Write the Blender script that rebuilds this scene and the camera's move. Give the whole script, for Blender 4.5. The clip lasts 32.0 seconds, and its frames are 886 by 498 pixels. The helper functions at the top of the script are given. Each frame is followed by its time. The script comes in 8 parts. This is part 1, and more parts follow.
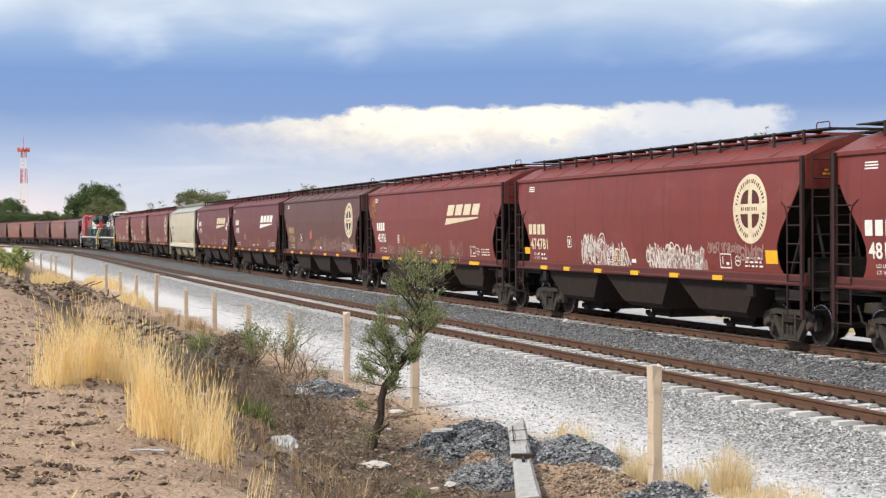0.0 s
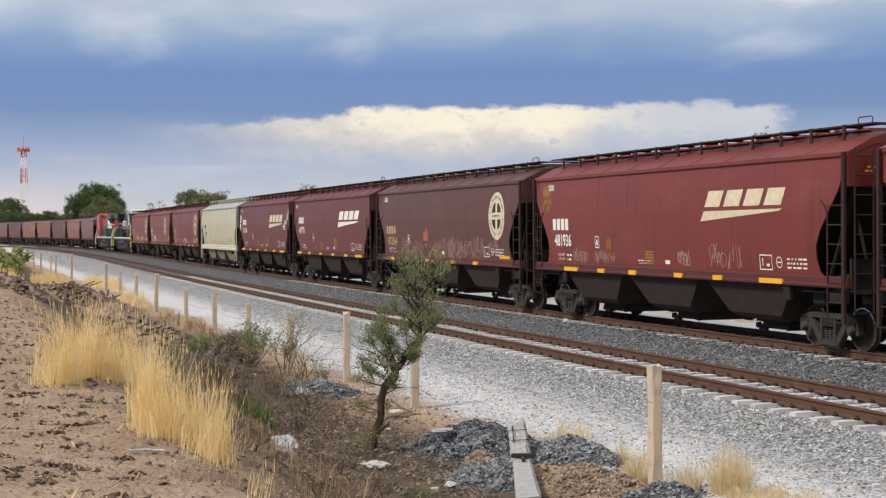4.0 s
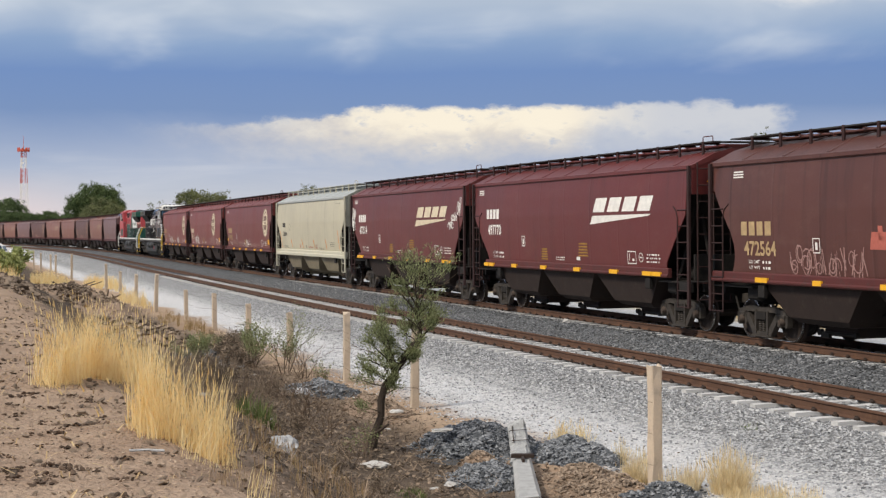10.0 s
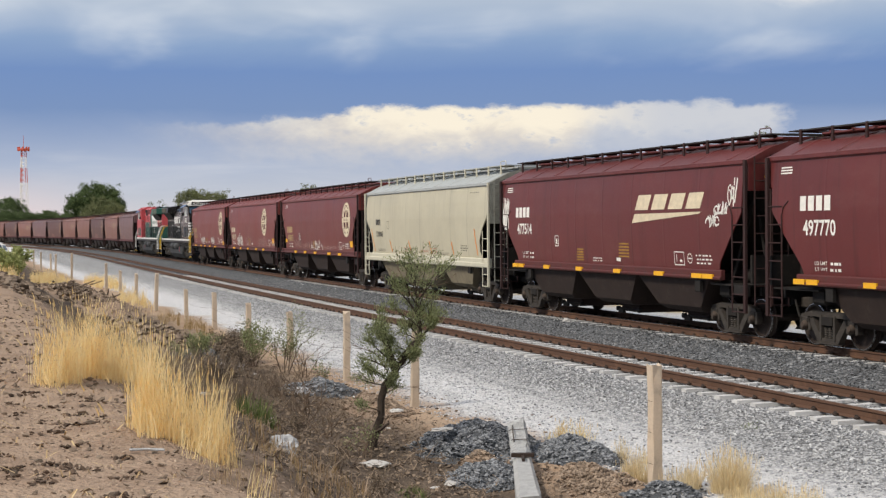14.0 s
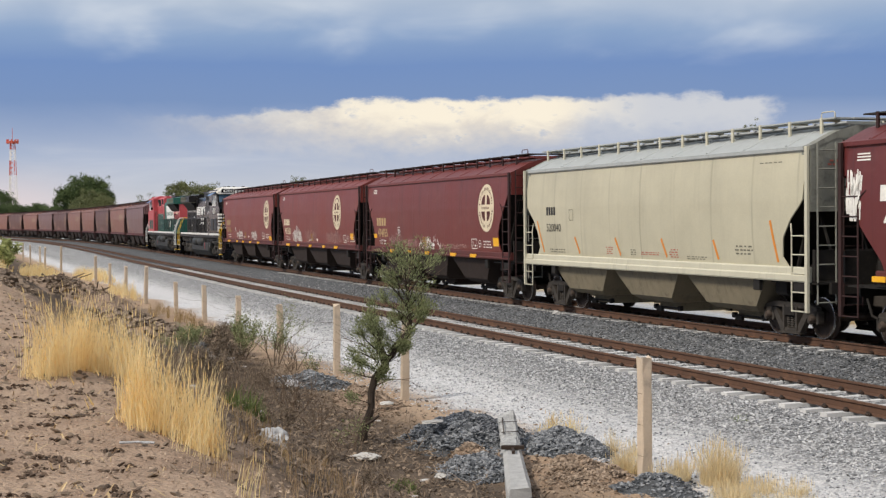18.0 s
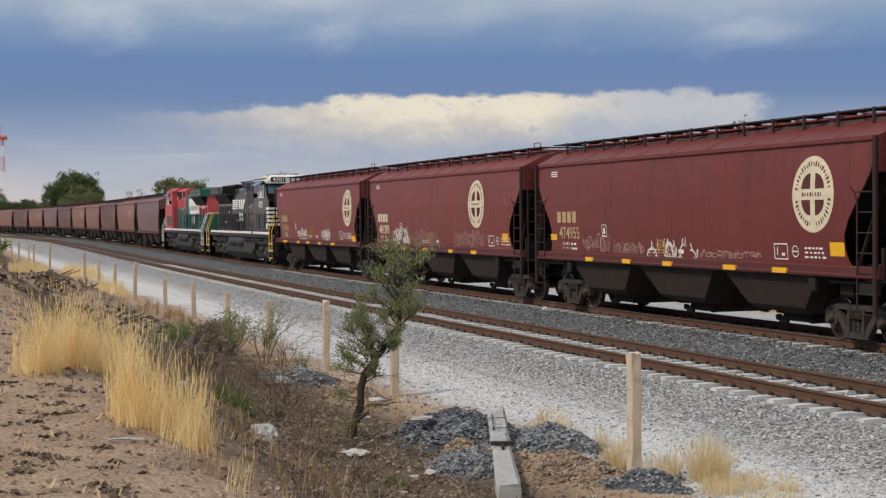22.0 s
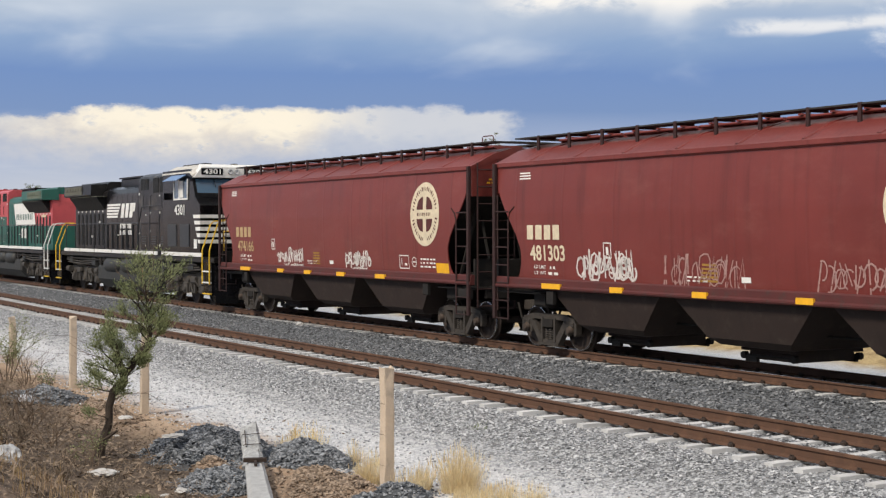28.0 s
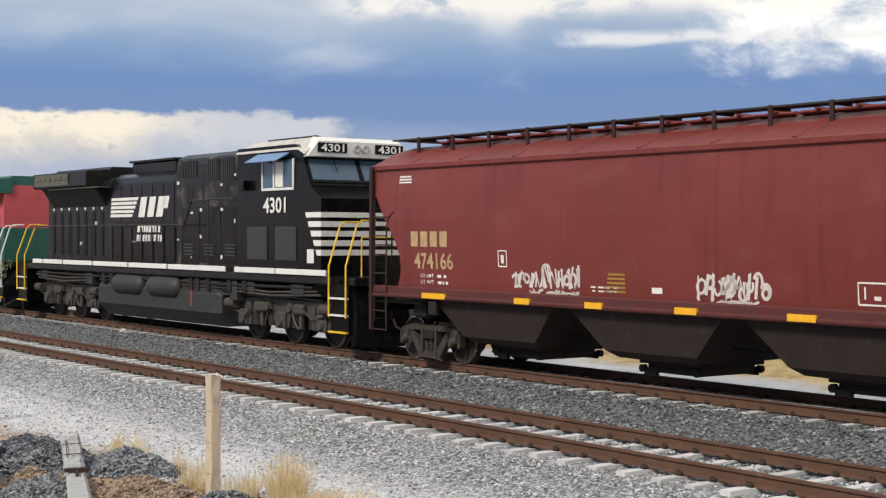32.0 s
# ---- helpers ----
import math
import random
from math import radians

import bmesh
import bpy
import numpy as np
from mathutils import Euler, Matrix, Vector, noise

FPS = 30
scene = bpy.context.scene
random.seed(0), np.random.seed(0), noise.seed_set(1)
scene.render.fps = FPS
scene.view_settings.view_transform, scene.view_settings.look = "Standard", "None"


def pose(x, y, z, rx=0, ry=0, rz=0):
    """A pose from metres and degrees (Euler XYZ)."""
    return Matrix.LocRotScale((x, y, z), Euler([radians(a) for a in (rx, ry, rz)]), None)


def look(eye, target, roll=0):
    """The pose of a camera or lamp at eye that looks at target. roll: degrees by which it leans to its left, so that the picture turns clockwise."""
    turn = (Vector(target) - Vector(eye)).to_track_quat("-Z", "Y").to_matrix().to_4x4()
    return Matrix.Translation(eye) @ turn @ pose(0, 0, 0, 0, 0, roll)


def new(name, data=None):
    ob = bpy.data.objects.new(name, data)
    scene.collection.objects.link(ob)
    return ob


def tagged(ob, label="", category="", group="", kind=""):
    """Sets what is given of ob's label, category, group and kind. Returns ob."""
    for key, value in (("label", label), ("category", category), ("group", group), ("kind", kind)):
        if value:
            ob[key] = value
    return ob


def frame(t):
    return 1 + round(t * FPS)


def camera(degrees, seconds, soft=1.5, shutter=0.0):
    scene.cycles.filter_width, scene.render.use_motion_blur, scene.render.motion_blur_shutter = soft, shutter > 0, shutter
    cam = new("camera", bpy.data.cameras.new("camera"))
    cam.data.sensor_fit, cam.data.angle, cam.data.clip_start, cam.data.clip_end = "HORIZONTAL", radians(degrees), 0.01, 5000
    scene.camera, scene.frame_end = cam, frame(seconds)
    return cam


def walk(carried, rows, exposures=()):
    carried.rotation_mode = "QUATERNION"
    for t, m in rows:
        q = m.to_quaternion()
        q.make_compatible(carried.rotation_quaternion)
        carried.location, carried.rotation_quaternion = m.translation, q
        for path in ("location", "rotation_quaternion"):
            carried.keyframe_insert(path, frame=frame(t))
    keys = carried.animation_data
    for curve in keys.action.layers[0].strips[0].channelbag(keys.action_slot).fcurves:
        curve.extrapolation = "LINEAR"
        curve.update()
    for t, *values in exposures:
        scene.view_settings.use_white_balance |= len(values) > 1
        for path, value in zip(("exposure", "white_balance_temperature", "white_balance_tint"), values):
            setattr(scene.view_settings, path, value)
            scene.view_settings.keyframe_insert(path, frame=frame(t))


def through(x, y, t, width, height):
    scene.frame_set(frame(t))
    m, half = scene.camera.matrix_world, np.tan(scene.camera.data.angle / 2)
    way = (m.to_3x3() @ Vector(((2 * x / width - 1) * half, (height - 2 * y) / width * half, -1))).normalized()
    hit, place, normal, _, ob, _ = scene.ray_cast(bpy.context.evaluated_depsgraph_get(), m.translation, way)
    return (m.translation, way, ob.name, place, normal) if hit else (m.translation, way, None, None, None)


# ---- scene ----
# ---------------------------------------------------------------- camera
H_EYE = 2.633
PATH = [
    (0.0, -0.0, -0.812, -0.431), (0.5, -0.002, -0.788, -0.455), (1.0, 0.001, -0.808, -0.411), (1.5, 0.003, -0.809, -0.421),
    (2.0, -0.0, -0.812, -0.43), (2.5, -0.001, -0.815, -0.437), (3.0, -0.002, -0.811, -0.421), (3.5, -0.002, -0.811, -0.421),
    (5.5, 0.003, -0.844, -0.435), (6.0, -0.001, -0.816, -0.444), (6.5, 0.001, -0.808, -0.412), (7.0, 0.003, -0.811, -0.42),
    (7.5, 0.004, -0.821, -0.45), (8.0, -0.001, -0.819, -0.451), (8.5, -0.004, -0.803, -0.456), (9.0, -0.0, -0.778, -0.434),
    (9.5, -0.001, -0.821, -0.451), (10.0, -0.002, -0.811, -0.421), (10.5, 0.001, -0.811, -0.42), (11.0, -0.002, -0.811, -0.421),
    (11.5, 0.002, -0.804, -0.396), (12.0, -0.006, -0.816, -0.452), (12.5, -0.001, -0.86, -0.491), (13.0, -0.002, -0.811, -0.421),
    (13.5, -0.006, -0.816, -0.45), (14.0, 0.0, -0.841, -0.431), (14.5, 0.0, -0.822, -0.426), (16.5, -0.003, -0.778, -0.424),
    (17.0, -0.021, -0.862, -0.363), (17.5, -0.17, -1.076, -0.323), (18.0, -0.389, -1.133, -0.451), (18.5, -0.537, -1.189, -0.471),
    (19.0, -0.599, -1.191, -0.583), (19.5, -0.745, -1.152, -0.474), (20.0, -0.806, -1.142, -0.48), (20.5, -0.796, -1.162, -0.532),
    (21.0, -0.706, -1.188, -0.474), (21.5, -0.699, -1.246, -0.507), (22.0, -0.799, -1.287, -0.474), (22.5, -0.869, -1.302, -0.444),
    (23.0, -0.976, -1.226, -0.544), (23.5, -1.483, -1.205, -0.602), (24.0, -2.585, -1.097, -0.546), (24.5, -3.706, -1.071, -0.563),
    (25.0, -4.928, -1.065, -0.523), (25.5, -5.991, -1.032, -0.436), (26.0, -6.803, -1.05, -0.431), (26.5, -7.707, -0.989, -0.385),
    (28.5, -10.735, -0.727, -0.129), (29.0, -10.761, -0.755, -0.153), (29.5, -10.814, -0.746, -0.266), (30.0, -10.513, -0.976, -0.205),
    (30.5, -10.662, -0.942, -0.226), (31.0, -11.385, -0.755, -0.274), (31.5, -14.495, -0.772, -0.061), (32.0, -17.11, -0.497, 0.205),
]


def eye_pose(yaw, pitch, roll):
    return pose(0, 0, H_EYE, 90 + pitch, 0, yaw) @ pose(0, 0, 0, 0, 0, roll)


cam = camera(33.68, 32.0, soft=1.3)
walk(cam, [(t, eye_pose(a, b, c)) for t, a, b, c in PATH],
     exposures=[(0.0, 0.42), (0.45, -0.14), (1.0, -0.15), (2.0, -0.03), (3.0, 0.05), (18.0, 0.05), (19.5, 0.0), (20.5, -0.12), (22.0, -0.22), (23.0, -0.07), (24.5, 0.08), (29.0, 0.10), (32.0, 0.07)])

# ---------------------------------------------------------------- world and sun


class Sock:
    """A node socket that takes arithmetic."""

    def __init__(self, tree, out):
        self.tree, self.out = tree, out

    def op(self, kind, *others, clamp=False):
        n = self.tree.nodes.new("ShaderNodeMath")
        n.operation, n.use_clamp = kind, clamp
        for i, v in enumerate((self, *others)):
            if isinstance(v, Sock):
                self.tree.links.new(v.out, n.inputs[i])
            else:
                n.inputs[i].default_value = v
        return Sock(self.tree, n.outputs[0])

    def __add__(self, o): return self.op("ADD", o)
    def __sub__(self, o): return self.op("SUBTRACT", o)
    def __mul__(self, o): return self.op("MULTIPLY", o)

    def step(self, a, b):
        """0 at a, 1 at b, smooth between."""
        n = self.tree.nodes.new("ShaderNodeMapRange")
        n.interpolation_type = "SMOOTHSTEP"
        self.tree.links.new(self.out, n.inputs[0])
        n.inputs[1].default_value, n.inputs[2].default_value = a, b
        return Sock(self.tree, n.outputs[0])

    def ramp(self, stops):
        n = self.tree.nodes.new("ShaderNodeValToRGB")
        while len(n.color_ramp.elements) < len(stops):
            n.color_ramp.elements.new(0.5)
        for e, (p, c) in zip(n.color_ramp.elements, stops):
            e.position, e.color = p, (*c, 1) if len(c) == 3 else c
        self.tree.links.new(self.out, n.inputs[0])
        return Sock(self.tree, n.outputs[0])


def xyz(tree, x, y, z):
    n = tree.nodes.new("ShaderNodeCombineXYZ")
    for i, v in enumerate((x, y, z)):
        if isinstance(v, Sock):
            tree.links.new(v.out, n.inputs[i])
        else:
            n.inputs[i].default_value = v
    return Sock(tree, n.outputs[0])


def noise_of(tree, vec, scale=1.0, detail=4.0, rough=0.5, dist=0.0):
    n = tree.nodes.new("ShaderNodeTexNoise")
    if vec is not None:
        tree.links.new(vec.out, n.inputs["Vector"])
    n.inputs["Scale"].default_value, n.inputs["Detail"].default_value = scale, detail
    n.inputs["Roughness"].default_value, n.inputs["Distortion"].default_value = rough, dist
    return Sock(tree, n.outputs[0])


def blend(tree, a, b, fac, kind="MIX"):
    n = tree.nodes.new("ShaderNodeMix")
    n.data_type, n.blend_type = "RGBA", kind
    for i, v in ((0, fac), (6, a), (7, b)):
        if isinstance(v, Sock):
            tree.links.new(v.out, n.inputs[i])
        else:
            n.inputs[i].default_value = v if i == 0 else (*v, 1)
    return Sock(tree, n.outputs[2])


SUN_EL, SUN_AZ = 43.0, 236.0          # behind and to the left of the camera


def make_sky():
    world = bpy.data.worlds.new("sky")
    scene.world = world
    world.use_nodes = True
    tr = world.node_tree
    tr.nodes.clear()
    co = tr.nodes.new("ShaderNodeTexCoord")
    sep = tr.nodes.new("ShaderNodeSeparateXYZ")
    tr.links.new(co.outputs["Generated"], sep.inputs[0])
    x, y, z = (Sock(tr, o) for o in sep.outputs)
    az = x.op("ARCTAN2", y) * (180 / math.pi)             # degrees to the right of +y
    el = z.op("ARCSINE") * (180 / math.pi)
    sky = tr.nodes.new("ShaderNodeTexSky")
    sky.sky_type, sky.sun_disc = "NISHITA", False
    sky.sun_elevation, sky.sun_rotation = radians(SUN_EL), radians(SUN_AZ)
    blue = blend(tr, Sock(tr, sky.outputs[0]), (0.085, 0.085, 0.085), 1.0, "MULTIPLY")
    flat = xyz(tr, az * 0.12, el * 0.34, 0.3)
    big = noise_of(tr, flat, 0.9, 5, 0.55, 0.6)
    puff = noise_of(tr, xyz(tr, az * 0.42, el * 0.75, 1.7), 1.0, 6, 0.6, 0.3)
    fine = noise_of(tr, xyz(tr, az * 1.1, el * 2.0, 5.1), 1.0, 5, 0.6)
    wob = (puff - 0.5) * 1.0 + (fine - 0.5) * 0.75
    # low haze, slate band, mottled top
    e2 = el + (big - 0.5) * 1.2
    col = (e2 * (1 / 20.0)).ramp([(0.0, (0.66, 0.62, 0.62)), (0.07, (0.51, 0.54, 0.61)), (0.13, (0.41, 0.47, 0.60)),
                                  (0.23, (0.195, 0.29, 0.50)), (0.30, (0.172, 0.275, 0.515)), (0.36, (0.25, 0.36, 0.56)),
                                  (0.43, (0.42, 0.50, 0.62)), (0.60, (0.50, 0.56, 0.66)), (1.0, (0.42, 0.49, 0.62))])
    # peach glow low down beyond the far end of the line
    low = el.op("ABSOLUTE").step(2.6, 0.4) * az.step(-11.0, -17.0)
    col = blend(tr, col, (0.80, 0.66, 0.66), low * 0.7)
    # sunlit cumulus bank with a crisp scalloped top
    top = el - wob * 0.8 + az.step(-2.0, -9.0) * 0.65
    bank = top.step(4.82, 4.52) * (el + wob * 1.2).step(2.1, 4.1) * (az + wob * 2.0).step(13.4, 12.4) * (az + wob * 3.0).step(-12.5, -1.5)
    warm = blend(tr, (0.84, 0.75, 0.62), (0.62, 0.63, 0.66), (az + wob * 2.0).step(4.5, 6.2))
    warm = blend(tr, warm, (0.99, 0.89, 0.71), ((puff - 0.5) * 3.0 + (el - 3.6) * 0.8).step(-0.3, 0.6) * az.step(9, 4))
    warm = blend(tr, warm, (0.50, 0.54, 0.62), fine.step(0.54, 0.70) * puff.step(0.42, 0.6) * 0.8)
    col = blend(tr, col, warm, bank * 0.92)
    # thin pale streaks under and over it
    thin = noise_of(tr, xyz(tr, az * 0.12, el * 0.9, 8.3), 1.0, 5, 0.6, 0.4)
    col = blend(tr, col, (0.62, 0.64, 0.70), thin.step(0.45, 0.75) * el.step(0.4, 1.2) * el.step(3.6, 2.4) * 0.4)
    # pale cloud in the upper sky
    soft = noise_of(tr, xyz(tr, az * 0.16, el * 0.42, 3.4), 1.0, 3, 0.45, 0.5)
    hi = (el + (big - 0.5) * 4.0 + (soft - 0.5) * 4.0).step(6.3, 9.0) * soft.step(0.30, 0.66) * ((puff - 0.5) * 0.5 + 0.9)
    col = blend(tr, col, (0.64, 0.69, 0.76), hi * 0.75)
    gap = (az - 26.3 + wob * 3.0).step(0.0, 3.0) * (el + wob * 1.6).step(6.0, 7.6)
    col = blend(tr, col, (1.15, 1.12, 1.05), gap * puff.step(0.25, 0.68))
    glow = (el + (soft - 0.5) * 2.0).step(7.9, 8.8) * az.step(11.0, 14.5) * puff.step(0.34, 0.55)
    col = blend(tr, col, (0.98, 0.93, 0.86), glow * 0.85)
    ribbon = (el + (soft - 0.5) * 1.6 - 7.5).op("ABSOLUTE").step(0.38, 0.05) * az.step(20.5, 23.0) * puff.step(0.30, 0.50)
    col = blend(tr, col, (0.86, 0.85, 0.84), ribbon * 0.8)
    # overhead the cover breaks and clear sky shows through
    col = blend(tr, col, blue, el.step(18.0, 40.0) * big.step(0.40, 0.62) * 0.6)
    bg = tr.nodes.new("ShaderNodeBackground")
    bg.inputs[1].default_value = 1.0
    tr.links.new(col.out, bg.inputs[0])
    end = tr.nodes.new("ShaderNodeOutputWorld")
    tr.links.new(bg.outputs[0], end.inputs[0])


make_sky()
sun = new("sun", bpy.data.lights.new("sun", "SUN"))
sun.data.energy, sun.data.angle, sun.data.color = 3.3, radians(12), (1.0, 0.90, 0.76)
_az, _el = radians(SUN_AZ), radians(SUN_EL)
sun.matrix_basis = look((60 * math.sin(_az) * math.cos(_el), 60 * math.cos(_az) * math.cos(_el), 60 * math.sin(_el)), (0, 0, 0))

# ---------------------------------------------------------------- materials


def material(name, color, rough=0.7, metal=0.0, var=0.25, scale=3.0, fine=40.0, bump=0.15, dist=0.01,
             dirt=None, dirt_amt=0.0, streak=0.0, spec=0.4, per_thing=0.0):
    """Paint or mineral with mottling at two scales, vertical streaks and fine relief."""
    m = bpy.data.materials.new(name)
    m.use_nodes = True
    tr = m.node_tree
    bsdf = tr.nodes["Principled BSDF"]
    co = Sock(tr, tr.nodes.new("ShaderNodeTexCoord").outputs["Object"])
    a = noise_of(tr, co, scale, 5, 0.6)
    b = noise_of(tr, co, fine, 3, 0.6)
    k = (a - 0.5) * var * 1.6 + (b - 0.5) * var * 0.9 + 1.0
    if per_thing:
        info = Sock(tr, tr.nodes.new("ShaderNodeObjectInfo").outputs["Random"])
        k = k + (info - 0.5) * per_thing
    col = blend(tr, color, xyz(tr, k, k, k), 1.0, "MULTIPLY")
    if streak:
        sp = tr.nodes.new("ShaderNodeSeparateXYZ")
        tr.links.new(co.out, sp.inputs[0])
        st = noise_of(tr, xyz(tr, Sock(tr, sp.outputs[0]) * 5.0, Sock(tr, sp.outputs[1]) * 5.0, Sock(tr, sp.outputs[2]) * 0.35), 1.0, 4, 0.6)
        col = blend(tr, col, tuple(c * 0.35 for c in color), st.step(0.52, 0.78) * streak)
    if dirt:
        d = noise_of(tr, co, scale * 1.7, 6, 0.65)
        col = blend(tr, col, dirt, d.step(0.5, 0.72) * dirt_amt)
    tr.links.new(col.out, bsdf.inputs["Base Color"])
    rr = (b - 0.5) * 0.25 + (a - 0.5) * 0.2 + rough
    tr.links.new(rr.out, bsdf.inputs["Roughness"])
    bsdf.inputs["Metallic"].default_value = metal
    bsdf.inputs["Specular IOR Level"].default_value = spec
    if bump:
        n = tr.nodes.new("ShaderNodeBump")
        n.inputs["Strength"].default_value, n.inputs["Distance"].default_value = bump, dist
        tr.links.new((b * 0.6 + a).out, n.inputs["Height"])
        tr.links.new(n.outputs[0], bsdf.inputs["Normal"])
    return m


def island_material(name, low, high, rough=0.85, spec=0.3):
    """For heaps of small pieces: every piece takes its own tone."""
    m = bpy.data.materials.new(name)
    m.use_nodes = True
    tr = m.node_tree
    bsdf = tr.nodes["Principled BSDF"]
    r = Sock(tr, tr.nodes.new("ShaderNodeNewGeometry").outputs["Random Per Island"])
    co = Sock(tr, tr.nodes.new("ShaderNodeTexCoord").outputs["Object"])
    n = noise_of(tr, co, 60.0, 2)
    col = blend(tr, low, high, (r + (n - 0.5) * 0.4))
    tr.links.new(col.out, bsdf.inputs["Base Color"])
    bsdf.inputs["Roughness"].default_value = rough
    bsdf.inputs["Specular IOR Level"].default_value = spec
    return m


def blade_material(name, low, high, through=0.45):
    """Dry leaf: light comes through it as well as off it."""
    m = island_material(name, low, high, 0.8, 0.2)
    tr = m.node_tree
    bsdf, end = tr.nodes["Principled BSDF"], tr.nodes["Material Output"]
    col = bsdf.inputs["Base Color"].links[0].from_socket
    t, mix = tr.nodes.new("ShaderNodeBsdfTranslucent"), tr.nodes.new("ShaderNodeMixShader")
    tr.links.new(col, t.inputs[0])
    mix.inputs[0].default_value = through
    tr.links.new(bsdf.outputs[0], mix.inputs[1])
    tr.links.new(t.outputs[0], mix.inputs[2])
    tr.links.new(mix.outputs[0], end.inputs[0])
    return m


def hopper_paint(name, color, dust, streak=0.55):
    """Weathered car paint: panel seams, grime streaks from the roof, faded patches, road dust."""
    m = bpy.data.materials.new(name)
    m.use_nodes = True
    tr = m.node_tree
    bsdf = tr.nodes["Principled BSDF"]
    co = Sock(tr, tr.nodes.new("ShaderNodeTexCoord").outputs["Object"])
    sp = tr.nodes.new("ShaderNodeSeparateXYZ")
    tr.links.new(co.out, sp.inputs[0])
    x, y, z = (Sock(tr, o) for o in sp.outputs)
    info = Sock(tr, tr.nodes.new("ShaderNodeObjectInfo").outputs["Random"])
    big = noise_of(tr, xyz(tr, x + info * 50.0, y, z), 0.5, 5, 0.6)
    fine = noise_of(tr, co, 22.0, 4, 0.65)
    st = noise_of(tr, xyz(tr, x * 3.2 + info * 90.0, y, z * 0.22), 1.0, 5, 0.65)
    k = (big - 0.5) * 0.55 + (fine - 0.5) * 0.22 + 1.0
    col = blend(tr, color, xyz(tr, k, k, k), 1.0, "MULTIPLY")
    col = blend(tr, col, tuple(c * 0.3 for c in color), st.step(0.50, 0.80) * streak)
    col = blend(tr, col, dust, noise_of(tr, xyz(tr, x * 0.7 + info * 20.0, y, z * 1.4), 1.0, 6, 0.7).step(0.48, 0.82) * 0.4)
    # grime in the weld seams, one every 1.83 m
    seam = ((x + 0.9) * (1 / 1.83)).op("FRACT") - 0.5
    line = seam.op("ABSOLUTE").step(0.035, 0.0)
    col = blend(tr, col, tuple(c * 0.4 for c in color), line * st.step(0.35, 0.65) * 0.35)
    tr.links.new(col.out, bsdf.inputs["Base Color"])
    tr.links.new(((fine - 0.5) * 0.25 + (big - 0.5) * 0.2 + 0.46).out, bsdf.inputs["Roughness"])
    bsdf.inputs["Specular IOR Level"].default_value = 0.5
    bsdf.inputs["Sheen Weight"].default_value = 0.08
    bsdf.inputs["Sheen Roughness"].default_value = 0.45
    bsdf.inputs["Sheen Tint"].default_value = (0.95, 0.66, 0.54, 1)
    n = tr.nodes.new("ShaderNodeBump")
    n.inputs["Strength"].default_value, n.inputs["Distance"].default_value = 0.35, 0.03
    tr.links.new((line * 0.22 + big * 0.7 + fine * 0.08).out, n.inputs["Height"])
    tr.links.new(n.outputs[0], bsdf.inputs["Normal"])
    return m


M = {}
RED = (0.164, 0.0265, 0.0215)
M["red"] = hopper_paint("oxide_red_paint", RED, (0.25, 0.088, 0.070))
M["red_dim"] = hopper_paint("dark_oxide_paint", (0.138, 0.0225, 0.0195), (0.20, 0.070, 0.055))
M["red_deep"] = hopper_paint("deep_oxide_paint", (0.112, 0.0190, 0.0190), (0.165, 0.062, 0.052))
M["brown"] = hopper_paint("brown_paint", (0.088, 0.030, 0.024), (0.16, 0.085, 0.065), 0.7)
M["mauve"] = hopper_paint("faded_mauve_paint", (0.15, 0.078, 0.080), (0.24, 0.16, 0.15))
M["rust_red"] = hopper_paint("faded_red_paint", (0.20, 0.080, 0.058), (0.24, 0.125, 0.095))
M["cream"] = hopper_paint("cream_paint", (0.47, 0.445, 0.335), (0.38, 0.35, 0.26), 0.22)
M["cream_light"] = material("cream_trim", (0.52, 0.50, 0.40), 0.6, var=0.15, streak=0.3)
M["cream_end"] = material("grimy_grey_end_panel", (0.22, 0.225, 0.20), 0.7, var=0.4, dirt=(0.09, 0.085, 0.075), dirt_amt=0.6)
M["cream_roof"] = material("dusty_grey_roof", (0.36, 0.385, 0.39), 0.65, var=0.2, streak=0.3)
M["red_trim"] = material("oxide_red_trim", (0.090, 0.022, 0.020), 0.6, var=0.4, dirt=(0.05, 0.035, 0.03), dirt_amt=0.6)
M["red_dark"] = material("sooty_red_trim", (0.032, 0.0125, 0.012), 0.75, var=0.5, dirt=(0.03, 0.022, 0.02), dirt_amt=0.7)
# grimy steel, near black also for the shade under and between the cars
M["grime_and_shade"] = material("grimy_underframe", (0.013, 0.011, 0.010), 0.8, var=0.5, scale=4, dirt=(0.035, 0.028, 0.023), dirt_amt=0.5)
# dusty sheet, its base colour darkened for the shade beneath the cars
M["hopper_dust_shade"] = material("dusty_hopper_sheet", (0.028, 0.0175, 0.0145), 0.8, var=0.5, scale=2, dirt=(0.056, 0.042, 0.034), dirt_amt=0.5, streak=0.4)
M["cream_grime"] = material("dusty_cream_sheet", (0.21, 0.18, 0.124), 0.8, var=0.4, scale=2, dirt=(0.085, 0.068, 0.05), dirt_amt=0.6, streak=0.4)
M["grating"] = material("dark_grating", (0.03, 0.028, 0.028), 0.7, var=0.4)
M["truck"] = material("cast_steel_grime", (0.042, 0.036, 0.031), 0.7, var=0.5, scale=8, dirt=(0.098, 0.081, 0.066), dirt_amt=0.6)
M["wheel"] = material("rolled_steel_wheel", (0.045, 0.033, 0.028), 0.65, 0.3, var=0.5, scale=8)
M["tread"] = material("polished_tread", (0.55, 0.55, 0.56), 0.25, 1.0, var=0.1)
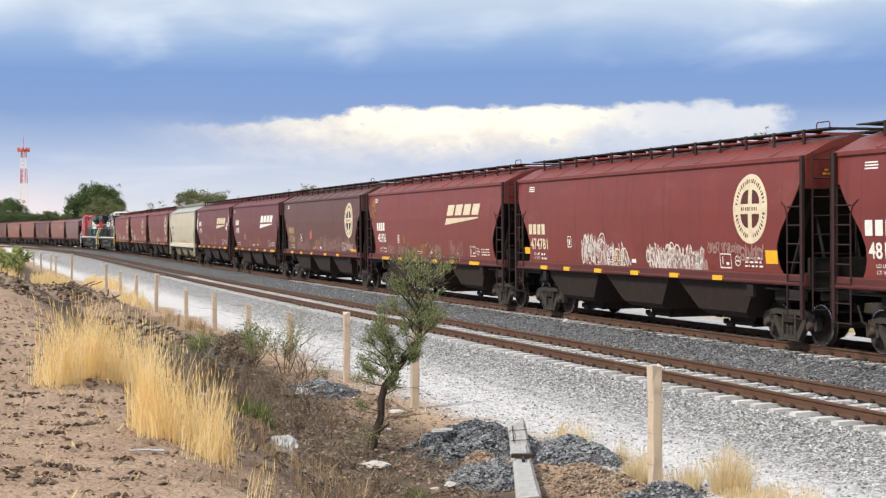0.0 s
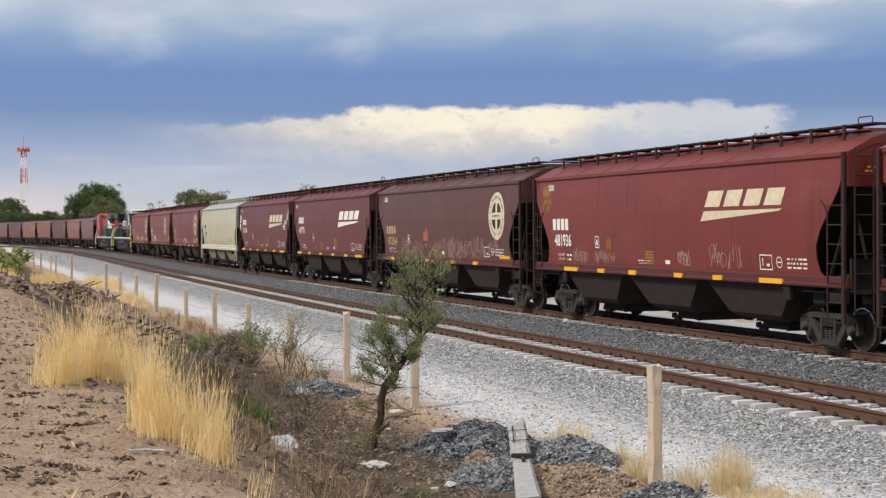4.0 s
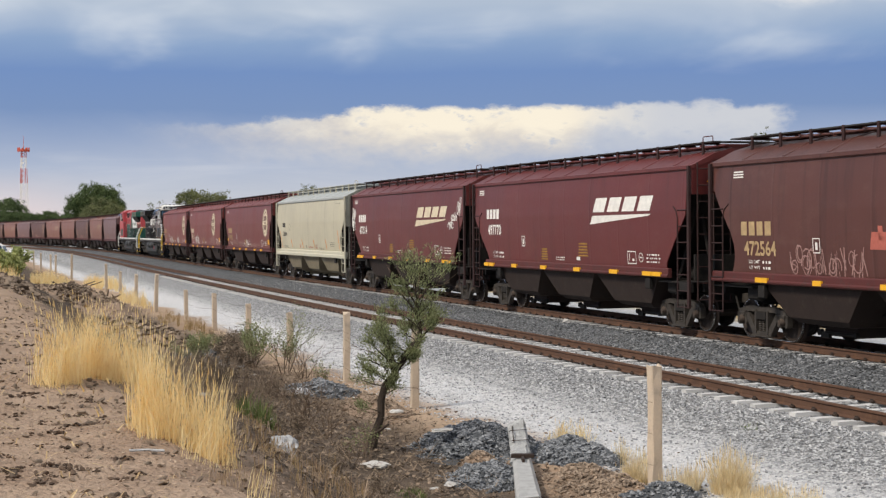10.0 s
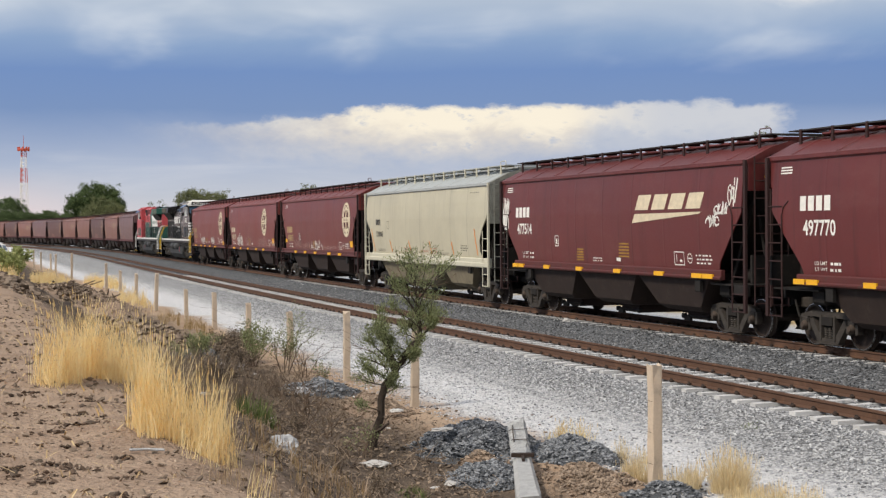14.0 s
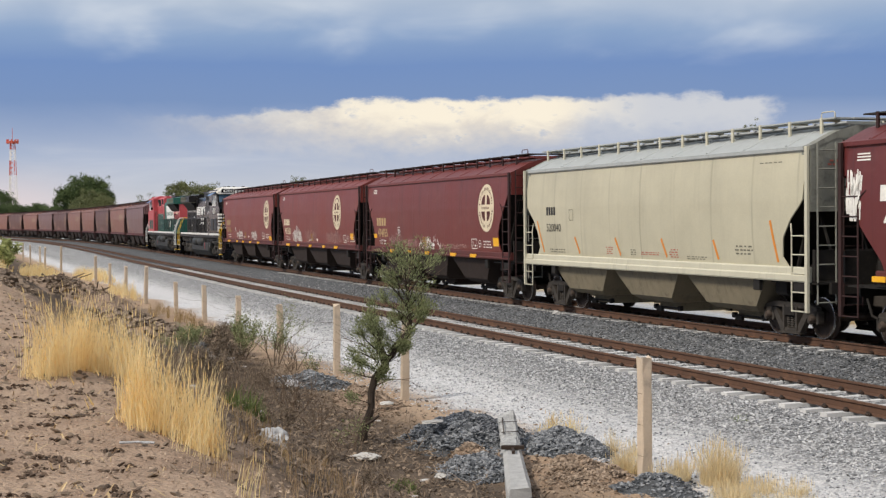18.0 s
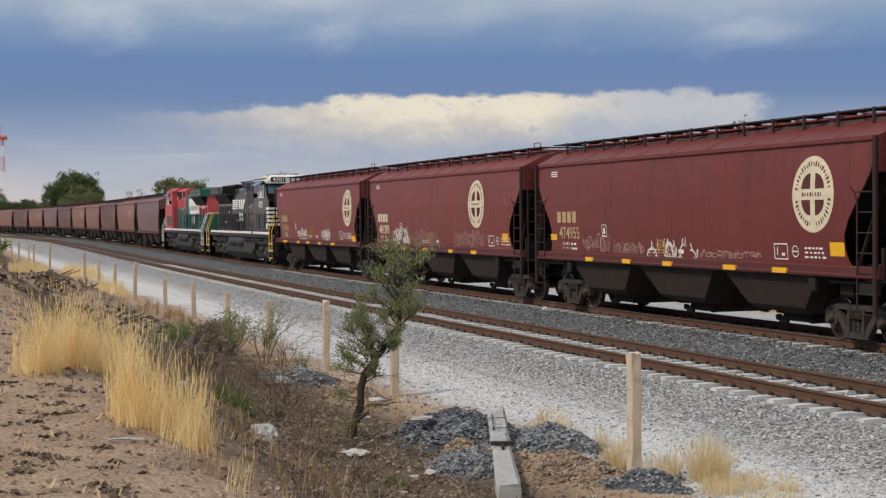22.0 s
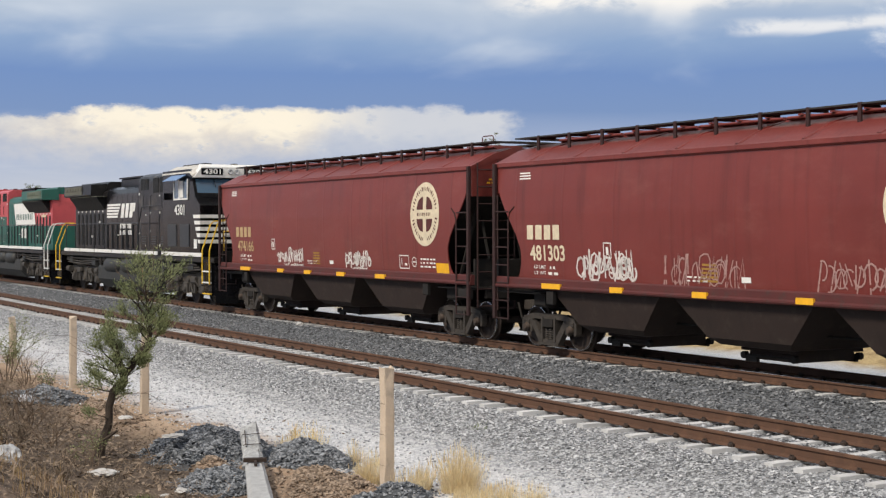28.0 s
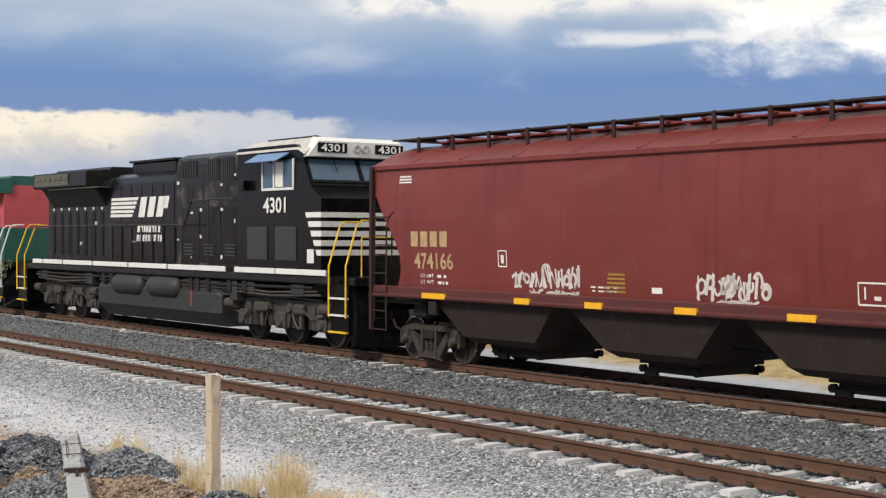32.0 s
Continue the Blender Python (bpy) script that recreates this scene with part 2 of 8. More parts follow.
M["cap"] = material("bearing_cap_rust", (0.062, 0.045, 0.035), 0.7, var=0.4)
M["yellow"] = material("yellow_reflector", (0.80, 0.42, 0.02), 0.5, var=0.25, scale=8)
M["orange"] = material("orange_reflector", (0.65, 0.24, 0.04), 0.5, var=0.25, scale=8)
M["decal"] = material("cream_decal", (0.63, 0.55, 0.40), 0.6, var=0.35, scale=6, fine=30)
M["decal_faint"] = material("faded_cream_decal", (0.36, 0.25, 0.19), 0.7, var=0.5, scale=6, fine=30)
M["decal_white"] = material("white_decal", (0.75, 0.74, 0.70), 0.6, var=0.3, scale=6, fine=30)
M["decal_gold"] = material("faded_gold_decal", (0.42, 0.30, 0.16), 0.7, var=0.5, scale=6, fine=30)
M["notice"] = material("dull_yellow_stencil", (0.34, 0.19, 0.04), 0.7, var=0.5, scale=8)
M["decal_grey"] = material("grey_stencil", (0.17, 0.165, 0.13), 0.7, var=0.4)
M["decal_dark"] = material("dark_decal", (0.03, 0.03, 0.03), 0.6, var=0.3)
M["spray_white"] = material("white_spray_paint", (0.62, 0.58, 0.55), 0.6, var=0.4, scale=9, fine=50)
M["spray_pink"] = material("pale_pink_spray_paint", (0.36, 0.22, 0.20), 0.65, var=0.5, scale=9, fine=50)
M["spray_red"] = material("red_spray_paint", (0.42, 0.12, 0.09), 0.65, var=0.4, scale=9, fine=50)
M["spray_gold"] = material("ochre_spray_paint", (0.34, 0.18, 0.05), 0.65, var=0.4, scale=9, fine=50)
M["spray_green"] = material("pale_green_spray_paint", (0.40, 0.62, 0.42), 0.65, var=0.3, scale=9, fine=50)
M["rail"] = material("rusty_rail", (0.105, 0.056, 0.036), 0.75, 0.2, var=0.4, scale=2.0, fine=60, dirt=(0.20, 0.105, 0.06), dirt_amt=0.5)
M["rail_top"] = material("worn_rail_head", (0.60, 0.58, 0.56), 0.28, 1.0, var=0.2)
M["heap_core"] = material("packed_slate_gravel", (0.075, 0.082, 0.092), 0.9, var=0.6, scale=9, fine=40, bump=0.9, dist=0.04)
M["tie"] = material("pale_concrete_tie", (0.54, 0.54, 0.54), 0.9, var=0.35, scale=3, per_thing=0.3)
M["clip"] = material("rusty_clip", (0.035, 0.022, 0.016), 0.8, var=0.4)
M["post"] = material("weathered_concrete_post", (0.50, 0.41, 0.32), 0.9, var=0.35, scale=4, fine=50, bump=0.4, dirt=(0.30, 0.26, 0.22), dirt_amt=0.5, per_thing=0.25)
M["rubble"] = material("broken_concrete", (0.37, 0.375, 0.38), 0.9, var=0.5, scale=7, fine=50, bump=0.5)
M["rubble_rough"] = material("pebbly_broken_concrete", (0.40, 0.41, 0.42), 0.95, var=0.9, scale=14, fine=60, bump=1.0, dist=0.03)
M["bark"] = material("dark_bark", (0.048, 0.036, 0.028), 0.95, var=0.5, scale=12, fine=70, bump=0.8, dist=0.02)
M["twig"] = material("dry_twig", (0.14, 0.10, 0.07), 0.9, var=0.4)
M["steel_red"] = material("red_tower_paint", (0.50, 0.10, 0.07), 0.6)
M["steel_white"] = material("white_tower_paint", (0.75, 0.74, 0.72), 0.6)
M["stone"] = island_material("ballast_stone", (0.13, 0.136, 0.146), (0.58, 0.59, 0.61))
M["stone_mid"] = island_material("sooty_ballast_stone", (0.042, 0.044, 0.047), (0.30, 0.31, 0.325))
M["stone_dark"] = island_material("slate_heap_stone", (0.045, 0.052, 0.062), (0.30, 0.315, 0.34))
M["leaf"] = blade_material("feathery_leaf", (0.12, 0.148, 0.066), (0.38, 0.41, 0.22), 0.45)
M["leaf_far"] = island_material("far_leaf", (0.042, 0.070, 0.026), (0.115, 0.160, 0.062))
M["straw"] = blade_material("dry_straw", (0.80, 0.61, 0.29), (0.98, 0.86, 0.56), 0.5)
M["straw_pale"] = blade_material("pale_dry_grass", (0.66, 0.55, 0.35), (0.95, 0.86, 0.64), 0.6)
M["straw_red"] = blade_material("reddish_dry_grass", (0.27, 0.19, 0.125), (0.58, 0.44, 0.29), 0.4)
M["straw_dull"] = blade_material("dull_dry_grass", (0.26, 0.18, 0.09), (0.50, 0.37, 0.20))
M["brush"] = island_material("dead_brush", (0.095, 0.074, 0.058), (0.28, 0.22, 0.165))
M["green_tuft"] = blade_material("green_weed", (0.08, 0.12, 0.035), (0.24, 0.29, 0.11), 0.3)
M["plastic"] = material("grubby_white_plastic", (0.40, 0.41, 0.43), 0.5, var=0.6, scale=7, fine=22, bump=0.9, dist=0.05)
M["litter"] = material("crumpled_white_litter", (0.48, 0.47, 0.46), 0.7, var=0.25, scale=9)
M["nblack"] = material("black_loco_paint", (0.004, 0.004, 0.005), 0.20, var=0.5, scale=2, dirt=(0.030, 0.026, 0.022), dirt_amt=0.25, spec=0.2)
M["nblack_dull"] = material("dusty_black_paint", (0.009, 0.008, 0.008), 0.38, var=0.5, scale=2, dirt=(0.045, 0.039, 0.032), dirt_amt=0.5, spec=0.3)
M["grille"] = material("dark_grille", (0.008, 0.008, 0.008), 0.7)
M["nwhite"] = material("white_loco_paint", (0.72, 0.72, 0.70), 0.5, var=0.2, scale=4, dirt=(0.4, 0.36, 0.30), dirt_amt=0.3)
M["roof_white"] = material("sooty_white_roof", (0.50, 0.48, 0.44), 0.6, var=0.4, scale=3, dirt=(0.22, 0.20, 0.17), dirt_amt=0.6)
M["fred"] = material("red_loco_paint", (0.47, 0.078, 0.090), 0.45, var=0.3, scale=2, dirt=(0.22, 0.05, 0.045), dirt_amt=0.3)
M["fgreen_dusty"] = material("dusty_green_grey_paint", (0.115, 0.135, 0.10), 0.7, var=0.4, scale=2, dirt=(0.05, 0.075, 0.06), dirt_amt=0.5)
M["fgreen"] = material("green_loco_paint", (0.017, 0.100, 0.078), 0.45, var=0.3, scale=2, dirt=(0.05, 0.06, 0.05), dirt_amt=0.3)
M["handrail_yellow"] = material("yellow_handrail", (0.75, 0.48, 0.03), 0.5)
M["tank"] = material("fuel_tank_grime", (0.030, 0.031, 0.031), 0.6, var=0.5, scale=3, dirt=(0.075, 0.068, 0.058), dirt_amt=0.5)
M["cement"] = material("pale_dusty_concrete", (0.52, 0.51, 0.50), 0.9, var=0.25)


def glass_material():
    m = bpy.data.materials.new("cab_glass")
    m.use_nodes = True
    b = m.node_tree.nodes["Principled BSDF"]
    # blue in the base colour stands in for sky reflected by the panes
    b.inputs["Base Color"].default_value = (0.055, 0.115, 0.19, 1)
    b.inputs["Roughness"].default_value = 0.05
    b.inputs["Specular IOR Level"].default_value = 0.8
    b.inputs["Transmission Weight"].default_value = 0.25
    return m


M["glass"] = glass_material()


def ground_material():
    """One sheet: trampled earth, ditch soil, grey ballast, and pale rock dust between rail bed and fence."""
    m = bpy.data.materials.new("earth_and_gravel")
    m.use_nodes = True
    tr = m.node_tree
    bsdf = tr.nodes["Principled BSDF"]
    co = Sock(tr, tr.nodes.new("ShaderNodeTexCoord").outputs["Object"])
    sp = tr.nodes.new("ShaderNodeSeparateXYZ")
    tr.links.new(co.out, sp.inputs[0])
    s, l = Sock(tr, sp.outputs[0]), Sock(tr, sp.outputs[1])
    big = noise_of(tr, co, 0.25, 5, 0.6)
    mid = noise_of(tr, co, 1.6, 5, 0.6)
    fine = noise_of(tr, co, 14.0, 4, 0.7)
    grit = noise_of(tr, co, 45.0, 2, 0.6)
    lw = l + (mid - 0.5) * 1.2 + (big - 0.5) * 1.6
    k = (fine - 0.5) * 0.9 + (grit - 0.5) * 0.7 + (mid - 0.5) * 0.5 + 1.0
    kk = xyz(tr, k, k, k)
    vor = tr.nodes.new("ShaderNodeTexVoronoi")
    vor.inputs["Scale"].default_value = 20.0
    tr.links.new(co.out, vor.inputs["Vector"])
    cell = tr.nodes.new("ShaderNodeSeparateXYZ")
    tr.links.new(vor.outputs["Color"], cell.inputs[0])
    cell, edge = Sock(tr, cell.outputs[0]), Sock(tr, vor.outputs["Distance"])
    earth = blend(tr, (0.43, 0.322, 0.242), (0.255, 0.182, 0.134), (mid * 0.6 + fine * 0.5).step(0.42, 0.68))
    # brown soil, its tones lowered to carry the shadows lying in the ditch
    ditch = blend(tr, (0.18, 0.138, 0.106), (0.062, 0.049, 0.040), (mid * 0.6 + fine * 0.5).step(0.40, 0.66))
    dust = blend(tr, (0.66, 0.66, 0.675), (0.43, 0.445, 0.475), (fine * 0.35 + mid * 0.35 + cell * 0.45).step(0.38, 0.90))
    ball = blend(tr, (0.45, 0.46, 0.475), (0.15, 0.155, 0.163), cell.step(0.0, 1.0))
    # dark cell edges paint the shaded gaps between stones
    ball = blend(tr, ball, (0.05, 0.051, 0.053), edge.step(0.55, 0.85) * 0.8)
    # ballast is darker by the main line, deepened further for shade beneath the train
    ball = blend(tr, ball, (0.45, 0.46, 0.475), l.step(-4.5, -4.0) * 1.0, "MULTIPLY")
    straw = blend(tr, (0.44, 0.34, 0.18), (0.26, 0.19, 0.10), mid.step(0.4, 0.65))
    col = blend(tr, earth, ditch, lw.step(-16.9, -15.6))
    verge = blend(tr, (0.50, 0.38, 0.275), (0.30, 0.21, 0.145), (mid * 0.6 + fine * 0.5).step(0.40, 0.68))
    col = blend(tr, col, verge, (lw + (fine - 0.5) * 1.4).step(-12.0, -10.6))
    col = blend(tr, col, dust, lw.step(-10.2, -9.3))
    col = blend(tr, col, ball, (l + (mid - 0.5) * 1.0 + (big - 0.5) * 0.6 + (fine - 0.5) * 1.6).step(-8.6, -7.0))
    col = blend(tr, col, (0.42, 0.44, 0.47), (lw + (fine - 0.5) * 1.2).step(1.9, 2.9))
    col = blend(tr, col, straw, lw.step(7.6, 8.6))
    col = blend(tr, col, kk, 1.0, "MULTIPLY")
    tr.links.new(col.out, bsdf.inputs["Base Color"])
    bsdf.inputs["Roughness"].default_value = 0.95
    bsdf.inputs["Specular IOR Level"].default_value = 0.15
    n = tr.nodes.new("ShaderNodeBump")
    n.inputs["Strength"].default_value, n.inputs["Distance"].default_value = 0.7, 0.05
    tr.links.new((fine + grit * 0.5 + mid * 0.5 - edge * 0.7).out, n.inputs["Height"])
    tr.links.new(n.outputs[0], bsdf.inputs["Normal"])
    return m


M["ground"] = ground_material()

# ---------------------------------------------------------------- mesh helpers


class Mesh:
    """Verts and faces gathered piece by piece."""

    def __init__(self):
        self.v, self.f = [], []

    def add(self, verts, faces):
        n = len(self.v)
        self.v += [tuple(p) for p in verts]
        self.f += [tuple(i + n for i in q) for q in faces]
        return self

    def box(self, x0, x1, y0, y1, z0, z1, m=None, c=0.0):
        """A box, its long edges chamfered by c."""
        if c <= 0:
            vs = [(x, y, z) for z in (z0, z1) for y in (y0, y1) for x in (x0, x1)]
            fs = [(0, 2, 3, 1), (4, 5, 7, 6), (0, 1, 5, 4), (2, 6, 7, 3), (0, 4, 6, 2), (1, 3, 7, 5)]
            if m is not None:
                vs = [m @ Vector(p) for p in vs]
            return self.add(vs, fs)
        ring = [(y0 + c, z0), (y1 - c, z0), (y1, z0 + c), (y1, z1 - c), (y1 - c, z1), (y0 + c, z1), (y0, z1 - c), (y0, z0 + c)]
        return self.loft([[(x, y, z) for y, z in ring] for x in (x0, x1)], m)

    def loft(self, rings, m=None, caps=True, closed=True):
        """Skins a row of rings of equal length."""
        k, vs, fs = len(rings[0]), [p for r in rings for p in r], []
        for i in range(len(rings) - 1):
            for j in range(k if closed else k - 1):
                a, b = i * k + j, i * k + (j + 1) % k
                fs.append((a, b, b + k, a + k))
        if caps and closed:
            fs.append(tuple(range(k))[::-1])
            fs.append(tuple(range((len(rings) - 1) * k, len(rings) * k)))
        if m is not None:
            vs = [m @ Vector(p) for p in vs]
        return self.add(vs, fs)

    def tube(self, pts, r, n=6, r2=None):
        """A round bar along a row of points."""
        pts = [Vector(p) for p in pts]
        rings = []
        for i, p in enumerate(pts):
            d = (pts[min(i + 1, len(pts) - 1)] - pts[max(i - 1, 0)]).normalized()
            u = d.cross(Vector((0, 0, 1)) if abs(d.z) < 0.9 else Vector((1, 0, 0))).normalized()
            w = d.cross(u)
            q = r if r2 is None else r + (r2 - r) * i / (len(pts) - 1)
            rings.append([p + (u * math.cos(a) + w * math.sin(a)) * q for a in (2 * math.pi * j / n for j in range(n))])
        return self.loft(rings)

    def lathe(self, prof, n=20, m=None, axis="y"):
        """Turns (radius, along) pairs round an axis."""
        rings = []
        for r, a in prof:
            ring = []
            for j in range(n):
                t = 2 * math.pi * j / n
                c, s_ = r * math.cos(t), r * math.sin(t)
                ring.append({"y": (c, a, s_), "x": (a, c, s_), "z": (c, s_, a)}[axis])
            rings.append(ring)
        return self.loft(rings, m, caps=prof[0] != prof[-1])

    def plate(self, outline, y0, y1, m=None):
        """A flat plate: an (x, z) outline given thickness from y0 to y1."""
        return self.loft([[(x, y, z) for x, z in outline] for y in (y0, y1)], m)

    def data(self, name, mat, smooth=False):
        me = bpy.data.meshes.new(name)
        me.from_pydata(self.v, [], self.f)
        bm = bmesh.new()
        bm.from_mesh(me)
        bmesh.ops.recalc_face_normals(bm, faces=bm.faces)
        bm.to_mesh(me)
        bm.free()
        me.materials.append(mat)
        if smooth:
            me.shade_smooth()
            me.set_sharp_from_angle(angle=radians(38))
        return me


def part(name, mesh, mat, parent=None, label="", m=None, smooth=False):
    """Links a gathered mesh, or ready mesh data, as one object under its parent."""
    me = mesh.data(name, mat, smooth) if isinstance(mesh, Mesh) else mesh
    ob = new(name, me)
    if parent is not None:
        ob.parent = parent
    if m is not None:
        ob.matrix_basis = m
    return tagged(ob, label)


def lerp(x, table):
    xs = [a for a, _ in table]
    return float(np.interp(x, xs, [b for _, b in table]))


# ---------------------------------------------------------------- lie of the land: s along the line, l across it
P0 = Vector((0.0, 58.694, 0.0))
HEAD = radians(-71.552)
LAND = Matrix.Translation(P0) @ Matrix.Rotation(HEAD, 4, "Z")
LAND_INV = LAND.inverted()

KNOTS = [(-560, 0.52e-3), (-270, 0.52e-3), (-190, -1.51e-3), (-130, -0.64e-3), (-80, -0.05e-3), (-35, 0.28e-3), (10, 0.43e-3), (50, -0.46e-3), (75, 0.0), (300, 0.0)]
STEP = 0.5
_s = np.arange(-560, 300.01, STEP)
_k = np.interp(_s, [a for a, _ in KNOTS], [b for _, b in KNOTS])
_i0 = int(np.argmin(np.abs(_s)))
_phi = np.concatenate([[0], np.cumsum((_k[1:] + _k[:-1]) / 2 * STEP)])
_phi += HEAD - _phi[_i0]
_x = np.concatenate([[0], np.cumsum((np.cos(_phi[1:]) + np.cos(_phi[:-1])) / 2 * STEP)])
_y = np.concatenate([[0], np.cumsum((np.sin(_phi[1:]) + np.sin(_phi[:-1])) / 2 * STEP)])
_x -= _x[_i0]
_y += P0.y - _y[_i0]


def line_at(s, lat=0.0, z=0.0):
    """A point beside the main line, s metres along it, lat metres to its far side."""
    a = float(np.interp(s, _s, _phi))
    return Vector((float(np.interp(s, _s, _x)) - math.sin(a) * lat, float(np.interp(s, _s, _y)) + math.cos(a) * lat, z))


def line_pose(s, lat=0.0, z=0.0):
    a = float(np.interp(s, _s, _phi))
    return Matrix.Translation(line_at(s, lat, z)) @ Matrix.Rotation(a, 4, "Z")


# the line's own drift off the straight axis, so that the rail bed follows the bend
_rel = [LAND_INV @ Vector((float(a), float(b), 0.0)) for a, b in zip(_x[::10], _y[::10])]
_rs, _rl = np.array([p.x for p in _rel]), np.array([p.y for p in _rel])


def bend(s):
    return float(np.interp(s, _rs, _rl))


PROFILE = [(-900, 1.2), (-60, 1.1), (-18.5, 1.03), (-17.3, 0.98), (-16.4, 0.62), (-15.2, 0.0), (-14.2, -0.5), (-13.2, -0.72), (-12, -0.78), (-11, -0.76),
           (-10.3, -0.78), (-9, -0.78), (-7.7, -0.64), (-6.7, -0.40), (-6.3, -0.376), (-3.7, -0.376), (-3.2, -0.40), (-2.5, -0.38), (-1.7, -0.195),
           (1.7, -0.195), (3.2, -0.75), (5, -0.95), (8, -0.8), (10.5, -0.2), (13, 0.1), (30, 0.0), (120, -1.0), (900, -3.0)]


def ground_z(s, l):
    l2 = l - bend(s) * max(0.0, min(1.0, (l + 30) / 14))
    z = lerp(l2, PROFILE)
    n1 = noise.noise((s * 0.35, l * 0.35, 0.0))
    n2 = noise.noise((s * 1.3, l * 1.3, 4.0))
    n3 = noise.noise((s * 4.0, l * 4.0, 9.0))
    rough = lerp(l2, [(-60, 0.5), (-19, 0.9), (-17, 1.5), (-15, 2.6), (-11.5, 2.0), (-10, 0.7), (-8, 0.35), (-7, 0.05), (3, 0.05), (5, 1.0), (60, 4.0)])
    z += rough * (0.055 * n1 + 0.035 * n2 + 0.015 * n3)
    if -18.0 > l2 > -40 and 20 < s < 60:          # hoof-trodden earth
        z -= 0.05 * max(0.0, noise.noise((s * 3.1, l * 3.1, 2.0)) - 0.25) * 2
    if s < -15:
        z -= 0.35 * min(1.0, (-15 - s) / 50) * (1 if -15 < l2 < -8 else 0.0)
    return z


def at_land(s, l, dz=0.0):
    return LAND @ Vector((s, l, ground_z(s, l) + dz))


def spaced(stops):
    """Grid lines from (start, step) stops."""
    out = []
    for (a, d), (b, _) in zip(stops, stops[1:]):
        n = max(1, round((b - a) / d))
        out += [a + (b - a) * i / n for i in range(n)]
    return out + [stops[-1][0]]


def make_ground():
    ss = spaced([(-3000, 400), (-600, 40), (-200, 6), (-60, 1.5), (-10, 0.6), (20, 0.22), (50, 0.5), (70, 5), (150, 40), (600, 400), (3000, 1)])
    ls = spaced([(-3000, 400), (-300, 40), (-60, 3), (-30, 0.8), (-21, 0.22), (-9.5, 0.3), (-2, 0.35), (6, 0.8), (16, 5), (60, 40), (400, 300), (3000, 1)])
    k = len(ls)
    me = bpy.data.meshes.new("ground")
    me.from_pydata([(s, l, ground_z(s, l)) for s in ss for l in ls], [],
                   [(i * k + j, (i + 1) * k + j, (i + 1) * k + j + 1, i * k + j + 1) for i in range(len(ss) - 1) for j in range(k - 1)])
    me.materials.append(M["ground"])
    me.shade_smooth()
    ob = new("ground", me)
    ob.matrix_basis = LAND
    tagged(ob, "bare brown earth, ditch and pale gravel beside a railway", "ground", kind="structure")


make_ground()

# ---------------------------------------------------------------- tracks
RAIL = [(-0.07, 0.0), (0.07, 0.0), (0.07, 0.012), (0.012, 0.035), (0.009, 0.125), (0.036, 0.14), (0.036, 0.17), (0.028, 0.174), (-0.028, 0.174), (-0.036, 0.17), (-0.036, 0.14), (-0.009, 0.125), (-0.012, 0.035), (-0.07, 0.012)]


def make_track(name, label, lat, top, ties, polished, tie_label):
    """Two rails on sleepers that follow the bend."""
    root = tagged(new(name), label, "railway track", kind="structure")
    stops = spaced([(-470, 4), (-120, 2), (90, 8), (280, 1)])
    for side in (-1, 1):
        mesh = Mesh()
        mesh.loft([[line_at(s, lat + side * 0.7535 + a, top - 0.174 + b) for a, b in RAIL] for s in stops])
        rail = part("rail", mesh, M["rail"], root, "rust-brown steel rail", smooth=True)
        if polished:
            strip = Mesh().loft([[line_at(s, lat + side * 0.7535 + a, top + b) for a, b in ((-0.03, -0.003), (0.03, -0.003), (0.024, 0.002), (-0.024, 0.002))] for s in stops])
            part("running_surface", strip, M["rail_top"], rail, "bright worn rail head")
    tie = Mesh()
    tie.loft([[(-0.12, y, z), (0.12, y, z), (0.09, y, z + 0.06), (0.085, y, z + 0.20), (-0.085, y, z + 0.20), (-0.09, y, z + 0.06)]
              for y, z in ((-1.25, -0.20), (-1.0, -0.195), (-0.45, -0.215), (0.45, -0.215), (1.0, -0.195), (1.25, -0.20))])
    tie_me = tie.data("tie", M["tie"])
    clip = Mesh()
    for y in (-0.7535, 0.7535):
        for d in (-0.095, 0.095):
            clip.box(-0.035, 0.035, y + d - 0.035, y + d + 0.035, 0.0, 0.05, c=0.015)
            clip.tube([(-0.05, y + d * 1.2, 0.02), (-0.02, y + d, 0.065), (0.02, y + d, 0.065), (0.05, y + d * 1.2, 0.02)], 0.012, 5)
    clip_me = clip.data("rail_clip", M["clip"])
    rnd = random.Random(4)
    for s in ties:
        m = line_pose(s, lat + rnd.uniform(-0.03, 0.03), top - 0.178) @ pose(0, 0, rnd.uniform(-0.012, 0.004), rnd.uniform(-0.6, 0.6), 0, rnd.uniform(-1.5, 1.5))
        t = part("tie", tie_me, None, root, m=m)
        part("rail_clip", clip_me, None, t)
    return root


SIDING_L, SIDING_Z, TIE_GAP = -5.003, -0.147, 0.592
TIE0 = 31.315
make_track("siding_track", "empty siding with rusty rails on pale concrete sleepers", SIDING_L, SIDING_Z,
           [TIE0 + TIE_GAP * i for i in range(-120, 45)], False, "")
make_track("main_track", "main line with rusty rails bedded in grey ballast", 0.0, 0.0,
           [TIE0 + 0.2 + 0.61 * i for i in range(-90, 40)], True, "")

# ---------------------------------------------------------------- fence, ditch and verge
SINK = Matrix.Translation((0, 0, -0.03))


def land_pose(s, l, dz=0.0, turn=0.0, rx=0.0, ry=0.0):
    """A pose on the ground, turned from the line's heading."""
    p = at_land(s, l, dz)
    return Matrix.Translation(p) @ Matrix.Rotation(HEAD + radians(turn), 4, "Z") @ pose(0, 0, 0, rx, ry, 0)


